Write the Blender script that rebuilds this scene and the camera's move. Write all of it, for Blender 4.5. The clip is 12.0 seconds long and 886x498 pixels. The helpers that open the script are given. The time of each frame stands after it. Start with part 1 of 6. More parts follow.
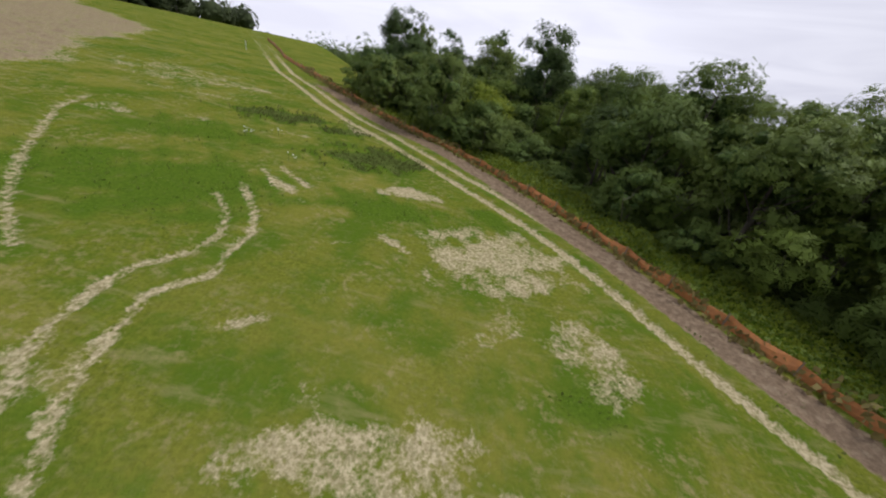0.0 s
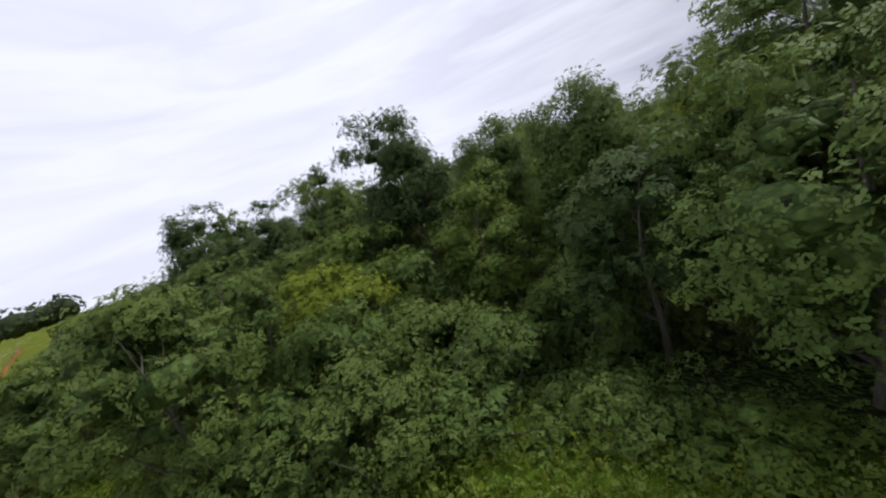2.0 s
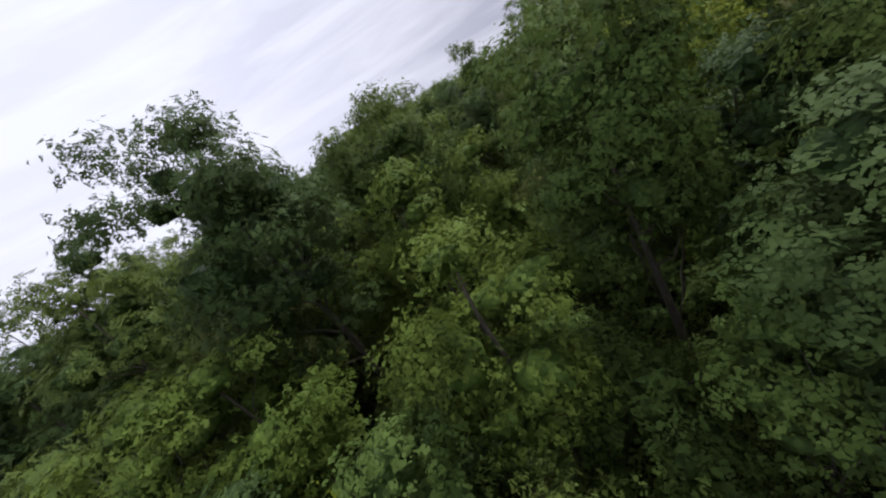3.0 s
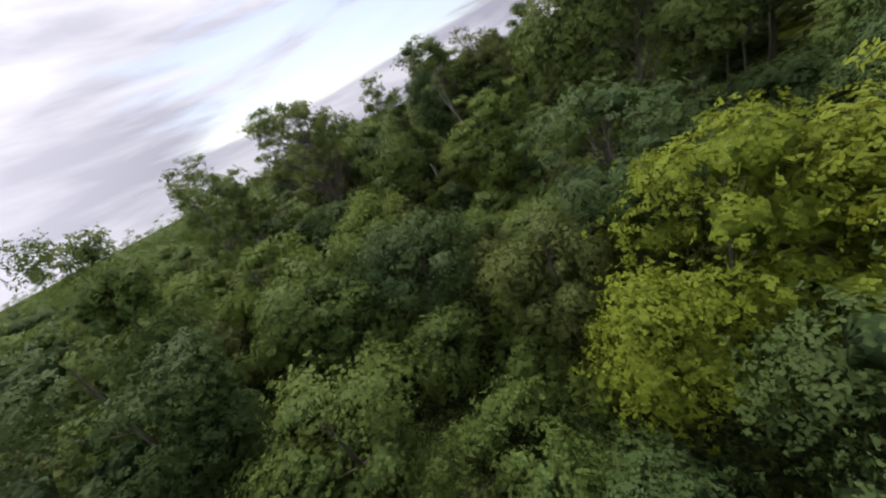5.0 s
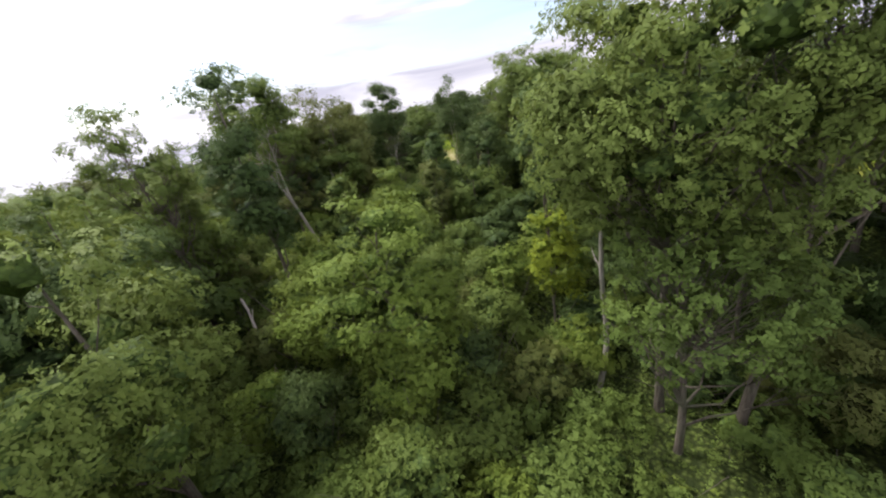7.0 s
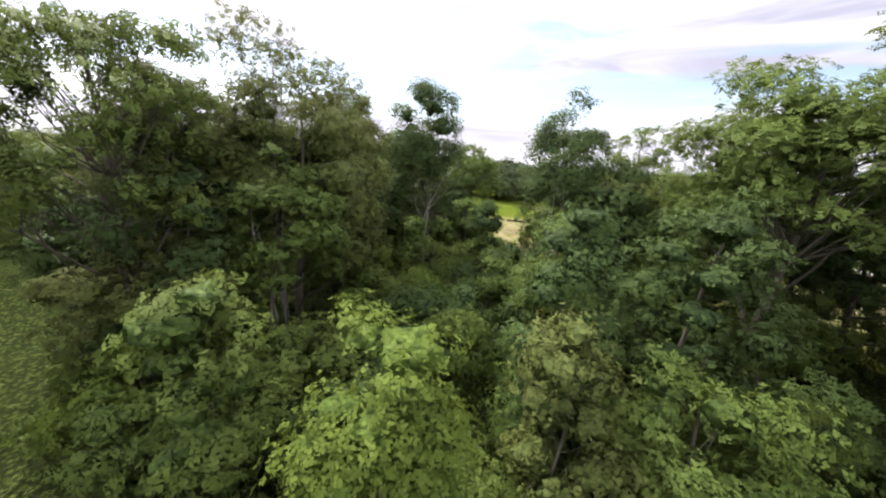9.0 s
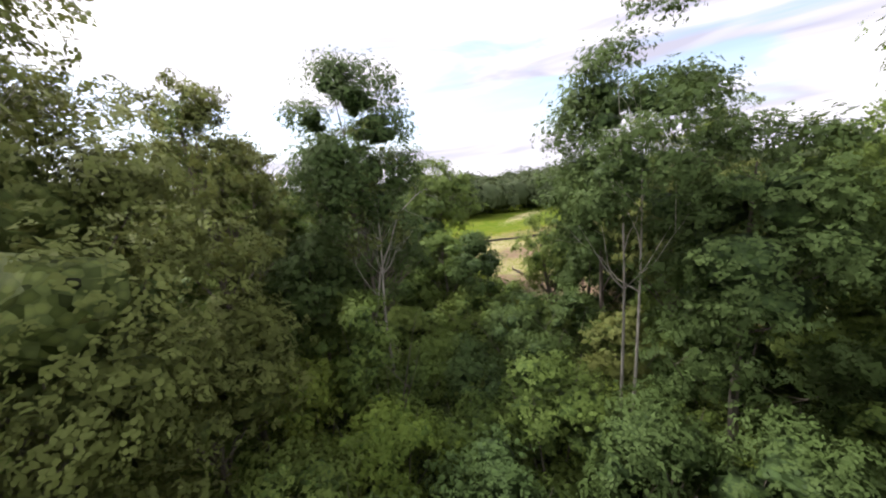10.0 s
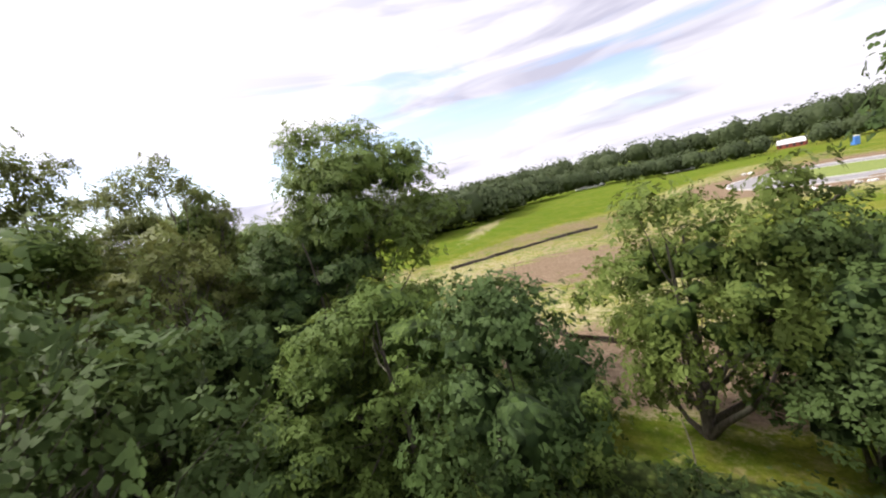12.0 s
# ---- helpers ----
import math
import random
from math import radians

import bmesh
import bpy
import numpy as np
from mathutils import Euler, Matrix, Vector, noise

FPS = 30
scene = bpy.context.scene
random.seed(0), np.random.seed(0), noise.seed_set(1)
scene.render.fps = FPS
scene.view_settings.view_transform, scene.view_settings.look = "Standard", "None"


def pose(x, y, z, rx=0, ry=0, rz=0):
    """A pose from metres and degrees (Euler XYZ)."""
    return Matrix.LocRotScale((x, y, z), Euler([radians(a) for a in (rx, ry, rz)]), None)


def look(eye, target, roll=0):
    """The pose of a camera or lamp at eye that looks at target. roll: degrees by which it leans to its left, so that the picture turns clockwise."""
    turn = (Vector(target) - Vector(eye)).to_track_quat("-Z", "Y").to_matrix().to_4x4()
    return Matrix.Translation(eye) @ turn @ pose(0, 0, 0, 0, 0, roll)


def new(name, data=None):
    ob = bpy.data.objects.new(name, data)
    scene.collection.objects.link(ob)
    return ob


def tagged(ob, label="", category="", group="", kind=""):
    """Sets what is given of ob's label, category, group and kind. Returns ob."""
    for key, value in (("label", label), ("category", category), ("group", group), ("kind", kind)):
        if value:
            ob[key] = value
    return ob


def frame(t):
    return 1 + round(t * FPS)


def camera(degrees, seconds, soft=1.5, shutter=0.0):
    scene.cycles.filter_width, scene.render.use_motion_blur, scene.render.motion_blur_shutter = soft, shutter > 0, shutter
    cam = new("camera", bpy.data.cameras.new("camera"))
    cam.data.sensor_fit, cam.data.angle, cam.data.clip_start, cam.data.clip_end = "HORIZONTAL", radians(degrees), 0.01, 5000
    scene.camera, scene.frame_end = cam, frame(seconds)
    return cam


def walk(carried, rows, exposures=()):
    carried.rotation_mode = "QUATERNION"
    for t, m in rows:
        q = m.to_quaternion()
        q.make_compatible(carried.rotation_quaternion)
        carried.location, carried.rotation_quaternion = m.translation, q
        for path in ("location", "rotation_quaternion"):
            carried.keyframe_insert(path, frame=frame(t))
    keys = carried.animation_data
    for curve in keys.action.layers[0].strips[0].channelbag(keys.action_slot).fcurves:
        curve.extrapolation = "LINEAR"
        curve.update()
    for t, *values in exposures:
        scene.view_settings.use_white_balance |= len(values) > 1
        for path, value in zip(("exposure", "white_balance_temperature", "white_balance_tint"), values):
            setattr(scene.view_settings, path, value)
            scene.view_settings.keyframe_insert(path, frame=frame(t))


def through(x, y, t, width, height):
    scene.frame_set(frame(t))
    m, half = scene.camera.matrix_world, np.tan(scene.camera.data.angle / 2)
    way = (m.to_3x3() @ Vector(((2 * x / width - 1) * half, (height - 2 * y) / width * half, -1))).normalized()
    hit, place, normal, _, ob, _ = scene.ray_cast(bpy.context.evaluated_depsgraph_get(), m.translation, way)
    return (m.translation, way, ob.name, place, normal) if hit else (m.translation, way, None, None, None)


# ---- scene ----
cam = camera(104.0, 12.0, soft=2.1, shutter=0.04)
PATH = [
    (0, (-0.65, 1.21, 8.86), (-0.61, 10.09, 4.25), 11.5),
    (0.5, (0.78, 6.55, 9.38), (0.56, 15.98, 6.06), 6.8),
    (1, (1.56, 11.91, 9.57), (1.76, 21.76, 7.86), -2.1),
    (1.5, (2.18, 16.69, 9.57), (2.67, 26.53, 7.87), -4.8),
    (2, (2.43, 20.66, 9.73), (4.66, 30.19, 7.68), -20.5),
    (2.5, (3.14, 24.89, 10.30), (6.20, 34.01, 7.57), -18.2),
    (3, (4.30, 28.95, 10.77), (9.25, 36.75, 6.93), -33.6),
    (3.2, (4.78, 30.34, 11.00), (10.18, 37.72, 6.94), -35.7),
    (4, (9.72, 36.44, 10.98), (17.82, 40.78, 7.03), -29.8),
    (4.8, (16.66, 40.13, 10.87), (25.88, 40.54, 7.02), -24.0),
    (5, (18.34, 40.99, 11.42), (27.40, 40.39, 7.23), -27.1),
    (5.5, (23.55, 41.04, 11.93), (32.30, 37.67, 8.46), -21.0),
    (6, (27.99, 41.24, 11.70), (35.94, 36.57, 7.82), -12.5),
    (6.5, (32.13, 39.16, 11.88), (39.58, 33.61, 8.17), -15.3),
    (6.7, (33.68, 38.57, 11.77), (40.99, 32.91, 7.95), -14.2),
    (8.3, (49.38, 29.85, 10.37), (56.34, 23.34, 7.34), 5.8),
    (8.5, (51.36, 28.40, 10.27), (58.41, 21.96, 7.33), 5.9),
    (9, (55.90, 24.83, 10.15), (63.26, 18.57, 7.57), 5.0),
    (9.5, (60.15, 21.09, 9.98), (67.20, 14.33, 7.83), -5.2),
    (10, (64.14, 17.74, 9.92), (71.04, 10.78, 7.95), -5.9),
    (10.5, (67.14, 14.83, 9.46), (73.97, 7.79, 7.49), -11.3),
    (11, (70.05, 11.93, 8.95), (76.62, 4.61, 7.13), -18.9),
    (11.5, (72.42, 9.31, 8.86), (78.29, 1.46, 6.87), -23.9),
    (11.7, (73.30, 8.12, 8.60), (79.13, 0.21, 6.76), -19.6),
    (12, (74.60, 6.20, 8.03), (80.43, -1.81, 6.50), -13.6),
]
EXPOSURES = [(0, 0.2, 6200, 14), (1.5, 0.2, 6050, 14), (2.2, 0.2, 6050, 14), (3.2, 0.25, 6050, 14), (4.8, 0.5, 6350, 16), (6.5, 1.05, 6500, 16), (8.4, 1.5, 6500, 16), (10.6, 1.5, 6550, 16), (12, 1.35, 6550, 16)]
walk(cam, [(t, look(eye, target, roll)) for t, eye, target, roll in PATH], EXPOSURES)

# ---------------------------------------------------------------- world, sun
SUN_YAW, SUN_ELEV = -80.0, 52.0
world = bpy.data.worlds.new("sky_world")
scene.world = world
world.use_nodes = True
wt = world.node_tree
wt.nodes.clear()


def wn(kind, **props):
    n = wt.nodes.new(kind)
    for k, v in props.items():
        n.inputs[k].default_value = v
    return n


def wlink(a, b):
    wt.links.new(a, b)


def wmath(op, a, b=0.0, clamp=False):
    n = wt.nodes.new("ShaderNodeMath")
    n.operation = op
    n.use_clamp = clamp
    for i, v in enumerate((a, b)):
        if isinstance(v, (int, float)):
            n.inputs[i].default_value = v
        else:
            wlink(v, n.inputs[i])
    return n.outputs[0]


sky = wt.nodes.new("ShaderNodeTexSky")
sky.sky_type = "NISHITA"
sky.sun_disc = False
sky.sun_elevation = radians(SUN_ELEV)
sky.sun_rotation = radians(-SUN_YAW)
sky.air_density, sky.dust_density = 1.0, 1.5
coord = wt.nodes.new("ShaderNodeTexCoord")
# the cloud deck: long level banks, softer and larger overhead
mapping = wt.nodes.new("ShaderNodeMapping")
mapping.inputs["Rotation"].default_value = (0.06, -0.05, 0.4)
mapping.inputs["Scale"].default_value = (1.0, 1.0, 6.5)
wlink(coord.outputs["Generated"], mapping.inputs[0])
cloud = wn("ShaderNodeTexNoise", Scale=1.5, Detail=6.0, Roughness=0.55, Distortion=0.5)
wlink(mapping.outputs[0], cloud.inputs["Vector"])
shade = wn("ShaderNodeTexNoise", Scale=2.4, Detail=4.0, Roughness=0.5, Distortion=0.6)
wlink(mapping.outputs[0], shade.inputs["Vector"])
# blue gaps open only towards the bearing of the sun; the rest is a closed deck
aim = wt.nodes.new("ShaderNodeVectorMath")
aim.operation = "DOT_PRODUCT"
wlink(coord.outputs["Generated"], aim.inputs[0])
aim.inputs[1].default_value = (math.sin(radians(135)), math.cos(radians(135)), 0)
side = wt.nodes.new("ShaderNodeMapRange")
side.inputs["From Min"].default_value, side.inputs["From Max"].default_value = -0.5, 0.5
side.inputs["To Min"].default_value, side.inputs["To Max"].default_value = 0.30, -0.05
wlink(aim.outputs["Value"], side.inputs["Value"])
cover = wt.nodes.new("ShaderNodeMapRange")
cover.interpolation_type = "SMOOTHSTEP"
cover.inputs["From Min"].default_value, cover.inputs["From Max"].default_value = 0.38, 0.53
high = wt.nodes.new("ShaderNodeSeparateXYZ")
wlink(coord.outputs["Generated"], high.inputs[0])
shut = wt.nodes.new("ShaderNodeMapRange")
shut.inputs["From Min"].default_value, shut.inputs["From Max"].default_value = 0.18, 0.50
shut.inputs["To Max"].default_value = 0.25
wlink(high.outputs["Z"], shut.inputs["Value"])
haze = wt.nodes.new("ShaderNodeMapRange")
haze.inputs["From Min"].default_value, haze.inputs["From Max"].default_value = 0.015, 0.09
haze.inputs["To Min"].default_value, haze.inputs["To Max"].default_value = 0.30, 0.0
wlink(high.outputs["Z"], haze.inputs["Value"])
closed = wmath("ADD", shut.outputs[0], haze.outputs[0])
wlink(wmath("ADD", wmath("ADD", cloud.outputs["Fac"], side.outputs[0]), closed), cover.inputs["Value"])
grey = wt.nodes.new("ShaderNodeMix")
grey.data_type = "RGBA"
tone = wt.nodes.new("ShaderNodeMapRange")
tone.inputs["From Min"].default_value, tone.inputs["From Max"].default_value = 0.36, 0.60
wlink(shade.outputs["Fac"], tone.inputs["Value"])
wlink(tone.outputs[0], grey.inputs["Factor"])
streak = wt.nodes.new("ShaderNodeMix")
streak.data_type = "RGBA"
streak.inputs["A"].default_value = (2.6, 2.65, 3.2, 1)
streak.inputs["B"].default_value = (7.4, 7.4, 8.1, 1)
wlink(wmath("MULTIPLY", side.outputs[0], 3.3, True), streak.inputs["Factor"])
wlink(streak.outputs["Result"], grey.inputs["A"])
bank = wt.nodes.new("ShaderNodeMix")
bank.data_type = "RGBA"
bank.inputs["A"].default_value = (4.7, 4.7, 5.0, 1)
bank.inputs["B"].default_value = (8.3, 8.3, 8.9, 1)
wlink(wmath("MULTIPLY", side.outputs[0], 3.3, True), bank.inputs["Factor"])
wlink(bank.outputs["Result"], grey.inputs["B"])
# the deck is thin and bright round the sun
sunward = wt.nodes.new("ShaderNodeVectorMath")
sunward.operation = "DOT_PRODUCT"
wlink(coord.outputs["Generated"], sunward.inputs[0])
SUN_WAY = (-math.sin(radians(SUN_YAW)) * math.cos(radians(SUN_ELEV)), math.cos(radians(SUN_YAW)) * math.cos(radians(SUN_ELEV)), math.sin(radians(SUN_ELEV)))
sunward.inputs[1].default_value = SUN_WAY
glow = wmath("MULTIPLY", wmath("POWER", wmath("MAXIMUM", sunward.outputs["Value"], 0.0), 4.0), 5.0)
lit = wt.nodes.new("ShaderNodeVectorMath")
lit.operation = "ADD"
wlink(grey.outputs["Result"], lit.inputs[0])
wlink(glow, lit.inputs[1])
both = wt.nodes.new("ShaderNodeMix")
both.data_type = "RGBA"
wlink(wmath("ADD", wmath("MULTIPLY", cover.outputs[0], 0.86), 0.14), both.inputs["Factor"])
wlink(sky.outputs[0], both.inputs["A"])
wlink(lit.outputs[0], both.inputs["B"])
bg = wn("ShaderNodeBackground", Strength=0.1)
wlink(both.outputs["Result"], bg.inputs["Color"])
wlink(bg.outputs[0], wt.nodes.new("ShaderNodeOutputWorld").inputs[0])

sun = new("sun", bpy.data.lights.new("sun", "SUN"))
sun.data.energy, sun.data.angle, sun.data.color = 2.2, radians(11), (1.0, 0.95, 0.86)
sun.matrix_basis = look(Vector(SUN_WAY) * 50, (0, 0, 0))

# ---------------------------------------------------------------- materials


class Nodes:
    """A small writer of node materials."""

    def __init__(self, name):
        self.mat = bpy.data.materials.new(name)
        self.mat.use_nodes = True
        self.t = self.mat.node_tree
        self.t.nodes.clear()
        self.out = self.t.nodes.new("ShaderNodeOutputMaterial")
        self.where = self.t.nodes.new("ShaderNodeNewGeometry").outputs["Position"]

    def put(self, v, socket):
        if isinstance(v, bpy.types.NodeSocket):
            self.t.links.new(v, socket)
        elif isinstance(v, tuple) and len(v) == 3 and socket.type == "RGBA":
            socket.default_value = (*v, 1)
        else:
            socket.default_value = v

    def math(self, op, a, b=0.0, clamp=False):
        n = self.t.nodes.new("ShaderNodeMath")
        n.operation, n.use_clamp = op, clamp
        self.put(a, n.inputs[0])
        self.put(b, n.inputs[1])
        return n.outputs[0]

    def noise(self, scale, detail=4.0, rough=0.55, vector=None, distort=0.0):
        n = self.t.nodes.new("ShaderNodeTexNoise")
        self.put(vector or self.where, n.inputs["Vector"])
        for k, v in (("Scale", scale), ("Detail", detail), ("Roughness", rough), ("Distortion", distort)):
            n.inputs[k].default_value = v
        return n.outputs["Fac"]

    def span(self, v, a, b, lo=0.0, hi=1.0):
        n = self.t.nodes.new("ShaderNodeMapRange")
        self.put(v, n.inputs["Value"])
        for k, w in (("From Min", a), ("From Max", b), ("To Min", lo), ("To Max", hi)):
            n.inputs[k].default_value = w
        return n.outputs[0]

    def mix(self, f, a, b):
        n = self.t.nodes.new("ShaderNodeMix")
        n.data_type = "RGBA"
        self.put(f, n.inputs["Factor"])
        self.put(a, n.inputs["A"])
        self.put(b, n.inputs["B"])
        return n.outputs["Result"]

    def stretch(self, sx, sy, sz, rz=0.0):
        n = self.t.nodes.new("ShaderNodeMapping")
        self.put(self.where, n.inputs[0])
        n.inputs["Rotation"].default_value = (0, 0, radians(rz))
        n.inputs["Scale"].default_value = (sx, sy, sz)
        return n.outputs[0]

    def bump(self, height, strength=0.5, distance=0.05):
        n = self.t.nodes.new("ShaderNodeBump")
        self.put(height, n.inputs["Height"])
        n.inputs["Strength"].default_value, n.inputs["Distance"].default_value = strength, distance
        return n.outputs[0]

    def finish(self, colour, rough=0.8, metal=0.0, normal=None, through=None, amount=0.0, gloss=0.3):
        p = self.t.nodes.new("ShaderNodeBsdfPrincipled")
        self.put(colour, p.inputs["Base Color"])
        self.put(rough, p.inputs["Roughness"])
        self.put(metal, p.inputs["Metallic"])
        p.inputs["Specular IOR Level"].default_value = gloss
        if normal:
            self.put(normal, p.inputs["Normal"])
        last = p.outputs[0]
        if through is not None:
            tr = self.t.nodes.new("ShaderNodeBsdfTranslucent")
            self.put(through, tr.inputs["Color"])
            m = self.t.nodes.new("ShaderNodeMixShader")
            m.inputs[0].default_value = amount
            self.t.links.new(last, m.inputs[1])
            self.t.links.new(tr.outputs[0], m.inputs[2])
            last = m.outputs[0]
        self.t.links.new(last, self.out.inputs[0])
        return self.mat


def leaf_material(name, dark, light, warm, amount=0.3, leaf=0.0):
    """Sprays of small leaves with gaps between them, that differ from leaf to leaf, from clump to clump and from tree to tree."""
    k = Nodes(name)
    geo = k.t.nodes.new("ShaderNodeNewGeometry").outputs["Random Per Island"]
    own = k.t.nodes.new("ShaderNodeObjectInfo").outputs["Random"]
    c = k.mix(k.span(geo, 0.0, 1.0, 0.28, 0.6), dark, light)
    c = k.mix(k.span(k.noise(0.55, 3.0), 0.42, 0.66, 0.0, 0.75), c, light)
    c = k.mix(k.math("MULTIPLY", own, 0.4), c, warm)
    if not leaf:
        return k.finish(c, rough=0.62, through=k.mix(0.5, c, warm), amount=amount * 1.05, gloss=0.11)
    cell = k.t.nodes.new("ShaderNodeTexVoronoi")
    k.put(k.where, cell.inputs["Vector"])
    cell.inputs["Scale"].default_value = 1.0 / leaf
    hue = k.t.nodes.new("ShaderNodeSeparateColor")
    k.put(cell.outputs["Color"], hue.inputs[0])
    c = k.mix(k.span(hue.outputs["Green"], 0.0, 1.0, 0.0, 0.28), c, light)
    tilt = k.t.nodes.new("ShaderNodeVectorMath")
    tilt.operation = "MULTIPLY_ADD"
    k.put(cell.outputs["Color"], tilt.inputs[0])
    tilt.inputs[1].default_value = (0.5, 0.5, 0.5)
    tilt.inputs[2].default_value = (-0.25, -0.25, -0.25)
    lean = k.t.nodes.new("ShaderNodeVectorMath")
    lean.operation = "ADD"
    k.put(tilt.outputs[0], lean.inputs[0])
    k.put(k.t.nodes.new("ShaderNodeNewGeometry").outputs["Normal"], lean.inputs[1])
    unit = k.t.nodes.new("ShaderNodeVectorMath")
    unit.operation = "NORMALIZE"
    k.put(lean.outputs[0], unit.inputs[0])
    gap = k.math("GREATER_THAN", cell.outputs["Distance"], k.span(hue.outputs["Red"], 0.0, 1.0, 0.42, 0.62))
    k.finish(c, rough=0.62, normal=unit.outputs[0], through=k.mix(0.5, c, warm), amount=amount * 1.05, gloss=0.11)
    shader = k.out.inputs[0].links[0].from_socket
    m = k.t.nodes.new("ShaderNodeMixShader")
    k.t.links.new(gap, m.inputs[0])
    k.t.links.new(shader, m.inputs[1])
    k.t.links.new(k.t.nodes.new("ShaderNodeBsdfTransparent").outputs[0], m.inputs[2])
    k.t.links.new(m.outputs[0], k.out.inputs[0])
    return k.mat


# leaf colours: dark, light and sunburnt, for each sort of foliage
TONES = {
    "mid": ((0.050, 0.086, 0.021), (0.125, 0.190, 0.042), (0.156, 0.185, 0.041)),
    "dark": ((0.033, 0.060, 0.020), (0.076, 0.125, 0.036), (0.090, 0.122, 0.034)),
    "light": ((0.064, 0.112, 0.019), (0.150, 0.218, 0.038), (0.176, 0.210, 0.037)),
    "lime": ((0.110, 0.160, 0.016), (0.215, 0.280, 0.028), (0.230, 0.255, 0.028)),
    "olive": ((0.062, 0.088, 0.022), (0.130, 0.164, 0.042), (0.155, 0.155, 0.050)),
    "far": ((0.034, 0.052, 0.022), (0.072, 0.098, 0.042), (0.085, 0.098, 0.042)),
}


def inner_material(name, dark, light):
    """Leafage seen between the outer leaves: small overlapping leaves, each turned its own way."""
    k = Nodes(name)
    cell = k.t.nodes.new("ShaderNodeTexVoronoi")
    k.put(k.where, cell.inputs["Vector"])
    cell.inputs["Scale"].default_value = 8.0
    tilt = k.t.nodes.new("ShaderNodeVectorMath")
    tilt.operation = "MULTIPLY_ADD"
    k.put(cell.outputs["Color"], tilt.inputs[0])
    tilt.inputs[1].default_value = (1.5, 1.5, 1.5)
    tilt.inputs[2].default_value = (-0.75, -0.75, -0.75)
    lean = k.t.nodes.new("ShaderNodeVectorMath")
    lean.operation = "ADD"
    k.put(tilt.outputs[0], lean.inputs[0])
    k.put(k.t.nodes.new("ShaderNodeNewGeometry").outputs["Normal"], lean.inputs[1])
    unit = k.t.nodes.new("ShaderNodeVectorMath")
    unit.operation = "NORMALIZE"
    k.put(lean.outputs[0], unit.inputs[0])
    part_of = k.t.nodes.new("ShaderNodeSeparateColor")
    k.put(cell.outputs["Color"], part_of.inputs[0])
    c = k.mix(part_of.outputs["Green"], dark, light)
    # leaf edges darkened in the colour, in place of shade between the leaves
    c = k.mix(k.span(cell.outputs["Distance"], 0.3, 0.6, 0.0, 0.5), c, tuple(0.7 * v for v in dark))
    return k.finish(c, rough=0.7, normal=unit.outputs[0], gloss=0.15)


LEAF = {t: leaf_material(f"leaf_{t}_green", *c, 0.38 if t == "lime" else 0.3, 0.0 if t == "far" else 0.068) for t, c in TONES.items()}
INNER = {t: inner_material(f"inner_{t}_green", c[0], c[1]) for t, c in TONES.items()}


def bark_material(name, a, b):
    k = Nodes(name)
    grain = k.noise(6.0, 6.0, 0.65, k.stretch(3.0, 3.0, 0.35))
    c = k.mix(k.span(grain, 0.35, 0.65), a, b)
    c = k.mix(k.span(k.noise(0.9, 3.0), 0.5, 0.7, 0, 0.5), c, (0.10, 0.12, 0.07))
    return k.finish(c, rough=0.9, normal=k.bump(grain, 0.7, 0.04))


BARK = bark_material("bark_grey_brown", (0.060, 0.050, 0.040), (0.150, 0.130, 0.105))
PALE_BARK = bark_material("bark_pale_grey", (0.170, 0.155, 0.130), (0.330, 0.310, 0.270))


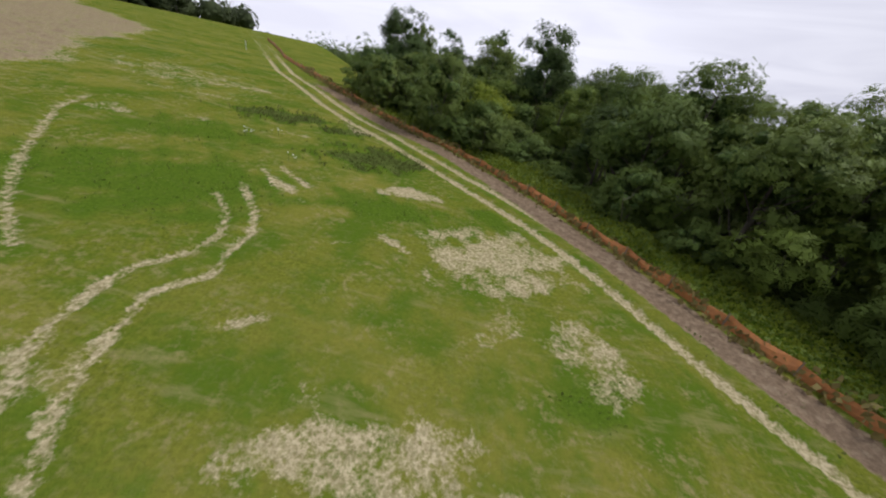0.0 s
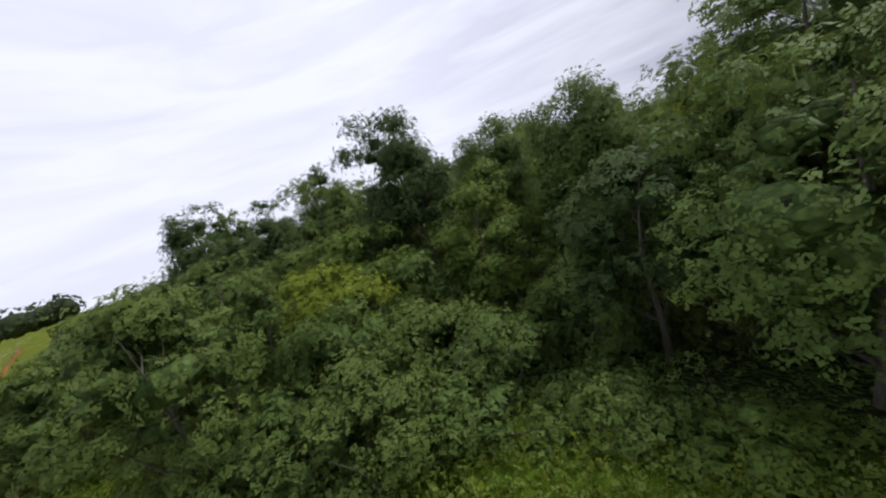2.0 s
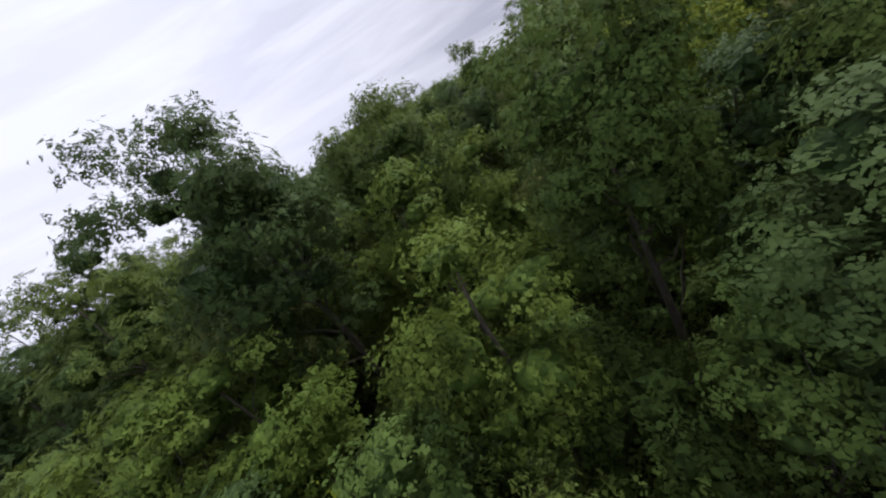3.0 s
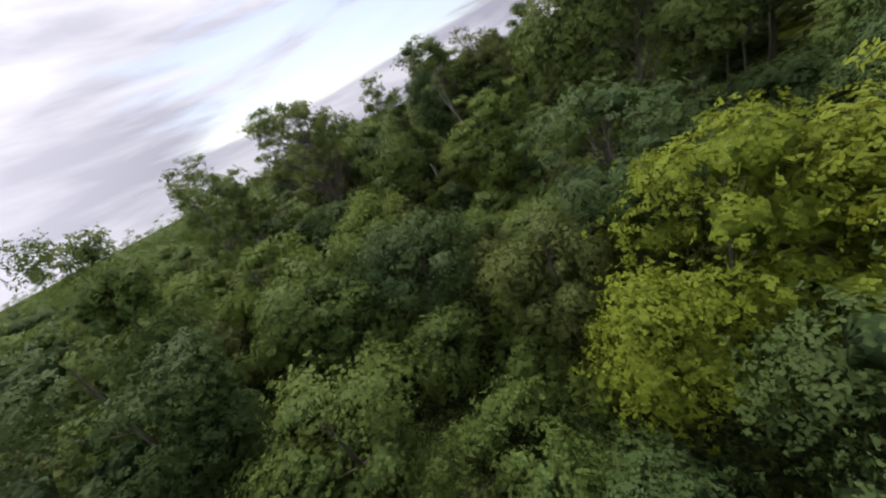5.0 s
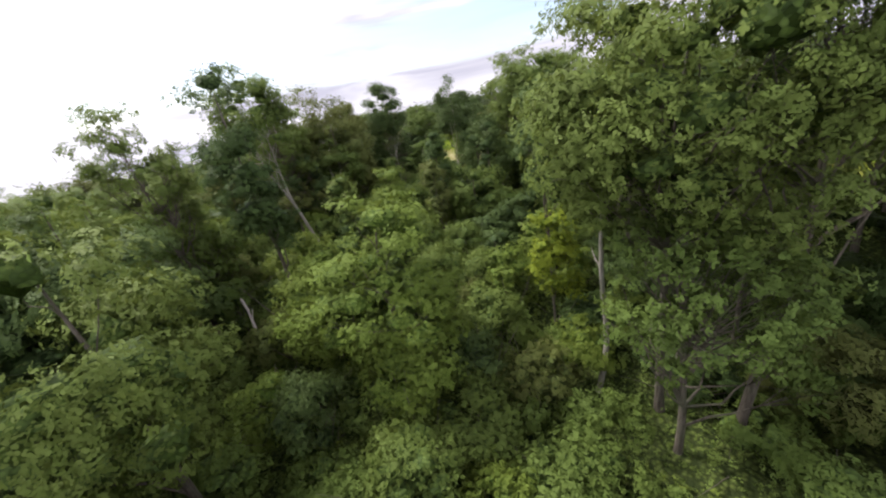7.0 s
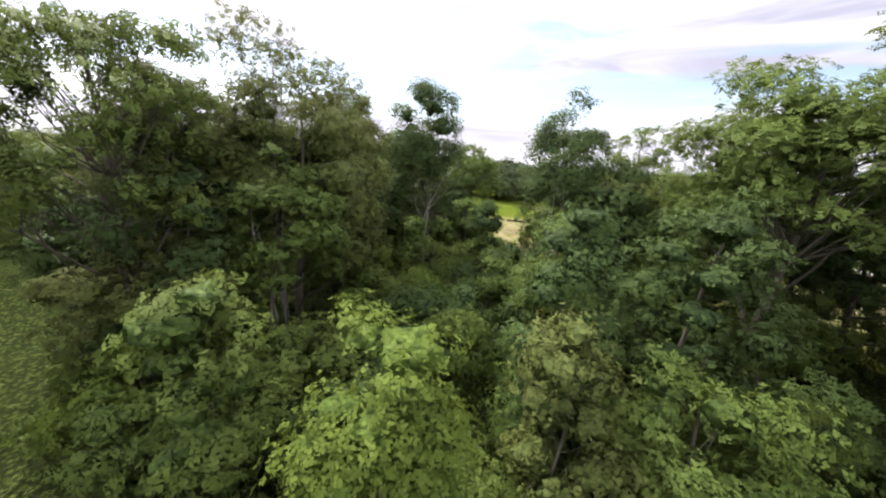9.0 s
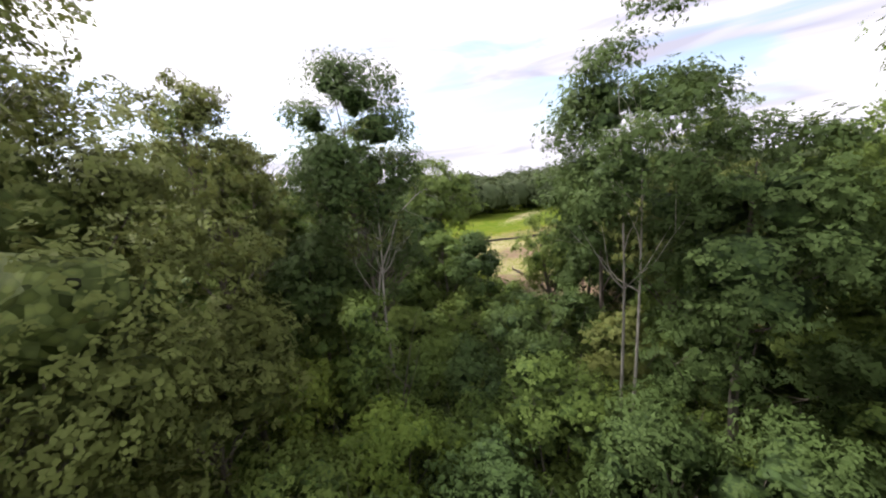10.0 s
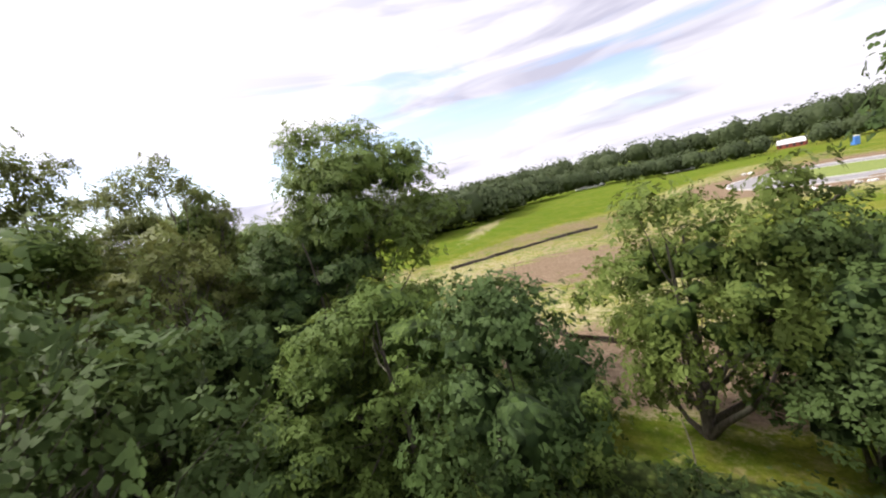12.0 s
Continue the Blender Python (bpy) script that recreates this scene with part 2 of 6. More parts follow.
def ground_material():
    k = Nodes("ground_field_and_wood_floor")
    a = k.t.nodes.new("ShaderNodeVertexColor")
    a.layer_name = "cover"
    s = k.t.nodes.new("ShaderNodeSeparateColor")
    k.put(a.outputs["Color"], s.inputs[0])
    fine, mid, wide = k.noise(9.0, 5.0, 0.65), k.noise(1.3, 5.0, 0.6), k.noise(0.16, 4.0)
    tuft = k.noise(3.4, 6.0, 0.72)
    grass = k.mix(k.span(fine, 0.3, 0.7), (0.058, 0.082, 0.009), (0.150, 0.165, 0.022))
    grass = k.mix(k.span(wide, 0.40, 0.62, 0, 0.7), grass, (0.165, 0.160, 0.030))
    grass = k.mix(k.span(mid, 0.50, 0.72, 0, 0.7), grass, (0.066, 0.116, 0.011))
    grass = k.mix(k.span(k.noise(0.42, 5.0, 0.6), 0.44, 0.62, 0, 0.9), grass, (0.062, 0.108, 0.010))
    dry = k.math("MULTIPLY", k.span(tuft, 0.50, 0.66), k.span(k.noise(0.55, 4.0, 0.6), 0.42, 0.60, 0.15, 0.9))
    grass = k.mix(dry, grass, (0.215, 0.190, 0.078))
    streak = k.noise(1.1, 4.0, 0.6, k.stretch(0.35, 1.6, 1.0, 25))
    grass = k.mix(k.span(streak, 0.57, 0.70, 0, 0.5), grass, (0.230, 0.200, 0.085))
    lush = k.mix(k.span(fine, 0.3, 0.7), (0.040, 0.080, 0.007), (0.088, 0.138, 0.014))
    tall = k.mix(k.span(tuft, 0.36, 0.64), (0.038, 0.058, 0.012), (0.088, 0.112, 0.028))
    ragged = k.math("ADD", k.math("MULTIPLY", k.math("SUBTRACT", mid, 0.5), 1.1), k.math("MULTIPLY", k.math("SUBTRACT", fine, 0.5), 0.9))
    torn = k.math("ADD", k.math("MULTIPLY", ragged, 0.9), k.math("MULTIPLY", k.math("SUBTRACT", tuft, 0.5), 1.2))
    c = k.mix(k.span(k.math("ADD", s.outputs["Blue"], k.math("MULTIPLY", ragged, 0.5)), 0.1, 0.6), grass, lush)
    c = k.mix(k.span(k.math("ADD", s.outputs["Blue"], k.math("MULTIPLY", torn, 0.6)), 0.66, 0.92), c, tall)
    straw = k.mix(k.span(fine, 0.32, 0.66), (0.190, 0.160, 0.078), (0.430, 0.375, 0.235))
    straw = k.mix(k.span(tuft, 0.54, 0.70, 0, 0.65), straw, (0.085, 0.100, 0.022))
    c = k.mix(k.span(k.math("ADD", s.outputs["Red"], k.math("MULTIPLY", torn, 1.15)), 0.45, 0.85), c, straw)
    soil = k.mix(k.span(k.noise(5.0, 6.0, 0.7), 0.3, 0.7), (0.105, 0.074, 0.048), (0.215, 0.160, 0.108))
    soil = k.mix(k.span(tuft, 0.52, 0.68, 0, 0.6), soil, (0.290, 0.235, 0.160))
    c = k.mix(k.span(k.math("ADD", s.outputs["Green"], k.math("MULTIPLY", torn, 0.5)), 0.40, 0.62), c, soil)
    leaf = k.t.nodes.new("ShaderNodeTexVoronoi")
    k.put(k.where, leaf.inputs["Vector"])
    leaf.inputs["Scale"].default_value = 6.0
    leaf_tone = k.t.nodes.new("ShaderNodeSeparateColor")
    k.put(leaf.outputs["Color"], leaf_tone.inputs[0])
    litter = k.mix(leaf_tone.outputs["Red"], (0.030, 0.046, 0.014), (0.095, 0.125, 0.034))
    # gaps between litter leaves get a darker green, painted as their shade
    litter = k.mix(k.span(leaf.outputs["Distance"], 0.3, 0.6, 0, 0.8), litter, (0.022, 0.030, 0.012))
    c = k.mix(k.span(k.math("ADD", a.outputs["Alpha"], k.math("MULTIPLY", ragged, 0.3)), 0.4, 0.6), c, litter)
    lumps = k.math("ADD", k.math("MULTIPLY", fine, 0.5), k.math("SUBTRACT", mid, k.math("MULTIPLY", leaf.outputs["Distance"], a.outputs["Alpha"])))
    return k.finish(c, rough=0.95, normal=k.bump(lumps, 0.8, 0.12), gloss=0.0)


GROUND = ground_material()


def plain(name, colour, other, scale=6.0, rough=0.7, metal=0.0, bumpy=0.2):
    k = Nodes(name)
    n = k.noise(scale, 5.0, 0.6)
    c = k.mix(k.span(n, 0.3, 0.7), colour, other)
    c = k.mix(k.span(k.noise(scale * 0.13, 3.0), 0.45, 0.7, 0, 0.35), c, tuple(v * 0.7 for v in colour))
    return k.finish(c, rough=rough, metal=metal, normal=k.bump(n, bumpy, 0.02))


ORANGE = plain("orange_fence_mesh", (0.420, 0.165, 0.048), (0.260, 0.115, 0.042), 8.0, 0.8)
STAKE = plain("weathered_wood", (0.240, 0.180, 0.120), (0.160, 0.120, 0.080), 12.0, 0.85)
WHITE = plain("white_paint", (0.700, 0.700, 0.680), (0.600, 0.600, 0.580), 3.0, 0.6)
BLACKCLOTH = plain("dark_silt_cloth", (0.040, 0.034, 0.028), (0.070, 0.055, 0.045), 5.0, 0.9)
ASPHALT = plain("asphalt_grey", (0.170, 0.165, 0.165), (0.230, 0.225, 0.220), 4.0, 0.9)
CONCRETE = plain("kerb_concrete", (0.480, 0.470, 0.440), (0.600, 0.590, 0.560), 5.0, 0.85)
BLUE = plain("blue_plastic", (0.060, 0.190, 0.520), (0.080, 0.230, 0.580), 3.0, 0.45)
REDWALL = plain("red_barn_boards", (0.270, 0.060, 0.045), (0.210, 0.050, 0.040), 2.0, 0.8)
ROOF = plain("pale_metal_roof", (0.560, 0.560, 0.570), (0.480, 0.480, 0.490), 1.5, 0.5)
GLASS = plain("dark_window_glass", (0.030, 0.035, 0.040), (0.040, 0.045, 0.050), 2.0, 0.1)
FLOWER = plain("white_flower_heads", (0.720, 0.720, 0.640), (0.560, 0.580, 0.480), 20.0, 0.8)
DRY = plain("dry_ochre_grass", (0.230, 0.170, 0.055), (0.150, 0.140, 0.045), 7.0, 0.9)
MOWN = plain("mown_grass", (0.110, 0.150, 0.028), (0.170, 0.205, 0.045), 9.0, 0.9)
TYRE = plain("black_rubber", (0.020, 0.020, 0.020), (0.035, 0.035, 0.035), 10.0, 0.85)
YELLOW = plain("tan_machine_paint", (0.330, 0.230, 0.100), (0.270, 0.190, 0.090), 4.0, 0.55)

# ---------------------------------------------------------------- lie of the land

EDGE = [(-150, 260), (-50, 115), (-30, 76), (-20, 54), (-15, 43), (-11.2, 36.6), (-7.6, 32.0), (-4.2, 30.0), (-1.2, 28.0), (0.8, 26.2), (3.2, 23.8), (5.4, 20.8), (8.4, 16.8),
        (10.2, 14.0), (12.0, 11.0), (15.2, 7.4), (22, 2.5), (31, 3), (37, 6), (43, 5), (48, -2), (54, -6), (66, -4.5), (73, -3.0), (79, -2.5), (84, -7), (92, -14), (106, -22), (130, -30), (260, -50)]
FENCE = [(-70, 118), (-45, 82), (-32, 62), (-28, 55), (-15, 39), (-8.3, 31.8), (-5, 29.6), (-2, 28), (0, 26.2), (2.6, 23.2), (4.8, 20.4), (6, 18.7), (7.8, 16.2), (9.4, 13.6), (10.8, 11.0), (12.5, 8.4), (16, 4), (24, -3), (36, -9)]
LIME_EDGE = [(140, -10), (101, -29.5), (98, -44), (87.5, -70), (76, -98), (66, -120), (50, -122), (20, -100), (-30, -80)]
SOIL_EDGE = [(-28, 15), (-26, 21), (-25.1, 25.1), (-27, 28), (-30.8, 31.5), (-32.2, 36.5), (-37, 45), (-43, 52), (-60, 60)]
TRACK = [(-70, 118), (-46, 80), (-35, 63), (-20.5, 40.6), (-12, 31), (-9, 28.4), (-6, 26.6), (-2.3, 23.5), (1.3, 20.3), (3.8, 17.7), (5.5, 15.6), (6.9, 13.4), (8.3, 10.9), (9.6, 8.7), (13, 3.5), (22, -8)]


def polyline_distance(x, y, line):
    """Distance to a broken line, the side (left of it is positive) and the nearest stretch, for arrays of points."""
    best, side, along = np.full(np.shape(x), 1e9), np.zeros(np.shape(x)), np.zeros(np.shape(x))
    run = 0.0
    for (ax, ay), (bx, by) in zip(line, line[1:]):
        dx, dy = bx - ax, by - ay
        ll = math.hypot(dx, dy)
        u = np.clip(((x - ax) * dx + (y - ay) * dy) / ll**2, 0, 1)
        d = np.hypot(x - ax - u * dx, y - ay - u * dy)
        near = d < best
        best = np.where(near, d, best)
        side = np.where(near, np.sign(dx * (y - ay) - dy * (x - ax)), side)
        along = np.where(near, run + u * ll, along)
        run += ll
    return best, side, along


def wood_depth(x, y):
    """Metres into the wood from its edge; negative on the field."""
    d, side, _ = polyline_distance(x, y, EDGE)
    return d * side


def smooth(v, a, b):
    u = np.clip((v - a) / (b - a), 0, 1)
    return u * u * (3 - 2 * u)


def waves(x, y):
    return 0.5 * np.sin(x * 0.21 + 1.3) * np.cos(y * 0.17) + 0.25 * np.sin(x * 0.53 - y * 0.41) + 0.1 * np.sin(x * 1.3 + y * 1.1)


def land(x, y):
    x, y = np.asarray(x, float), np.asarray(y, float)
    north = 1.3 + 0.08 * np.clip(y, -5, 35) + 0.02 * np.clip(y - 35, 0, 400) - 0.06 * np.clip(x, -400, 0)
    north = np.where(north > 2.5, 2.5 + 8.0 * np.tanh((north - 2.5) / 8.0), north)
    far = np.hypot(x, y)
    north = north - 8.0 * smooth(far, 125, 270)
    south = np.maximum(0.075 * (np.minimum(y, -5) + 5), -4.6) + 2.6 * smooth(x, 70, 120) * smooth(-y, 10, 60)
    field = north + south + 0.12 * waves(x * 0.6, y * 0.6)
    wood = 0.0 + 0.6 * waves(x, y) - 0.8 * smooth(x, 25, 40) * smooth(60 - x, 0, 20)
    # the wood runs down into a wide valley to the east
    wood = wood - 0.055 * np.clip(np.hypot(x - 30, y - 35) - 62, 0, 800)
    return field + (wood - field) * smooth(wood_depth(x, y), 2.0, 15.0)


def land_at(x, y):
    return float(land(np.array([x]), np.array([y]))[0])


def graded(lo, hi, fine_lo, fine_hi, step, mid_lo, mid_hi, mid):
    """Grid lines, close where the camera comes near and wider towards the horizon."""
    a = list(np.arange(fine_lo, fine_hi, step))
    a += list(np.arange(fine_hi, mid_hi, mid))
    b = list(np.arange(fine_lo - mid, mid_lo, -mid))
    s, v = mid, mid_hi
    while v < hi:
        a.append(v)
        s *= 1.22
        v += s
    s, v = mid, mid_lo
    while v > lo:
        b.append(v)
        s *= 1.22
        v -= s
    return np.array(sorted(set(b + a + [lo, hi])))


def ellipse(x, y, cx, cy, rx, ry, turn=0.0):
    c, s = math.cos(radians(turn)), math.sin(radians(turn))
    u, v = (x - cx) * c + (y - cy) * s, -(x - cx) * s + (y - cy) * c
    torn = 0.16 * np.sin(x * 2.3 + 1.7 * np.sin(y * 1.9)) + 0.13 * np.sin(y * 3.1 - x * 1.2 + cx) + 0.10 * np.sin(x * 5.3 + y * 4.1)
    return 1.0 - smooth(np.hypot(u / rx, v / ry) + torn, 0.45, 1.15)


LOOP_RUTS = ([(-6.4, 1.8), (-7.2, 3.4), (-8.3, 5.2), (-8.8, 6.2), (-9, 7.5), (-9, 8.7), (-8.1, 9.9), (-8, 11.1), (-8.6, 12.4), (-9.7, 13.5)],
             [(-5.2, 1.8), (-6.1, 3.4), (-7.1, 5), (-7.6, 6.6), (-7.9, 8.0), (-7.0, 9.2), (-7.2, 10.2), (-7.2, 11.5), (-7.8, 12.8), (-8.9, 14.1)],
             [(-9.1, 17.4), (-8.2, 16.7), (-7.2, 16)], [(-5.6, 7.6), (-4.9, 8.1)],
             [(-12, 8.5), (-14.5, 10.5), (-16.7, 12.9), (-20, 17.3), (-21, 20)])
STRAW_PATCHES = [(1.6, 13.7, 3.6, 2.8, 8, 0.80), (4.3, 9.4, 2.4, 1.4, 130, 0.62), (-0.8, 5.2, 3.4, 1.5, 0, 0.74), (-2.7, 18.0, 1.7, 0.9, 15, 0.95), (-8.2, 15.5, 1.9, 0.36, -34, 0.95), (-22.4, 28.5, 6.0, 3.5, 0, 0.52),
                 (-18.8, 19.0, 1.8, 0.8, 0, 0.6), (-15.5, 20.5, 0.9, 0.5, 0, 0.55), (-8.4, 5.6, 1.5, 0.8, 0, 0.5), (-2.3, 12.9, 1.2, 0.30, -30, 0.85), (-0.9, 11.6, 0.9, 0.3, 110, 0.55), (-4.4, 12.2, 1.0, 0.35, 20, 0.45),
                 (-9.0, 14.2, 1.4, 0.30, -50, 0.6), (-4.6, 16.4, 1.4, 0.26, -62, 0.5), (-10.6, 22.0, 2.6, 0.6, 20, 0.5), (-7.6, 26.0, 2.2, 0.8, -20, 0.62), (1.6, 9.6, 1.8, 0.7, 60, 0.5), (-17.5, 29.4, 3.0, 0.8, 20, 0.6), (-18.9, 24.7, 3.2, 0.7, 15, 0.5)]
# fresh green patches, and the tall dark tufts (the last number near one)
LUSH_PATCHES = [(-5.3, 21.5, 3.9, 2.2, 22, 1.0), (-12.6, 24.8, 3.6, 1.6, 22, 0.95), (-8.6, 24.8, 2.2, 1.0, 20, 0.9), (-11, 13.5, 4.8, 3.4, 20, 0.6), (-14.9, 13.1, 2.8, 2.2, 0, 0.6), (-3.4, 15.6, 3.6, 1.6, 0, 0.6), (1.5, 17.0, 2.2, 0.9, -45, 0.6), (-14, 19, 4, 2.0, 15, 0.55), (4.0, 7.6, 1.6, 1.0, 30, 0.55)]


def build_ground():
    xs = graded(-1800, 1800, -29.0, 17.0, 0.24, -60, 120, 0.8)
    ys = graded(-1800, 1800, 2.0, 48.0, 0.26, -60, 75, 0.8)
    gx, gy = np.meshgrid(xs, ys)
    x, y = gx.ravel(), gy.ravel()
    z = land(x, y)
    depth = wood_depth(x, y)
    td, _, run = polyline_distance(x, y, TRACK)
    rut = np.maximum(1 - smooth(np.abs(td - 0.72), 0.16, 0.44), 0) * (td < 2)
    on = (1 - smooth(np.hypot(x, y), 120, 160)) * smooth(y, -1, 4)
    straw = 0.95 * rut * on
    for line in LOOP_RUTS:
        d, _, _ = polyline_distance(x, y, line)
        straw = np.maximum(straw, 0.85 * (1 - smooth(d, 0.05, 0.34)))
        rut = np.maximum(rut, 0.8 * (1 - smooth(d, 0.1, 0.4)))
    for cx, cy, rx, ry, turn, amount in STRAW_PATCHES:
        straw = np.maximum(straw, amount * ellipse(x, y, cx, cy, rx, ry, turn))
    lush = np.zeros_like(x)
    for cx, cy, rx, ry, turn, amount in LUSH_PATCHES:
        lush = np.maximum(lush, amount * ellipse(x, y, cx, cy, rx, ry, turn))
    herbs = smooth(polyline_distance(x, y, FENCE)[0] * polyline_distance(x, y, FENCE)[1], 0.0, 0.4) * (1 - smooth(depth, 4, 6)) * smooth(y, 4, 8) * (1 - smooth(y, 38, 42)) * (x < 30)
    lush = np.maximum(lush, 0.6 * herbs)
    # bare soil: the scraped strip along the orange fence, the stripped ground beside the start, the graded ground to the south
    fence_off, fence_side, _ = polyline_distance(x, y, FENCE)
    before = -fence_off * fence_side
    strip = smooth(before, 0.1, 0.5) * (1 - smooth(before, 1.5, 2.4)) * smooth(y, -6, 4) * (1 - smooth(y, 36, 41))
    bare = 0.75 * strip
    soil_off, soil_side, _ = polyline_distance(x, y, SOIL_EDGE)
    stripped = smooth(soil_off * soil_side + 1.2 * waves(x * 1.5, y * 1.5), 0, 2.5) * (1 - smooth(soil_off + 2.5 * waves(x, y), 20, 27))
    bare = np.maximum(bare, 0.52 * stripped)
    straw = np.maximum(straw, 0.85 * stripped)
    south_zone = smooth(-depth, -0.8, 0.8) * smooth(x, 30, 45)
    lime_off, lime_side, _ = polyline_distance(x, y, LIME_EDGE)
    worked = smooth(-lime_off * lime_side, -2.0, 3.0) * south_zone * (1 - smooth(np.hypot(x - 75, y + 30), 115, 150))
    olive = ellipse(x, y, 63.5, -40, 7, 17, -20)
    straw = np.maximum(straw, worked * (0.58 - 0.4 * olive + 0.25 * waves(x * 0.35, y * 0.35)))
    loop = np.hypot(x - 53, (y + 80) / 0.82)
    bare = np.maximum(bare, worked * (0.40 + 0.22 * waves(x * 0.5 + 2, y * 0.4)))
    bare = np.maximum(bare, worked * np.maximum((1 - smooth(loop, 19, 28)) * 0.8, 0.72 * np.maximum(ellipse(x, y, 84, -23, 12, 7, 60), ellipse(x, y, 77, -6, 9, 5, 0))))
    straw = np.maximum(straw, 0.7 * south_zone * ellipse(x, y, 109, -58, 3, 22, 15))
    lime = (1 - worked) * south_zone
    z = z - 0.10 * rut * (depth < 0)
    mesh = bpy.data.meshes.new("ground")
    w, h = len(xs), len(ys)
    i = np.arange(w * h).reshape(h, w)
    faces = np.stack([i[:-1, :-1], i[:-1, 1:], i[1:, 1:], i[1:, :-1]], -1).reshape(-1, 4)
    fill(mesh, np.stack([x, y, z], 1), faces)
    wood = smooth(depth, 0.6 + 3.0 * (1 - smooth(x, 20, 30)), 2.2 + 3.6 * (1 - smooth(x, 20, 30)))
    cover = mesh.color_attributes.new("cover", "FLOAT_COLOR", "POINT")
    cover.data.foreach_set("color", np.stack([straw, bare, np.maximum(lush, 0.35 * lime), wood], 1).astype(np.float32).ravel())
    mesh.polygons.foreach_set("use_smooth", np.ones(len(faces), bool))
    mesh.materials.append(GROUND)
    tagged(new("ground", mesh), "green grass field with straw patches, bare soil and wheel ruts", "ground", kind="structure")


def fill(mesh, verts, faces):
    """Fast mesh from arrays of places and of four-cornered faces."""
    n, m = len(verts), len(faces)
    mesh.vertices.add(n)
    mesh.vertices.foreach_set("co", np.asarray(verts, np.float32).ravel())
    mesh.loops.add(4 * m)
    mesh.loops.foreach_set("vertex_index", np.asarray(faces, np.int32).ravel())
    mesh.polygons.add(m)
    mesh.polygons.foreach_set("loop_start", np.arange(0, 4 * m, 4, dtype=np.int32))
    mesh.update(calc_edges=True)


build_ground()

# ---------------------------------------------------------------- plants


def leaves(rng, centres, normals, size, spread=0.55):
    """Folded leaf cards at the given places, facing roughly along the given ways."""
    n = len(centres)
    nor = normals + spread * rng.normal(size=(n, 3))
    nor /= np.linalg.norm(nor, axis=1)[:, None] + 1e-9
    ref = rng.normal(size=(n, 3))
    u = np.cross(nor, ref)
    u /= np.linalg.norm(u, axis=1)[:, None] + 1e-9
    v = np.cross(nor, u)
    s = (size * rng.uniform(0.65, 1.35, n))[:, None]
    w = s * rng.uniform(0.32, 0.48, (n, 1))
    droop = -0.18 * s * nor
    verts = np.stack([centres - 0.5 * s * u, centres - w * v + droop, centres + 0.55 * s * u + 0.6 * droop, centres + w * v + droop], 1).reshape(-1, 3)
    return verts, np.arange(4 * n).reshape(n, 4)


def tube(verts, faces, line, radii, sides=6):
    """A tapered limb along a line of places, closed by its narrow tip."""
    start = sum(len(v) for v in verts)
    line = [Vector(p) for p in line]
    ring = []
    for i, p in enumerate(line):
        way = (line[min(i + 1, len(line) - 1)] - line[max(i - 1, 0)]).normalized()
        a = way.orthogonal().normalized()
        b = way.cross(a)
        for k in range(sides):
            t = 2 * math.pi * k / sides
            ring.append(p + radii[i] * (math.cos(t) * a + math.sin(t) * b))
    verts.append(np.array(ring))
    out = []
    for i in range(len(line) - 1):
        for k in range(sides):
            j = (k + 1) % sides
            q = start + i * sides
            out.append((q + k, q + j, q + sides + j, q + sides + k))
    faces.append(np.array(out))


def bent(rng, a, b, sag, n=5, crook=0.05):
    """Places from a to b along a gently crooked way."""
    a, b = np.array(a, float), np.array(b, float)
    far = np.linalg.norm(b - a)
    one, two, three = rng.normal(size=(3, 3)) * crook * far
    pts = []
    for i in range(n):
        f = i / (n - 1)
        wob = one * math.sin(math.pi * f) + 0.6 * two * math.sin(2 * math.pi * f) + 0.35 * three * math.sin(3 * math.pi * f)
        pts.append(a + (b - a) * f + wob + np.array([0, 0, sag * far * math.sin(math.pi * f)]))
    return pts


def crown_clumps(rng, kind):
    """Centres, radii and outward ways of the leaf clumps of a crown."""
    R, zc, Rz, n = kind["r"], kind["zc"], kind["rz"], kind["clumps"]
    lobes = rng.normal(size=(kind.get("lobes", 7), 3))
    lobes /= np.linalg.norm(lobes, axis=1)[:, None]
    out = []
    while len(out) < n:
        d = rng.normal(size=3)
        d /= np.linalg.norm(d)
        if d[2] < kind.get("low", -0.75):
            continue
        bulge = 0.70 + 0.42 * max(0.0, float((lobes @ d).max())) ** 4
        f = bulge * rng.uniform(kind.get("inner", 0.45), 1.0) ** 0.6
        p = np.array([d[0] * R * f, d[1] * R * f, zc + d[2] * Rz * f])
        if p[2] < kind.get("floor", 0.3):
            p[2] = kind.get("floor", 0.3) + rng.uniform(0, 0.3)
        out.append((p, rng.uniform(*kind["clump"]), d, f / bulge))
    return out


def rounded_block(cuts):
    """A cube blown up into a ball, as places and four-cornered faces."""
    spots, faces = {}, []
    for axis in range(3):
        for end in (-1, 1):
            for i in range(cuts):
                for j in range(cuts):
                    q = []
                    for u, v in ((i, j), (i + 1, j), (i + 1, j + 1), (i, j + 1)):
                        p = [0, 0, 0]
                        p[axis], p[(axis + 1) % 3], p[(axis + 2) % 3] = end, 2 * u / cuts - 1, 2 * v / cuts - 1
                        q.append(spots.setdefault(tuple(p), len(spots)))
                    faces.append(q if end > 0 else q[::-1])
    verts = np.array(list(spots), float)
    return verts / np.linalg.norm(verts, axis=1)[:, None], np.array(faces)


BLOCKS = {1: rounded_block(1), 2: rounded_block(2)}


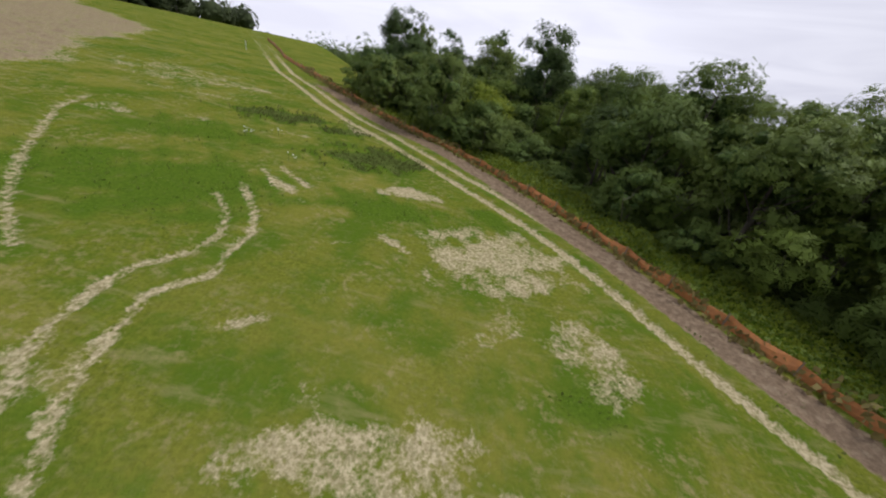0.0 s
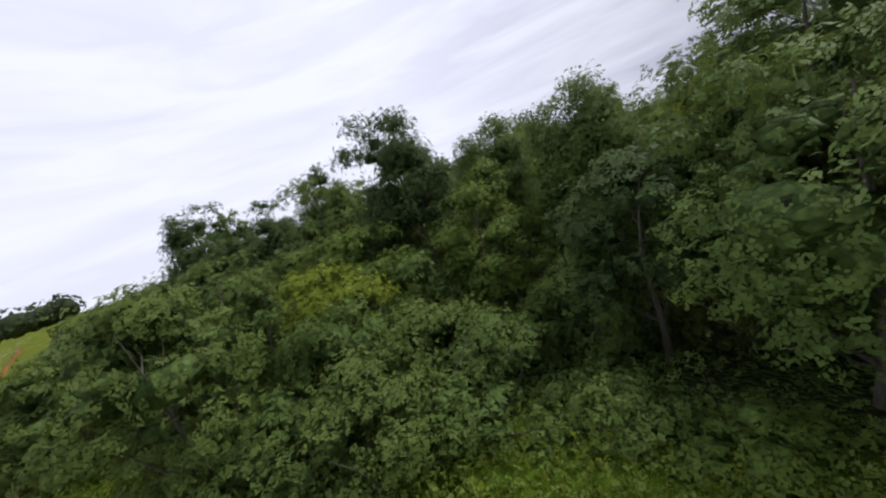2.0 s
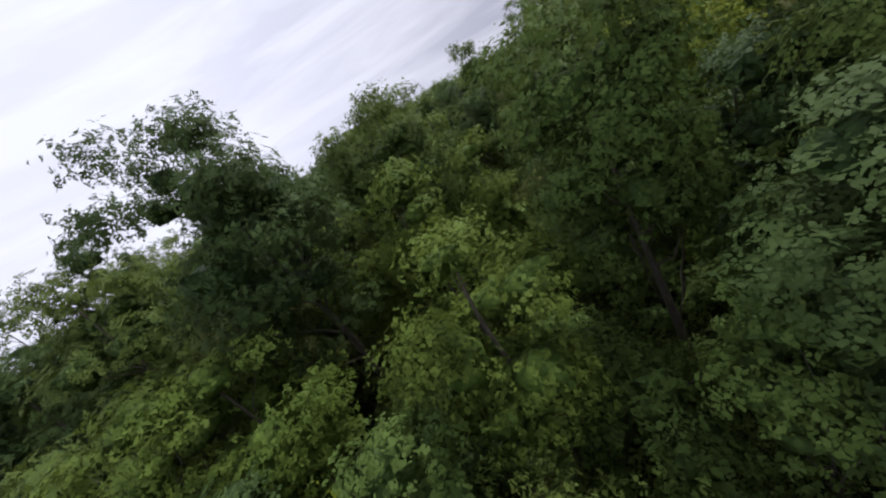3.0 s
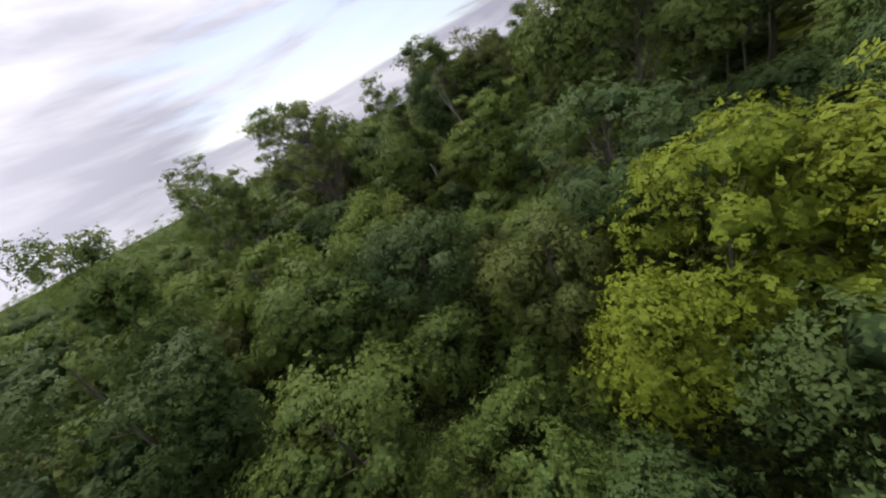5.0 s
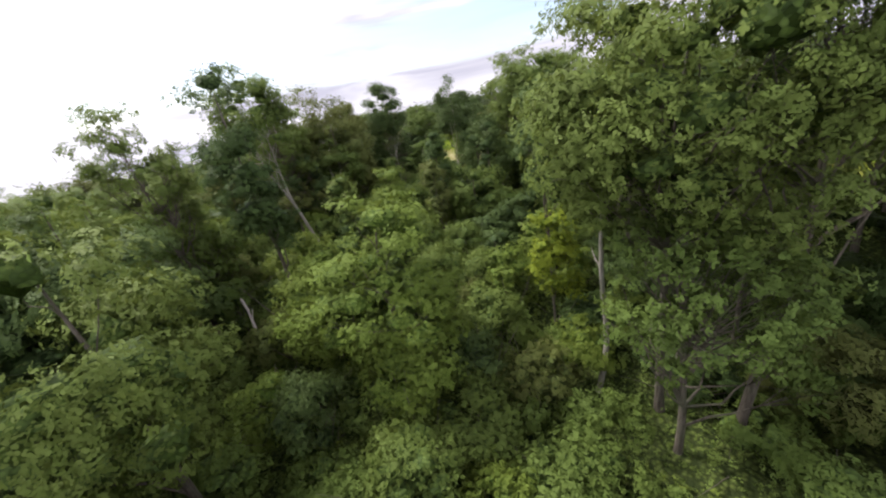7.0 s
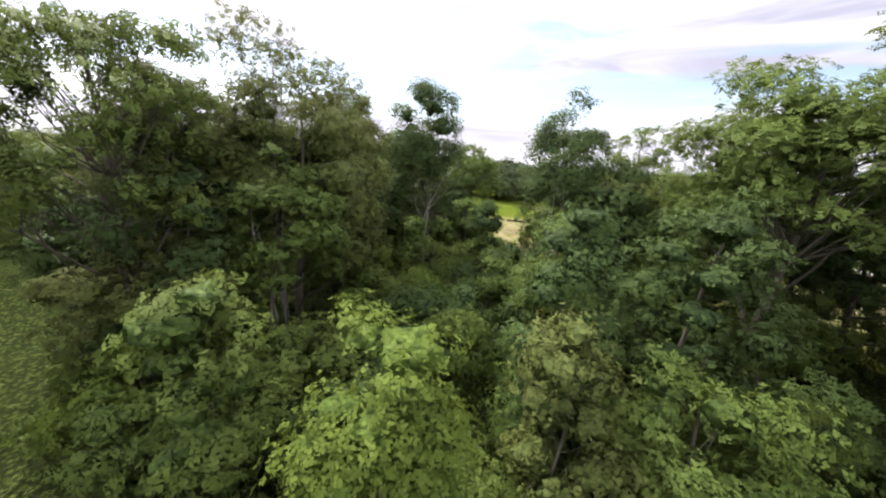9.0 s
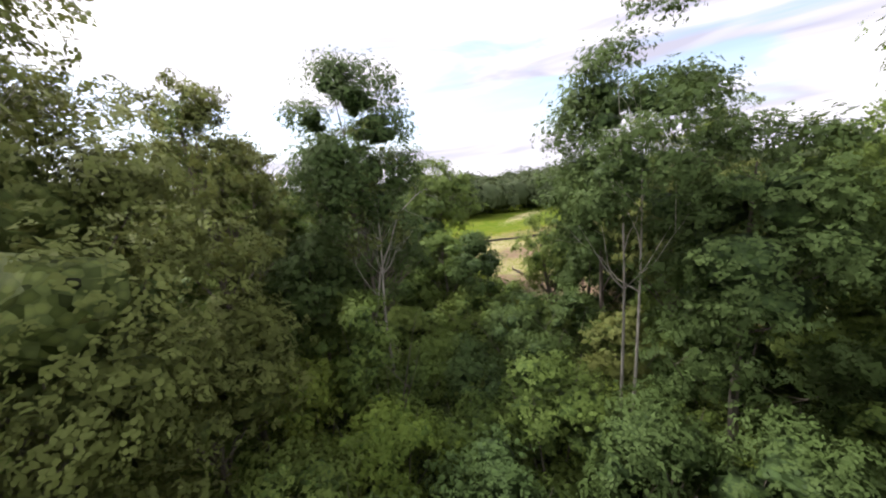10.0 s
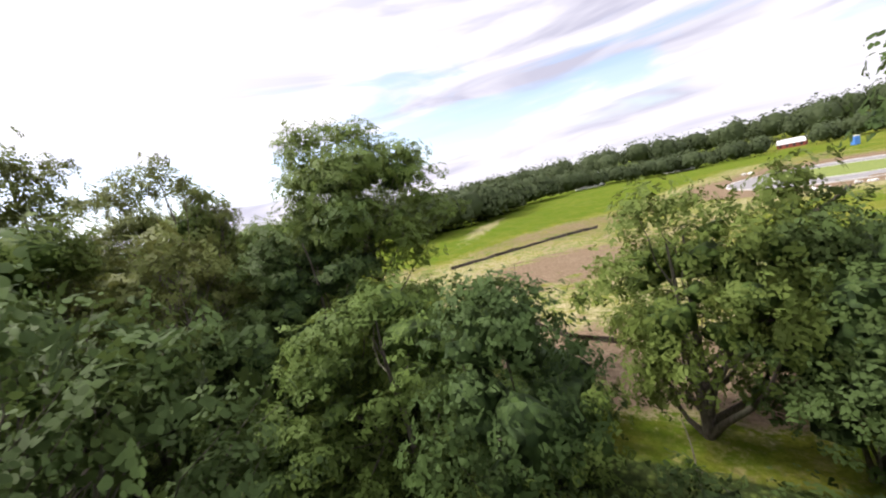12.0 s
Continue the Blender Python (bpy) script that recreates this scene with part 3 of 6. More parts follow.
def crown_mesh(rng, kind, clumps):
    """Flat sprays of leaves round every clump, and the ragged leafage inside the crown."""
    size, core = kind["leaf"], kind.get("core", 0.66)
    cs, ns, inner = [], [], []
    squash = np.array([1.18, 1.18, 0.74])
    ball, side = BLOCKS[kind.get("cuts", 2)]
    for p, r, d, out in clumps:
        held = bool(core) and out < 0.80
        n = max(4, int((7.5 if held else 13.0) * kind.get("leafy", 1.0) * r * r / size**2))
        w = rng.normal(size=(n, 3)) + 0.30 * d + np.array([0, 0, 0.30])
        w /= np.linalg.norm(w, axis=1)[:, None]
        lumps = 1 + 0.22 * np.sin(w[:, :1] * 6 + p[0] * 3) * np.cos(w[:, 1:2] * 5 + p[1] * 3)
        far = rng.uniform(kind.get("shell", 0.62 if held else 0.30), 1.06, (n, 1))
        cs.append(p + w * r * squash * lumps * far)
        ns.append(w + np.array([0, 0, 0.55]))
        if held:
            inner.append(p - 0.22 * r * d + ball * r * squash * core * rng.uniform(0.45, 1.25, (len(ball), 1)))
    places, ways = np.concatenate(cs), np.concatenate(ns)
    verts, faces = leaves(rng, places, ways, size, kind.get("spread", 0.42))
    count = len(faces)
    # the sprays shade as the round of the clump and of the whole crown that they lie on
    heart = np.array([0.0, 0.0, kind["zc"] - 0.35 * kind["rz"]])
    round_way = (places - heart) / np.array([kind["r"], kind["r"], kind["rz"]])
    round_way = ways / np.linalg.norm(ways, axis=1)[:, None] + 0.7 * round_way + 0.25 * rng.normal(size=places.shape)
    soft = np.repeat(round_way, 4, axis=0)
    if inner:
        at = len(verts) + len(ball) * np.arange(len(inner))
        verts = np.concatenate([verts, np.concatenate(inner)])
        faces = np.concatenate([faces, (at[:, None, None] + side).reshape(-1, 4)])
        soft = np.concatenate([soft, np.tile(ball, (len(inner), 1))])
    return verts, faces, count, soft / (np.linalg.norm(soft, axis=1)[:, None] + 1e-9)


def wood_mesh(rng, kind, clumps):
    """Trunk and limbs; limbs end inside the clumps."""
    verts, faces = [], []
    H, tr = kind["zc"] + 0.55 * kind["rz"], kind["trunk"]
    lean = np.array(kind.get("lean", (0, 0)), float)
    stems = kind.get("stems", 1)
    axes = []
    for s in range(stems):
        off = np.array([rng.normal() * 0.25, rng.normal() * 0.25]) * (stems > 1)
        top = np.array([*(lean + off * kind.get("splay", 6) + rng.normal(size=2) * 0.25), H])
        pts = bent(rng, (*off, -0.4), top, 0.0, 11, 0.012)
        radii = [tr * (1.25 if i == 0 else 1.0) * (1 - 0.85 * i / 10) / stems**0.5 for i in range(11)]
        tube(verts, faces, pts, radii, 7)
        axes.append(pts)
    step = kind.get("limb_every", 3) * kind.get("bare_less", 1)
    for p, r, d, _ in clumps[::step]:
        axis = axes[int(rng.integers(stems))]
        low = max(1, min(9, int(10 * (p[2] - rng.uniform(0.35, 0.9) * np.hypot(*p[:2]) - 0.5) / H)))
        a = axis[low]
        if p[2] < a[2] - 1.0:
            continue
        th = tr * (1 - 0.85 * low / 10) * 0.5
        pts = bent(rng, a, p, -0.06, 5)
        tube(verts, faces, pts, [th * (1 - 0.85 * i / 4) for i in range(5)], 4)
        for _ in range(kind.get("twigs", 0)):
            w = d + 0.8 * rng.normal(size=3)
            tip = p + 0.95 * r * w / np.linalg.norm(w)
            tube(verts, faces, bent(rng, pts[3], tip, 0.05, 4), [th * 0.28, th * 0.2, th * 0.14, th * 0.06], 3)
    return np.concatenate(verts), np.concatenate(faces)


KINDS = {
    # full-crowned wood trees about thirteen metres high
    "broad": dict(r=3.9, zc=7.8, rz=4.7, clumps=70, clump=(0.75, 1.45), trunk=0.24, low=-0.75, limb_every=5, lobes=8),
    "upright": dict(r=2.7, zc=8.2, rz=5.3, clumps=58, clump=(0.65, 1.25), trunk=0.19, low=-0.85, limb_every=5, lobes=8),
    "spreading": dict(r=4.4, zc=8.7, rz=4.2, clumps=110, clump=(0.7, 1.25), trunk=0.26, low=-0.62, limb_every=2, lobes=11, inner=0.2, core=0.58, leafy=1.15),
    "lofty": dict(r=3.0, zc=9.4, rz=4.1, clumps=86, clump=(0.7, 1.25), trunk=0.15, low=-0.62, limb_every=2, twigs=1, lobes=10, core=0.5, leafy=1.0),
    "forked": dict(r=4.4, zc=7.4, rz=5.4, clumps=150, clump=(0.7, 1.2), trunk=0.42, low=-0.88, stems=2, splay=3, limb_every=4, lobes=11, inner=0.3, core=0.45, leafy=1.0),
    "twin": dict(r=3.0, zc=9.4, rz=4.1, clumps=80, clump=(0.6, 1.1), trunk=0.11, low=-0.62, stems=2, splay=2.5, limb_every=5, twigs=1, lobes=10, core=0.45, leafy=1.0),
    # thin crowns that show their limbs against the sky
    "sparse": dict(r=2.8, zc=9.2, rz=4.0, clumps=70, clump=(0.4, 0.85), trunk=0.17, low=-0.6, limb_every=1, twigs=3, inner=0.5, lobes=9, core=0, shell=0.3, spread=0.8, leafy=1.0),
    "bare": dict(r=2.7, zc=9.2, rz=4.0, clumps=40, clump=(0.45, 0.95), trunk=0.15, low=-0.5, limb_every=1, twigs=6, inner=0.5, lobes=9, core=0, shell=0.3, spread=0.8, leafy=0.5),
    # low growth
    "thicket": dict(r=2.2, zc=2.2, rz=2.2, clumps=40, clump=(0.5, 0.95), trunk=0.09, low=-0.95, stems=3, limb_every=6, floor=0.3),
    "shrub": dict(r=2.0, zc=0.9, rz=1.2, clumps=26, clump=(0.42, 0.8), trunk=0.06, low=-0.5, stems=3, limb_every=8, floor=0.2),
    "sapling": dict(r=1.5, zc=4.0, rz=3.1, clumps=36, clump=(0.42, 0.8), trunk=0.09, low=-0.85, limb_every=3),
    "distant": dict(r=4.6, zc=4.6, rz=6.0, clumps=46, clump=(1.0, 1.9), trunk=0.25, low=-0.85, limb_every=12, floor=0.8),
}
MADE = {}
WORDS = {"mid": "mid-green", "dark": "dark green", "light": "light green", "lime": "bright lime-green", "olive": "olive-green", "far": "dull green"}
LABELS = {
    "broad": "full-crowned {} broadleaf tree standing in the wood",
    "upright": "upright {} broadleaf tree standing in the wood",
    "spreading": "spreading {} broadleaf tree with a wide domed crown",
    "sparse": "thin-crowned {} tree with limbs showing against the sky",
    "bare": "half-dead tree with bare grey twigs and few {} leaves",
    "thicket": "dense rounded {} bush with leaves down to the ground",
    "shrub": "low spreading {} shrub on the wood floor",
    "sapling": "slender young {} tree among the undergrowth",
    "lofty": "tall {} tree with a bare trunk and high crown",
    "forked": "small {} tree with two dark stems and an open crown",
    "twin": "tall {} tree with two pale stems and a high crown",
    "distant": "rounded {} tree far across the field",
}


FLIGHT_CLEARING = [(0, 0), (2, 20), (4, 31), (10, 36), (20, 41), (30, 41), (40, 36.5), (50, 30), (60, 21), (70, 11.5), (75, 4)]
SPRAY = {"close": 0.20, "near": 0.31, "mid": 0.42, "deep": 0.64, "far": 0.80}
USUAL = {"broad": (4.2, 12.0), "upright": (3.2, 12.8), "spreading": (4.7, 13.0), "lofty": (3.2, 13.3), "sparse": (3.0, 12.9), "bare": (2.9, 13.0), "twin": (3.2, 13.3), "forked": (4.7, 13.0),
         "thicket": (2.3, 4.0), "shrub": (2.2, 2.2), "sapling": (1.9, 7.0), "distant": (5.1, 11.1)}


def grown(kind, form, level, wide, tall):
    """Crown and wood of a kind at one of a few proportions, with leaves of their true size."""
    key = (kind, form, level, wide, tall)
    if key not in MADE:
        rng = np.random.default_rng(100 * list(KINDS).index(kind) + form)
        k = KINDS[kind]
        bulk = (wide * wide * tall) ** (1 / 3)
        lo, hi = k["clump"]
        swell = min(1.15, max(0.6, bulk)) ** 0.6
        shape = dict(k, r=k["r"] * wide, zc=k["zc"] * tall, rz=k["rz"] * tall, leaf=SPRAY[level] * (1.15 if kind in ("thicket", "shrub") else 1.0), cuts=1 if level == "deep" else 2, bare_less=3 if level == "deep" else 1, clump=(lo * swell, hi * swell),
                     clumps=max(16, int(k["clumps"] * min(1.7, (bulk / swell) ** 2))), trunk=k["trunk"] * max(0.5, bulk))
        clumps = crown_clumps(rng, shape)
        crown, trunk = bpy.data.meshes.new("crown"), bpy.data.meshes.new("trunk")
        lv, lf, count, soft = crown_mesh(rng, shape, clumps)
        wv, wf = wood_mesh(rng, shape, clumps)
        fill(crown, lv, lf)
        crown.polygons.foreach_set("use_smooth", np.ones(len(lf), bool))
        crown.normals_split_custom_set_from_vertices(soft.tolist())
        fill(trunk, wv, wf)
        trunk.polygons.foreach_set("use_smooth", np.ones(len(wf), bool))
        inner = np.arange(len(lf)) >= count
        crown.polygons.foreach_set("material_index", inner.astype(np.int32))
        crown.materials.append(None)
        crown.materials.append(None)
        trunk.materials.append(None)
        MADE[key] = (crown, trunk, float(np.percentile(np.hypot(lv[:, 0], lv[:, 1]), 95)), float(np.percentile(lv[:, 2], 99.5)))
    return MADE[key]


def plant(kind, x, y, radius, top, tone="mid", form=0, turn=None, pale=False, group="woodland trees", lean=0.0, lean_yaw=0.0):
    """A tree or bush of a kind, with its trunk in the ground, its crown this wide and its top at this level."""
    off = float(polyline_distance(np.array([x]), np.array([y]), FLIGHT_CLEARING)[0][0])
    level = "far" if kind == "distant" else "close" if off < 5 else "near" if off < 10 else "mid" if off < 21 else "deep"
    foot = land_at(x, y) - 0.05
    usual_radius, usual_top = USUAL[kind]
    step = 0.2 if off < 21 else 0.35
    wide, tall = (max(2, round(v / step)) * step for v in (radius / usual_radius, (top - foot) / usual_top))
    crown, trunk, has_radius, has_top = grown(kind, form, level, round(wide, 2), round(tall, 2))
    low = kind in ("thicket", "shrub")
    root = new("bush" if low else "tree")
    turn = SCATTER.uniform(0, 360) if turn is None else turn
    m = pose(x, y, foot) @ pose(0, 0, 0, 0, 0, lean_yaw) @ pose(0, 0, 0, lean) @ pose(0, 0, 0, 0, 0, turn)
    root.matrix_basis = m @ Matrix.Diagonal((radius / has_radius, radius / has_radius, (top - foot) / has_top, 1))
    for name, mesh, material in (("trunk", trunk, PALE_BARK if pale else BARK), ("crown", crown, LEAF[tone])):
        ob = new(name, mesh)
        ob.parent = root
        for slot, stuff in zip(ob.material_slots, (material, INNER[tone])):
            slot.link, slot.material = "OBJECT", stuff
    return tagged(root, LABELS[kind].format(WORDS[tone]), "bush" if low else "tree", group)


SCATTER = np.random.default_rng(7)


def thicket_mass(rows):
    """The bushes deep in the wood, too many to count, as one growth."""
    verts, faces, slots, soft, n = [], [], [], [], 0
    tones = sorted({r[5] for r in rows})
    for i, (kind, x, y, radius, top, tone, form) in enumerate(rows):
        crown, _, has_radius, has_top = grown(kind, form, "deep", 1.0, 1.0)
        v, f = np.empty(len(crown.vertices) * 3), np.empty(len(crown.polygons) * 4, np.int64)
        crown.vertices.foreach_get("co", v)
        crown.loops.foreach_get("vertex_index", f)
        foot = land_at(x, y) - 0.05
        a = 2.4 * i
        turn = np.array([[math.cos(a), math.sin(a), 0], [-math.sin(a), math.cos(a), 0], [0, 0, 1]])
        v = v.reshape(-1, 3) @ turn * np.array([radius / has_radius, radius / has_radius, (top - foot) / has_top])
        soft.append(v - np.array([0, 0, 0.4 * (top - foot)]))
        verts.append(v + np.array([x, y, foot]))
        faces.append(f.reshape(-1, 4) + n)
        slots.append(np.full(len(crown.polygons), tones.index(tone), np.int32))
        n += len(v)
    mesh = bpy.data.meshes.new("thicket_mass")
    fill(mesh, np.concatenate(verts), np.concatenate(faces))
    for tone in tones:
        mesh.materials.append(LEAF[tone])
    mesh.polygons.foreach_set("material_index", np.concatenate(slots))
    mesh.polygons.foreach_set("use_smooth", np.ones(len(mesh.polygons), bool))
    mesh.normals_split_custom_set_from_vertices(np.concatenate(soft).tolist())
    tagged(new("thicket_mass", mesh), "dense green bushes filling the deeper wood", "vegetation", kind="stuff")


def plant_rows(rows, group="woodland trees"):
    for kind, x, y, radius, top, tone, form in rows:
        plant(kind, x, y, radius, top, tone, form, group=group, pale=kind in ("bare", "twin"))

# the edge of the wood beside the field
plant_rows([
    ("broad", 6.2, 41.6, 3.2, 14.2, "dark", 0), ("broad", 11.8, 32.5, 2.2, 11.3, "mid", 1), ("broad", 12.9, 41.2, 1.8, 11.8, "mid", 0), ("upright", 17, 43.2, 1.6, 10.6, "mid", 1),
    ("upright", 1.5, 54.8, 2.5, 14.2, "dark", 0), ("upright", -5.8, 68, 2.6, 14, "dark", 1), ("broad", -10.5, 69.9, 2.2, 14.4, "mid", 0), ("broad", -14.5, 69.5, 4, 16.1, "dark", 1),
    ("broad", 15, 27, 3.4, 12.1, "mid", 0), ("upright", 17.6, 22.5, 1.5, 10.6, "mid", 1), ("broad", 18.7, 20, 2, 10.5, "mid", 0), ("upright", 14.4, 33.9, 1.8, 10.8, "mid", 0),
    ("thicket", -3.2, 30.6, 2.4, 9.7, "mid", 0), ("thicket", -8.6, 34.2, 1.7, 8.5, "mid", 1), ("thicket", -10.2, 38, 2.8, 8.7, "mid", 1), ("thicket", 3.1, 31.9, 2.6, 6, "mid", 0),
], "wood edge trees")
plant_rows([
    ("thicket", 0.7, 34.3, 2.4, 8.1, "lime", 1), ("thicket", -2.3, 36.1, 1.5, 8.8, "mid", 0), ("thicket", 8.6, 29.6, 1.4, 6.4, "mid", 1), ("upright", 7.1, 33.7, 1.9, 8.9, "light", 1),
    ("upright", 9.8, 37.9, 1.5, 9.6, "light", 0), ("upright", 13.5, 38.2, 1.3, 8.7, "light", 1), ("thicket", 1.7, 36.2, 2, 7, "dark", 1), ("thicket", 4.9, 29.9, 1.9, 5.4, "mid", 0),
    ("thicket", 3.3, 28.6, 1.6, 4.8, "mid", 1), ("shrub", 6.3, 26.8, 1.7, 4, "mid", 0), ("broad", 1, 48.5, 3.4, 12.5, "mid", 1), ("upright", -4, 54, 3.2, 11.5, "dark", 0),
    ("broad", 14, 44.5, 3.4, 11.7, "mid", 1), ("broad", 10.6, 24.4, 3.3, 9.8, "mid", 0), ("broad", 14.5, 19, 3.4, 10, "mid", 0), ("upright", 9.6, 28.4, 2.2, 8.6, "dark", 0),
], "wood edge trees")
plant_rows([
    ("upright", 18.5, 14, 3.2, 10.6, "mid", 1), ("broad", 22, 20.5, 4, 11.8, "mid", 1), ("sparse", 20, 9.4, 3.2, 10.8, "mid", 0), ("thicket", 9.4, 20.8, 2.2, 6, "mid", 1),
    ("shrub", 11.8, 17.4, 1.7, 4.6, "mid", 1), ("broad", -10.4, 57.5, 3.8, 11.8, "dark", 1), ("upright", -6.2, 47.5, 2.8, 9.6, "mid", 1), ("shrub", 7.6, 24.8, 1.4, 3.6, "light", 0),
    ("thicket", 4.2, 34, 1.6, 7.2, "mid", 1),
], "wood edge trees")
# the turn over the wood and the leg above the hollow
plant_rows([
    ("upright", 23.7, 34.9, 2.6, 8.5, "lime", 0), ("upright", 21.6, 33.4, 2.7, 9.4, "lime", 1), ("broad", 23.2, 36.9, 1.9, 6.2, "lime", 0), ("lofty", 39, 26, 4, 15.2, "mid", 1),
    ("sparse", 36.7, 26, 2.6, 14.8, "mid", 0), ("sparse", 53.2, 45.4, 4.8, 14.9, "mid", 0), ("sparse", 40.3, 50.7, 1.5, 13.1, "mid", 1), ("sparse", 47.1, 52.1, 1.9, 13.8, "mid", 1),
    ("broad", 53.1, 53.2, 2.5, 12.1, "mid", 0), ("upright", 55.6, 57.4, 2.5, 13.4, "mid", 0), ("broad", 30.2, 50.2, 1.8, 12.3, "mid", 0), ("upright", 57.5, 32.7, 2.2, 15, "dark", 1),
    ("sparse", 60.4, 36.9, 2.7, 14, "mid", 1), ("sapling", 47.5, 31.5, 3.6, 8.9, "light", 0), ("thicket", 28.1, 29.6, 2.6, 6.3, "olive", 0), ("sparse", 71.2, 26.3, 3.5, 13.4, "mid", 0),
], "hollow trees")
plant_rows([
    ("lofty", 73, 24.2, 2.6, 12.2, "olive", 0), ("bare", 73.8, 20, 3.1, 15.4, "olive", 1), ("broad", 72.7, 19.8, 4, 13, "olive", 0), ("broad", 33.5, 41.6, 3.2, 6.7, "dark", 0),
    ("broad", 33.5, 46.6, 3.4, 7, "mid", 1), ("sparse", 38, 27.6, 2.8, 7.8, "mid", 0), ("sparse", 64.5, 46, 3.7, 12.3, "mid", 0), ("sparse", 62.4, 35.6, 2.8, 7.8, "mid", 1),
    ("thicket", 52.4, 32.6, 2.3, 6, "light", 1), ("thicket", 46.6, 32.4, 2, 3.6, "light", 0), ("shrub", 44, 31.4, 2.2, 1.6, "mid", 0), ("shrub", 39.5, 31.2, 2.2, 1.4, "mid", 1),
    ("thicket", 30.6, 29.8, 2.5, 4.6, "dark", 0), ("sapling", 44.6, 24, 1.4, 6, "lime", 1), ("lofty", 30, 17, 3.4, 7.9, "mid", 0), ("lofty", 34.5, 13, 3.8, 10.6, "mid", 0),
], "hollow trees")
plant_rows([
    ("lofty", 28.5, 9, 3.6, 11, "light", 1), ("spreading", 41, 10.5, 4, 11.8, "mid", 1),
], "hollow trees")
# the last leg down to the field
plant_rows([
    ("lofty", 76.9, 9.6, 2.7, 15, "dark", 1), ("thicket", 75.9, 10.9, 1.4, 6, "mid", 0), ("thicket", 74.3, 11.8, 1.3, 6.2, "mid", 1), ("thicket", 68.6, 9.4, 1.9, 4.6, "mid", 1),
    ("thicket", 66, 9.2, 1.9, 4.2, "dark", 0), ("twin", 67.3, 6.8, 2.6, 13.9, "dark", 0), ("bare", 75.3, 10, 1.3, 12.3, "olive", 0), ("sparse", 67.6, -3.9, 2.6, 13.5, "mid", 1),
    ("spreading", 57.5, 4.2, 5.1, 15.9, "mid", 0), ("twin", 69.9, 20.9, 2.2, 9.9, "mid", 0), ("sapling", 63.9, 24.4, 1.7, 7.3, "mid", 0), ("sapling", 60.5, 22.2, 1.8, 7.4, "light", 1),
    ("sapling", 60.4, 16.5, 1.5, 9.3, "dark", 0), ("thicket", 57.7, 16.4, 1, 6.4, "mid", 1), ("broad", 64.5, 6.1, 2.7, 10.7, "dark", 0), ("forked", 74.6, -3.1, 2.4, 7.2, "mid", 1),
], "last leg trees")
plant_rows([
    ("lofty", 84.6, -2.9, 3, 11.6, "mid", 0), ("sparse", 88.5, 4.6, 1.5, 11.7, "olive", 0), ("sparse", 90.9, 1.3, 2.8, 11.6, "olive", 1), ("broad", 84.6, -0.4, 2.3, 8.4, "dark", 1),
    ("thicket", 77.2, 1.7, 1.7, 6.7, "dark", 0), ("broad", 72.2, -2.2, 1.7, 6.5, "dark", 1), ("broad", 70.1, 0.7, 2.2, 11.6, "dark", 0), ("broad", 81, 13.1, 2.1, 12.5, "olive", 1),
    ("sparse", 76.6, 14.9, 1.2, 13, "mid", 0), ("sparse", 76.6, 15.1, 2, 13.5, "olive", 0), ("sapling", 58.9, 18.4, 1.5, 7.2, "olive", 0), ("sapling", 62.2, 14.4, 1.6, 8.6, "mid", 1),
    ("sparse", 71, 25, 3.2, 6.8, "olive", 0), ("broad", 75, 16.6, 2.9, 7.6, "olive", 1), ("sparse", 66.8, 0.2, 3.3, 9.4, "olive", 0), ("broad", 65.4, -1.8, 3, 7.9, "dark", 1),
], "last leg trees")
plant_rows([
    ("sparse", 79.4, 8.4, 3.4, 8.5, "dark", 0), ("thicket", 73.4, 4, 1.9, 3.4, "dark", 0), ("lofty", 78.4, 11.4, 2.5, 8.3, "dark", 1), ("broad", 91, 3.5, 3.3, 6.4, "mid", 0),
    ("thicket", 78.4, -0.6, 3, 3, "mid", 1), ("thicket", 85, 2.4, 2.4, 6.2, "dark", 0), ("sparse", 87, 3, 2.4, 8.9, "olive", 1), ("thicket", 71.4, -6.2, 1.8, 5, "dark", 1),
    ("sparse", 93, 8, 3, 11.6, "olive", 0), ("sparse", 84.4, 12.8, 3, 11.6, "mid", 1), ("sparse", 88.4, 10.8, 3.3, 12.2, "olive", 0), ("broad", 57.6, -3.6, 3.2, 9.6, "mid", 1),
    ("broad", 62.6, -3.2, 3, 9.4, "dark", 0), ("thicket", 65.6, 3.2, 2, 4.4, "dark", 1), ("upright", 50.4, 1, 2.8, 10, "mid", 0), ("thicket", 69, -4.6, 2.4, 4.4, "dark", 1),
], "last leg trees")
plant_rows([
    ("broad", 54.6, -0.6, 3.4, 10.4, "dark", 0), ("upright", 60.6, 0.4, 2.6, 10.6, "mid", 0), ("thicket", 67.6, -2.6, 2.4, 5.2, "dark", 1), ("thicket", 63.4, 9, 1.8, 4.6, "dark", 0),
    ("sapling", 61.2, 6.4, 1.8, 7, "mid", 0), ("thicket", 72, -2.4, 2.3, 5.4, "dark", 0), ("thicket", 71.4, 5.4, 1.7, 3, "dark", 0), ("thicket", 74.2, 1.6, 1.8, 3.4, "dark", 1),
    ("shrub", 70.2, 7.4, 1.7, 2.4, "mid", 0), ("thicket", 76.8, 2.8, 1.7, 3.4, "mid", 1), ("shrub", 73, 7.4, 1.6, 2.4, "dark", 1), ("shrub", 79, 4.4, 1.8, 2.6, "mid", 0),
    ("thicket", 82, 3.4, 2, 4.4, "mid", 1), ("shrub", 75.6, 9.4, 1.7, 2.6, "mid", 0), ("thicket", 77.8, 12, 2, 4.6, "mid", 0), ("thicket", 82, 10, 2.2, 5.6, "olive", 1),
], "last leg trees")
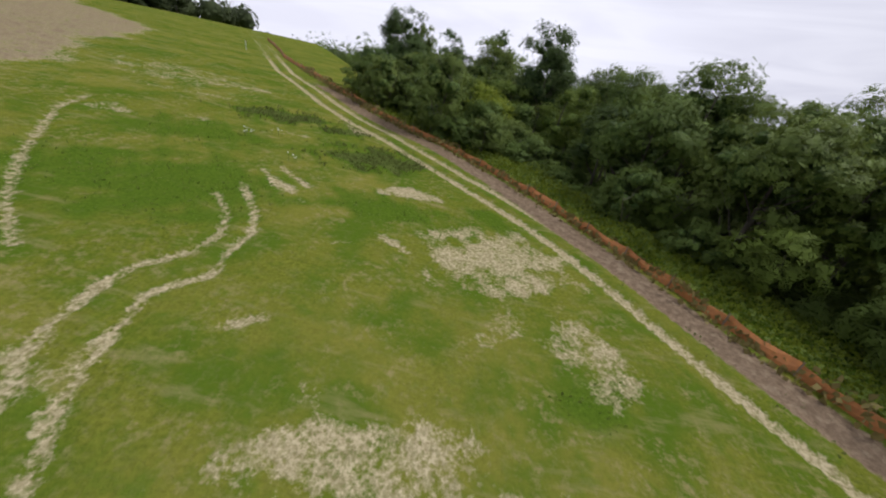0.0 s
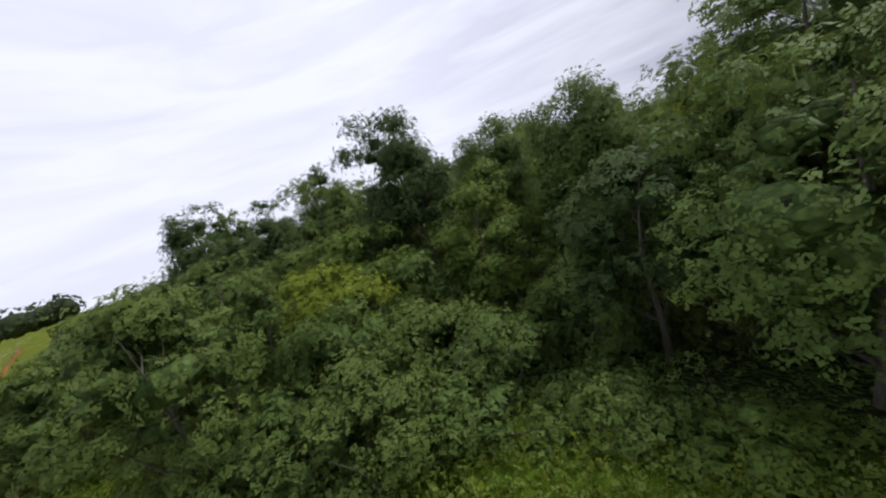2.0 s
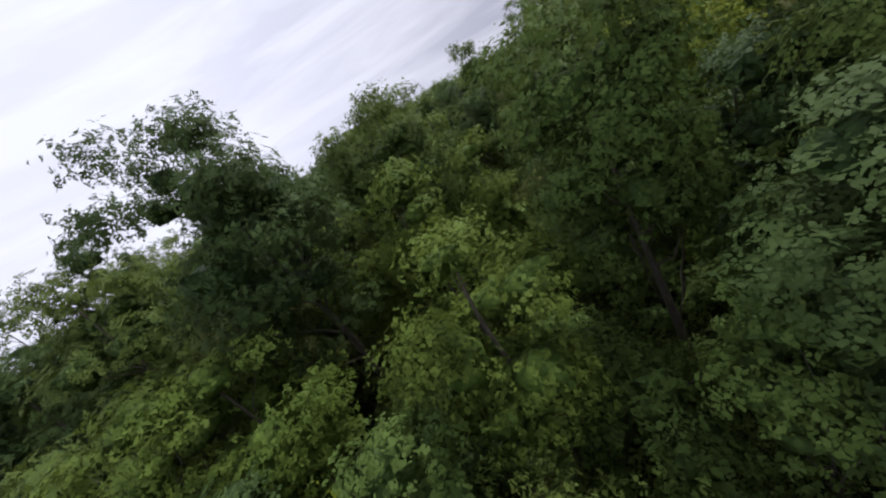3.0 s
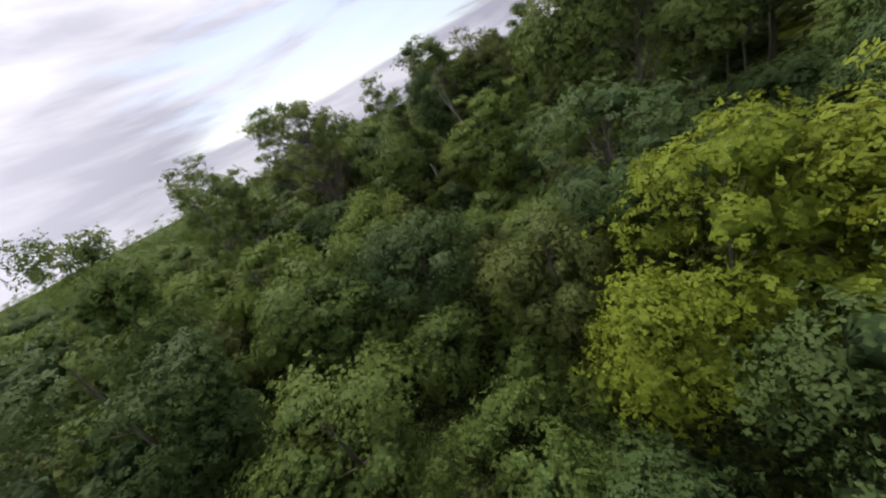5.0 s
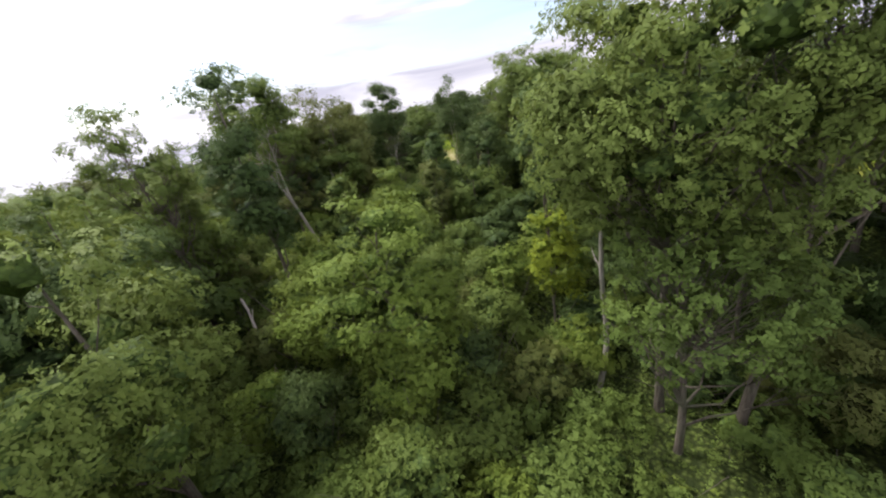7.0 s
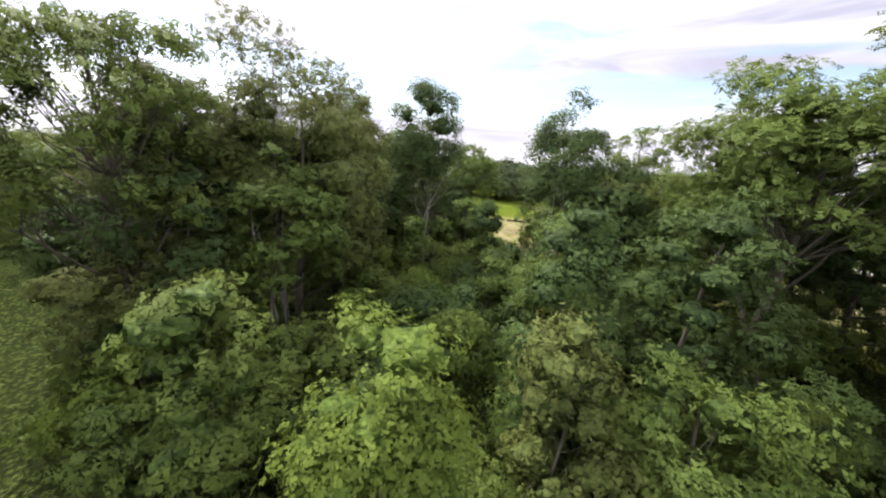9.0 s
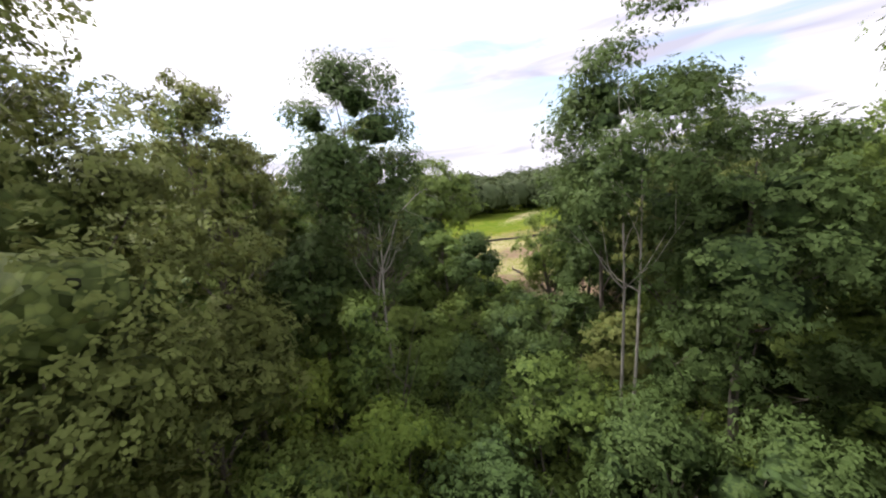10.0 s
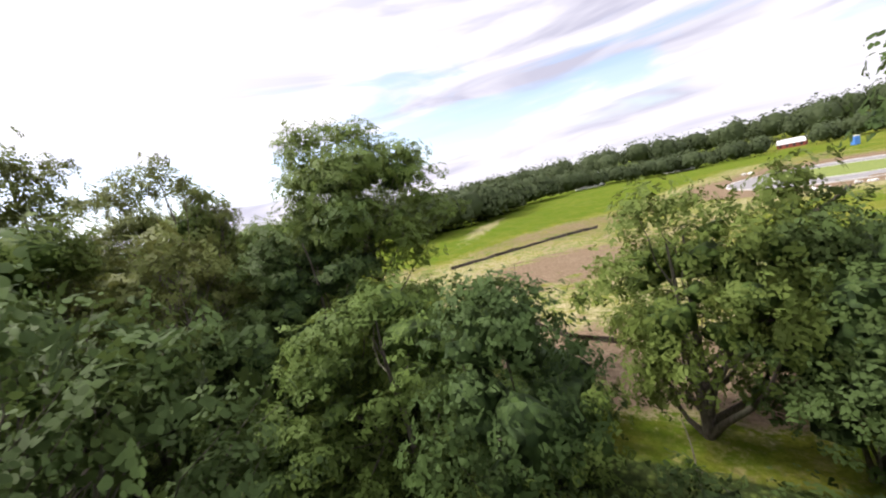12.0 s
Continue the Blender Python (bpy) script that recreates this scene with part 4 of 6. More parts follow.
plant_rows([
    ("upright", 84, 14, 2.8, 9.6, "olive", 0),
], "last leg trees")
# the rest of the wood, stand by stand
plant_rows([
    ("upright", 28.1, 37.1, 2.5, 6.4, "olive", 1), ("upright", 19.4, 35.9, 2.8, 8, "dark", 0), ("upright", 19.8, 49.2, 3, 11, "light", 1), ("upright", 25.5, 45.4, 2.5, 6.7, "mid", 1),
    ("upright", 26.7, 50, 3, 10.3, "dark", 1), ("upright", 37.5, 49.2, 2.9, 8, "light", 1), ("upright", 38, 42.8, 2.9, 7.6, "light", 0), ("upright", 42.8, 41.9, 3.2, 6, "olive", 0),
    ("upright", 47.2, 39.7, 2.9, 10.6, "mid", 1), ("upright", 48.7, 17.3, 2.4, 11.9, "dark", 1), ("spreading", 52.6, 40.4, 3.4, 10.5, "dark", 0), ("upright", 56.8, 15.7, 2.5, 5.8, "mid", 1),
    ("upright", 59, 11.2, 2.6, 9.7, "dark", 0), ("upright", 78.3, 18.2, 2.4, 10.5, "dark", 0), ("upright", -1.1, 43, 2.7, 8.5, "mid", 1), ("upright", 3.4, 52.6, 2.7, 11.1, "mid", 1),
], "woodland trees")
plant_rows([
    ("upright", 7.1, 48.8, 2.7, 9.2, "dark", 0), ("broad", 11.4, 52.2, 3.1, 9.8, "mid", 0), ("broad", 16.9, 55.7, 3.1, 10.8, "dark", 0), ("broad", 20.8, 26, 3.2, 10.8, "mid", 0),
    ("broad", 23.5, 56.8, 3.6, 11.7, "mid", 0), ("upright", 25.8, 24.5, 2.9, 8.6, "dark", 1), ("upright", 29.8, 60, 2.9, 10.7, "mid", 0), ("lofty", 31.7, 21.9, 3, 5.4, "dark", 1),
    ("upright", 35.1, 57, 2.6, 9.7, "mid", 1), ("lofty", 37.7, 20.6, 2.5, 10, "mid", 0), ("upright", 39.5, 56.2, 2.8, 6.7, "mid", 0), ("upright", 42.4, 51.7, 2.4, 5.7, "mid", 1),
    ("lofty", 43.8, 15.9, 3.2, 12.7, "mid", 1), ("upright", 46.3, 11.6, 2.8, 10.1, "olive", 1), ("upright", 49.2, 45.7, 3.5, 6.1, "dark", 0), ("broad", 50.2, 7.9, 3.4, 10.4, "dark", 0),
], "woodland trees")
plant_rows([
    ("broad", 58.8, 39.3, 3.4, 7.9, "dark", 1), ("upright", 63.1, 40.9, 2.4, 11, "mid", 1), ("upright", 68.6, 35.1, 2.6, 9.4, "olive", 0), ("broad", 79.6, 22.7, 3.2, 10.2, "mid", 0),
    ("upright", 86.7, 7, 2.6, 11.9, "mid", 1), ("upright", 89.3, 15.2, 2.6, 12, "mid", 1), ("upright", 92.9, -2.8, 2.7, 8.8, "mid", 1), ("broad", 3.9, 57.5, 3.3, 12, "mid", 0),
    ("broad", 9.3, 59.2, 3.5, 10, "dark", 1), ("upright", 10.9, 65.2, 2.7, 10, "mid", 1), ("broad", 15.5, 63.7, 3.5, 11.3, "dark", 0), ("upright", 20.1, 61.9, 2.6, 10.6, "olive", 1),
    ("upright", 22.3, 66.3, 2.9, 10, "dark", 0), ("upright", 24, 6.2, 3.5, 12.1, "mid", 1), ("upright", 24.8, 16.2, 2.7, 10.7, "mid", 0), ("upright", 26.6, 64.5, 2.4, 11.2, "dark", 0),
], "woodland trees")
plant_rows([
    ("upright", 30.8, 65.2, 3, 11.9, "mid", 0), ("upright", 37.3, 65.1, 2.5, 9.1, "dark", 0), ("lofty", 40.7, 5.4, 2.5, 11.5, "mid", 0), ("upright", 42.3, 62.3, 2.8, 8.8, "dark", 0),
    ("lofty", 43.6, 0.9, 2.5, 10.4, "light", 1), ("upright", 45.9, 4.8, 3.2, 12.3, "light", 1), ("upright", 47.6, -2.1, 2.8, 9.5, "light", 1), ("upright", 49.1, 57.5, 3.2, 5.8, "dark", 0),
    ("upright", 59.5, 54.4, 2.6, 6.2, "olive", 1), ("upright", 70.9, 45.2, 3.2, 9.5, "olive", 0), ("upright", 74.1, 35.9, 2.8, 9.9, "mid", 0), ("upright", 75.5, 40.3, 2.7, 10.3, "mid", 1),
    ("spreading", 80.8, 35.9, 3.6, 10.5, "mid", 1), ("upright", 88.6, 26, 2.5, 9.5, "dark", 0), ("broad", 91.6, 20.9, 3.2, 11, "mid", 0), ("broad", 97.1, 15, 3.5, 12.5, "mid", 0),
], "woodland trees")
plant_rows([
    ("broad", 97.8, 4.4, 3.5, 10.3, "dark", 0), ("broad", 99.9, -3.4, 3.4, 9.2, "mid", 0), ("upright", 100.5, 9, 3, 11.1, "mid", 0), ("upright", 81, 0.8, 2.7, 6.3, "mid", 0),
    ("upright", 90.1, 24.2, 2.6, 8.8, "olive", 1), ("upright", 74, 44.8, 2.4, 8.2, "mid", 1), ("upright", 27.4, 34, 2.7, 9.3, "dark", 1), ("upright", 28.6, 56.9, 2.7, 9.2, "olive", 0),
    ("upright", 102.8, 5.1, 2.6, 7.9, "mid", 0), ("upright", 80.2, 25.7, 2.2, 7.5, "dark", 0), ("upright", 3.2, 38.9, 2.4, 8.6, "light", 1), ("upright", 68.7, 40.1, 2.3, 9.9, "light", 1),
    ("upright", 18.1, 66, 2.8, 7.7, "mid", 1), ("upright", 59.3, 47.8, 2.4, 9, "olive", 1), ("upright", 68.7, 47.2, 2.2, 8.8, "dark", 0), ("upright", 6, 64.1, 2.8, 7.4, "dark", 1),
], "woodland trees")
plant_rows([
    ("upright", 60.8, 50.2, 2.7, 6.9, "light", 0), ("lofty", 38.5, 16, 2.3, 11.3, "dark", 0), ("lofty", 30.4, 6.3, 2.4, 12.2, "dark", 1), ("upright", 28.9, 52, 2.7, 7.5, "mid", 0),
    ("upright", 94.9, 19.7, 2.8, 7.5, "olive", 1), ("upright", 86.7, 12.1, 2.3, 8.9, "mid", 0), ("upright", 96.4, 0.9, 2.3, 6.6, "mid", 1), ("lofty", 33.6, 8.6, 2.6, 10.9, "mid", 1),
    ("upright", 78.6, 39.1, 2.2, 7.9, "dark", 0), ("upright", 24.2, 63.2, 2.8, 7.5, "dark", 0), ("upright", 63.9, 35.7, 2.9, 9.3, "light", 0), ("upright", 44.2, 45.1, 2.4, 7, "dark", 1),
    ("upright", 17.9, 17.7, 2.4, 8.7, "light", 1), ("upright", 71, 34, 2.6, 7.8, "dark", 1), ("upright", 29.1, 62.8, 2.9, 7.3, "light", 1), ("upright", 55.8, 55, 2.2, 6.3, "dark", 1),
], "woodland trees")
plant_rows([
    ("upright", 59.6, 30.7, 2.9, 5.2, "light", 0), ("upright", 48, 51.4, 2.4, 5.6, "dark", 0), ("upright", 58.7, 51.8, 2.5, 5.7, "light", 0), ("upright", 91.3, 9.8, 2.7, 7.7, "olive", 0),
    ("upright", -8.6, 49.7, 2.5, 9.7, "mid", 0), ("upright", 1, 39.9, 2.8, 8.8, "light", 0), ("upright", 93.3, 25.8, 2.8, 7.1, "mid", 0), ("upright", 33.9, 62.4, 2.7, 6.9, "dark", 1),
    ("upright", -1.6, 59.1, 2.7, 10.1, "dark", 0), ("upright", 79.9, 16.4, 2.8, 9.4, "mid", 1), ("upright", 96.2, 8.2, 2.7, 7.2, "mid", 1), ("upright", 40.1, 64.5, 2.5, 6.6, "olive", 0),
    ("upright", 35.6, 52.8, 2.6, 6.8, "olive", 1), ("upright", 42, 55, 2.8, 7.7, "light", 0), ("upright", 102.9, 2.4, 2.7, 6.2, "light", 0), ("upright", 77.2, 27.4, 2.4, 9.1, "dark", 1),
], "woodland trees")
plant_rows([
    ("upright", 45.4, 56.2, 2.2, 8.9, "mid", 1), ("upright", 93.8, 1.7, 2.7, 7.6, "mid", 0), ("upright", 25.1, 60.2, 2.8, 10.2, "mid", 0), ("upright", -2.2, 49.9, 2.4, 7.6, "dark", 0),
    ("upright", 90.8, 27.6, 2.6, 9.2, "dark", 0), ("upright", 52.5, 48.5, 2.7, 5.8, "mid", 0), ("upright", 95.7, -2.5, 2.8, 8.6, "light", 1), ("upright", 9.1, 43.4, 2.8, 8.3, "light", 1),
    ("upright", 67.3, 0.5, 2.5, 9.5, "olive", 1), ("upright", 95.4, 12.2, 2.6, 7.4, "dark", 1), ("upright", 44.3, 59.7, 2.8, 7.4, "mid", 1), ("upright", -6.7, 51.7, 2.3, 10.4, "dark", 1),
    ("upright", 35.3, 59.4, 2.6, 6.7, "mid", 0), ("upright", 70.5, 24.4, 2.5, 9.6, "dark", 0), ("upright", 72.3, 41, 2.7, 7.5, "dark", 1), ("upright", 17.9, 46.8, 2.8, 7.6, "olive", 0),
], "woodland trees")
plant_rows([
    ("upright", 86.6, 19.1, 2.2, 10.1, "mid", 0), ("upright", 14.1, 30.6, 2.2, 8.4, "dark", 0), ("upright", 11.6, 62.7, 2.8, 9.6, "mid", 0), ("upright", 89.4, -1.8, 2.7, 7.9, "olive", 0),
    ("upright", 87.7, 28.1, 2.3, 9.8, "olive", 0), ("upright", 4.4, 45.1, 2.5, 8.8, "olive", 1), ("upright", 73.3, 32.4, 2.2, 5.8, "mid", 1), ("upright", 91, 0.3, 2.3, 10.2, "mid", 0),
    ("upright", 63.6, 47.9, 2.4, 10.1, "light", 0), ("upright", 51.6, 51.1, 2.8, 7.1, "dark", 1), ("upright", 90, 18.1, 2.8, 10, "olive", 1), ("lofty", 41.2, 14.3, 2.4, 10.5, "olive", 1),
    ("upright", 92.9, -5.5, 2.8, 8.7, "dark", 1), ("upright", 44.7, 53.2, 2.6, 5.6, "olive", 0), ("upright", 13.3, 59.4, 2.7, 8.2, "mid", 0), ("upright", 93.8, 4.9, 2.3, 8.2, "mid", 0),
], "woodland trees")
plant_rows([
    ("upright", 49.9, 53.1, 2.3, 4.9, "mid", 1), ("upright", 76.2, 37.8, 2.6, 6.9, "mid", 1), ("upright", 56, 47.3, 2.9, 7.8, "light", 1), ("upright", 89.2, 11.3, 2.4, 10.1, "mid", 0),
    ("upright", 0.1, 52.1, 2.8, 8.2, "dark", 1), ("upright", 95.9, -5.8, 2.5, 7.5, "mid", 0),
], "woodland trees")
plant_rows([
    ("broad", 1.1, 71.8, 4.2, 11.4, "mid", 0), ("broad", 13.1, 72.9, 4.1, 9.6, "mid", 1), ("broad", 27.2, 70.3, 4.4, 9.8, "mid", 0), ("lofty", 33.8, 4.4, 3.6, 9.4, "dark", 0),
    ("upright", 34.7, 72.7, 4.5, 11.2, "dark", 1), ("broad", 41.9, 71.6, 4.3, 10.1, "dark", 1), ("broad", 47.3, 66.7, 4, 7.2, "mid", 1), ("upright", 56.7, 65, 4.4, 8.7, "mid", 0),
    ("spreading", 70.9, 51.1, 3.8, 11.8, "dark", 0), ("broad", 79.4, 44.9, 3.7, 10.5, "mid", 0), ("broad", 88.5, 38.4, 4.3, 9.7, "mid", 1), ("upright", 98.2, 22, 4.3, 9.9, "mid", 1),
    ("broad", 104.4, 17.5, 3.5, 11.5, "olive", 0), ("broad", 107.1, -4.2, 3.8, 11.6, "mid", 0), ("broad", 109, 1.6, 3.5, 10.8, "olive", 1), ("broad", 109.7, 8.7, 4.6, 10.2, "mid", 0),
], "deep wood trees")
plant_rows([
    ("broad", -5.8, 73.8, 3.6, 10.1, "dark", 0), ("spreading", 6.1, 80.7, 4.5, 9.9, "mid", 1), ("upright", 14.2, 80.1, 4.2, 10.7, "light", 1), ("upright", 22.2, 80.6, 3.6, 9.9, "mid", 0),
    ("broad", 33.8, 80.2, 4.6, 11, "mid", 1), ("broad", 41.6, 79.8, 4.5, 10.1, "light", 1), ("broad", 48.7, 74.7, 3.6, 10.5, "mid", 1), ("broad", 54.1, 77.7, 3.6, 10.3, "dark", 0),
    ("upright", 64, 68.7, 3.7, 7.4, "light", 1), ("upright", 77.2, 54, 3.8, 6.4, "dark", 0), ("upright", 82.5, 57.4, 3.8, 7.2, "olive", 0), ("broad", 88.8, 45.2, 3.5, 10.1, "dark", 0),
    ("broad", 94.1, 48.8, 3.9, 10.4, "mid", 1), ("broad", 104.8, 33.1, 4.6, 9.2, "olive", 0), ("broad", 110, 24.9, 4, 6.3, "mid", 0), ("broad", 111, 15.9, 4.3, 12, "dark", 1),
], "deep wood trees")
plant_rows([
    ("broad", -12.1, 75.3, 4.3, 11.8, "dark", 0), ("broad", -6.7, 79.6, 3.6, 9.6, "dark", 1), ("broad", -1.2, 85.5, 3.5, 9.6, "olive", 0), ("broad", 12.1, 87, 4.5, 10.6, "dark", 0),
    ("broad", 19.8, 89.9, 4.6, 9.6, "dark", 1), ("broad", 37.3, 86.1, 3.6, 12.1, "mid", 1), ("broad", 44.4, 87.2, 3.8, 9.8, "mid", 0), ("broad", 57.2, 83.8, 4.3, 10.5, "light", 1),
    ("broad", 70, 74.4, 3.6, 7.8, "olive", 1), ("broad", 89.8, 57.2, 3.9, 5.4, "dark", 0), ("upright", 104.2, 47.5, 4, 9.7, "dark", 1), ("broad", 111.5, 41.7, 4.1, 10.6, "olive", 1),
    ("broad", 112.1, 33.3, 4.4, 9.3, "mid", 1), ("broad", -21.1, 78.1, 3.9, 9.7, "mid", 0), ("broad", -14.7, 83.1, 3.7, 10.1, "dark", 0), ("upright", -6.7, 88.1, 3.6, 9.4, "dark", 1),
], "deep wood trees")
plant_rows([
    ("broad", 51, 89.2, 3.4, 10.5, "mid", 0), ("broad", 64.6, 85.1, 4.3, 8.1, "dark", 0), ("broad", 73, 80.2, 3.8, 6.1, "mid", 0), ("upright", 103.2, 54.6, 3.9, 12.2, "dark", 0),
], "deep wood trees")
plant_rows([
    ("thicket", 1.1, 28.7, 1.8, 6.4, "mid", 1), ("thicket", 7.9, 31.7, 1.6, 4.4, "mid", 1), ("thicket", 10.3, 35.8, 2, 2.8, "mid", 0), ("thicket", 11.6, 38.7, 1.5, 3, "mid", 0),
    ("shrub", 14.3, 40.3, 2, 1.7, "mid", 1), ("thicket", 15.1, 36.1, 2, 2.4, "mid", 1), ("shrub", 18.2, 38, 2.1, 2, "olive", 0), ("thicket", 21.3, 44.2, 1.5, 3.5, "light", 1),
    ("thicket", 21.4, 41.9, 1.7, 4.2, "dark", 1), ("shrub", 23.4, 40.8, 1.4, 2.7, "mid", 0), ("shrub", 25.9, 41.3, 1.9, 2, "mid", 1), ("shrub", 26.3, 37.2, 2, 1.8, "light", 1),
    ("thicket", 29.8, 41.8, 1.9, 3.9, "mid", 1), ("thicket", 30.4, 38, 1.8, 3.1, "light", 1), ("thicket", 31.8, 44.2, 2.2, 3, "mid", 1), ("thicket", 31.9, 40, 1.5, 3.3, "olive", 1),
], "undergrowth bushes")
plant_rows([
    ("shrub", 33.5, 37.7, 1.4, 2.3, "light", 0), ("thicket", 36.1, 38, 1.6, 3.4, "olive", 1), ("shrub", 36.4, 41.7, 1.6, 1.5, "mid", 1), ("thicket", 38.7, 41, 1.7, 2.4, "light", 1),
    ("thicket", 38.8, 37, 2.1, 3.1, "mid", 0), ("shrub", 40.9, 33.7, 1.6, 1.3, "light", 0), ("shrub", 43.8, 37.4, 2.3, 1.5, "mid", 0), ("thicket", 45.1, 29.4, 1.5, 2.3, "dark", 1),
    ("shrub", 46.6, 36.6, 1.5, 0.7, "mid", 0), ("shrub", 49.2, 33.5, 2.2, 0.5, "mid", 0), ("shrub", 49.9, 25.6, 1.5, 1.8, "olive", 0), ("thicket", 51.9, 28.8, 1.9, 3, "mid", 1),
    ("thicket", 52.5, 24.8, 2.2, 3.1, "mid", 0), ("thicket", 56.3, 27.6, 1.4, 2.8, "dark", 0), ("thicket", 56.4, 22.3, 1.5, 3.6, "mid", 0), ("shrub", 58.2, 20.4, 1.6, 1.2, "mid", 1),
], "undergrowth bushes")
plant_rows([
    ("thicket", 59.7, 25.3, 1.6, 2.8, "light", 0), ("thicket", 60.8, 15.7, 1.7, 4.1, "mid", 1), ("shrub", 61.2, 22.6, 1.5, 1.2, "olive", 1), ("thicket", 62.7, 18.5, 1.5, 2.9, "light", 1),
    ("thicket", 65.1, 15.8, 1.7, 4.2, "mid", 0), ("shrub", 65.7, 12.3, 2.1, 1.4, "mid", 1), ("shrub", 66.6, 18, 2, 2, "mid", 1), ("thicket", 68.5, 12.4, 2, 3.5, "dark", 1),
    ("thicket", 68.7, 15.6, 2.3, 3.9, "dark", 0), ("shrub", 71.4, 10.3, 1.6, 2.5, "mid", 0), ("thicket", 72.1, 12.9, 2.1, 3.4, "light", 0), ("shrub", 75, 5.8, 1.6, 2.2, "dark", 1),
    ("thicket", -4.9, 33.8, 1.9, 6, "mid", 1), ("thicket", -2.6, 33, 1.5, 7.1, "mid", 0), ("shrub", -2.3, 38, 1.9, 4, "light", 1), ("shrub", -1.6, 35.4, 1.6, 3.8, "mid", 0),
], "undergrowth bushes")
plant_rows([
    ("thicket", -1.4, 30.3, 2.3, 5.7, "mid", 1), ("shrub", -0.3, 41.6, 1.6, 3, "mid", 1), ("shrub", 0, 37.1, 1.7, 3.8, "mid", 0), ("thicket", 1.8, 43.4, 2.3, 4.5, "mid", 1),
    ("thicket", 6, 38.3, 1.7, 3.8, "mid", 1), ("thicket", 6.6, 40.5, 1.5, 3.3, "mid", 1), ("shrub", 9, 46.2, 1.7, 1.8, "light", 1), ("shrub", 10.5, 29.9, 1.7, 3.2, "mid", 0),
    ("thicket", 11.1, 47.3, 1.5, 4, "mid", 0), ("thicket", 11.2, 21.3, 1.7, 5.7, "light", 1), ("shrub", 11.9, 42.4, 2.1, 1.5, "light", 1), ("thicket", 13.1, 26.7, 1.8, 5.5, "dark", 0),
    ("thicket", 13.4, 50.3, 1.6, 3.5, "light", 0), ("shrub", 14.1, 33.4, 1.9, 2, "mid", 0), ("thicket", 14.4, 47, 2, 4.5, "mid", 1), ("shrub", 15.8, 44, 2.2, 1.6, "light", 0),
], "undergrowth bushes")
plant_rows([
    ("shrub", 16.3, 32.1, 1.6, 2.5, "light", 1), ("shrub", 18.7, 50.9, 1.6, 2.8, "olive", 0), ("shrub", 19.5, 32.3, 2.2, 1.8, "light", 0), ("thicket", 19.6, 28.9, 2.1, 3.8, "olive", 1),
    ("thicket", 20, 47.6, 1.8, 4.3, "mid", 0), ("thicket", 21.5, 30.6, 1.5, 2.5, "light", 1), ("thicket", 22.5, 51.3, 2, 2.7, "mid", 1), ("thicket", 22.7, 46.7, 2, 3.5, "mid", 0),
    ("shrub", 23.2, 32, 1.6, 2.3, "mid", 0), ("thicket", 25.7, 47.7, 1.7, 3.2, "mid", 0), ("thicket", 26, 30.9, 2, 3.4, "olive", 1), ("shrub", 29.3, 46.3, 2, 1.6, "dark", 1),
    ("thicket", 30.4, 33.2, 1.6, 3.4, "mid", 0), ("thicket", 30.8, 50.1, 1.9, 2.5, "mid", 1), ("thicket", 33.8, 32.7, 1.8, 3.6, "dark", 1), ("thicket", 34.7, 28.6, 1.5, 2.5, "mid", 0),
], "undergrowth bushes")
plant_rows([
    ("thicket", 34.7, 44.3, 1.6, 3, "olive", 0), ("thicket", 35.3, 49.6, 2.1, 3.5, "light", 0), ("shrub", 36.2, 26.3, 1.4, 1, "mid", 0), ("shrub", 36.8, 46.8, 1.5, 1.5, "dark", 1),
    ("shrub", 37, 32.2, 1.6, 0.4, "mid", 1), ("shrub", 38.4, 23.9, 2, 1.4, "dark", 1), ("shrub", 39.8, 46.5, 1.7, 1.8, "mid", 0), ("shrub", 41.1, 43.2, 1.6, 0.8, "mid", 0),
    ("thicket", 42.1, 45.3, 1.9, 2.8, "light", 1), ("shrub", 42.4, 26, 1.7, 1.7, "light", 0), ("thicket", 42.6, 28.4, 1.5, 2.1, "olive", 0), ("shrub", 42.7, 23.6, 1.8, 1.4, "dark", 0),
    ("thicket", 45.2, 43.1, 1.6, 3.4, "mid", 1), ("thicket", 45.7, 20.3, 1.6, 2.5, "light", 1), ("thicket", 46.2, 27.1, 1.9, 3, "mid", 1), ("thicket", 47.6, 23.6, 1.8, 3.5, "light", 1),
], "undergrowth bushes")
plant_rows([
    ("thicket", 48.5, 19.4, 1.4, 3.3, "light", 1), ("thicket", 48.6, 39.1, 1.5, 2.1, "mid", 0), ("thicket", 49.7, 41.4, 1.8, 2.8, "mid", 1), ("thicket", 50.6, 16, 1.6, 2.7, "mid", 1),
    ("thicket", 50.8, 36.9, 1.8, 2.3, "light", 1), ("thicket", 50.9, 20.4, 1.8, 3, "dark", 1), ("thicket", 53.5, 17, 2.2, 3.2, "dark", 1), ("thicket", 53.8, 20.9, 1.8, 3.2, "mid", 0),
    ("shrub", 54.1, 11.2, 1.6, 1.5, "mid", 1), ("thicket", 54.3, 34.2, 2.2, 3, "olive", 0), ("thicket", 54.4, 40.1, 1.9, 3.5, "dark", 0), ("thicket", 55.6, 13.7, 2.2, 3.7, "mid", 0),
    ("thicket", 55.7, 18.7, 1.4, 2.4, "dark", 0), ("shrub", 56.7, 37.1, 1.9, 2.1, "mid", 1), ("thicket", 57.5, 30.4, 2.2, 3.3, "mid", 0), ("shrub", 57.7, 9.5, 2.3, 2, "olive", 0),
], "undergrowth bushes")
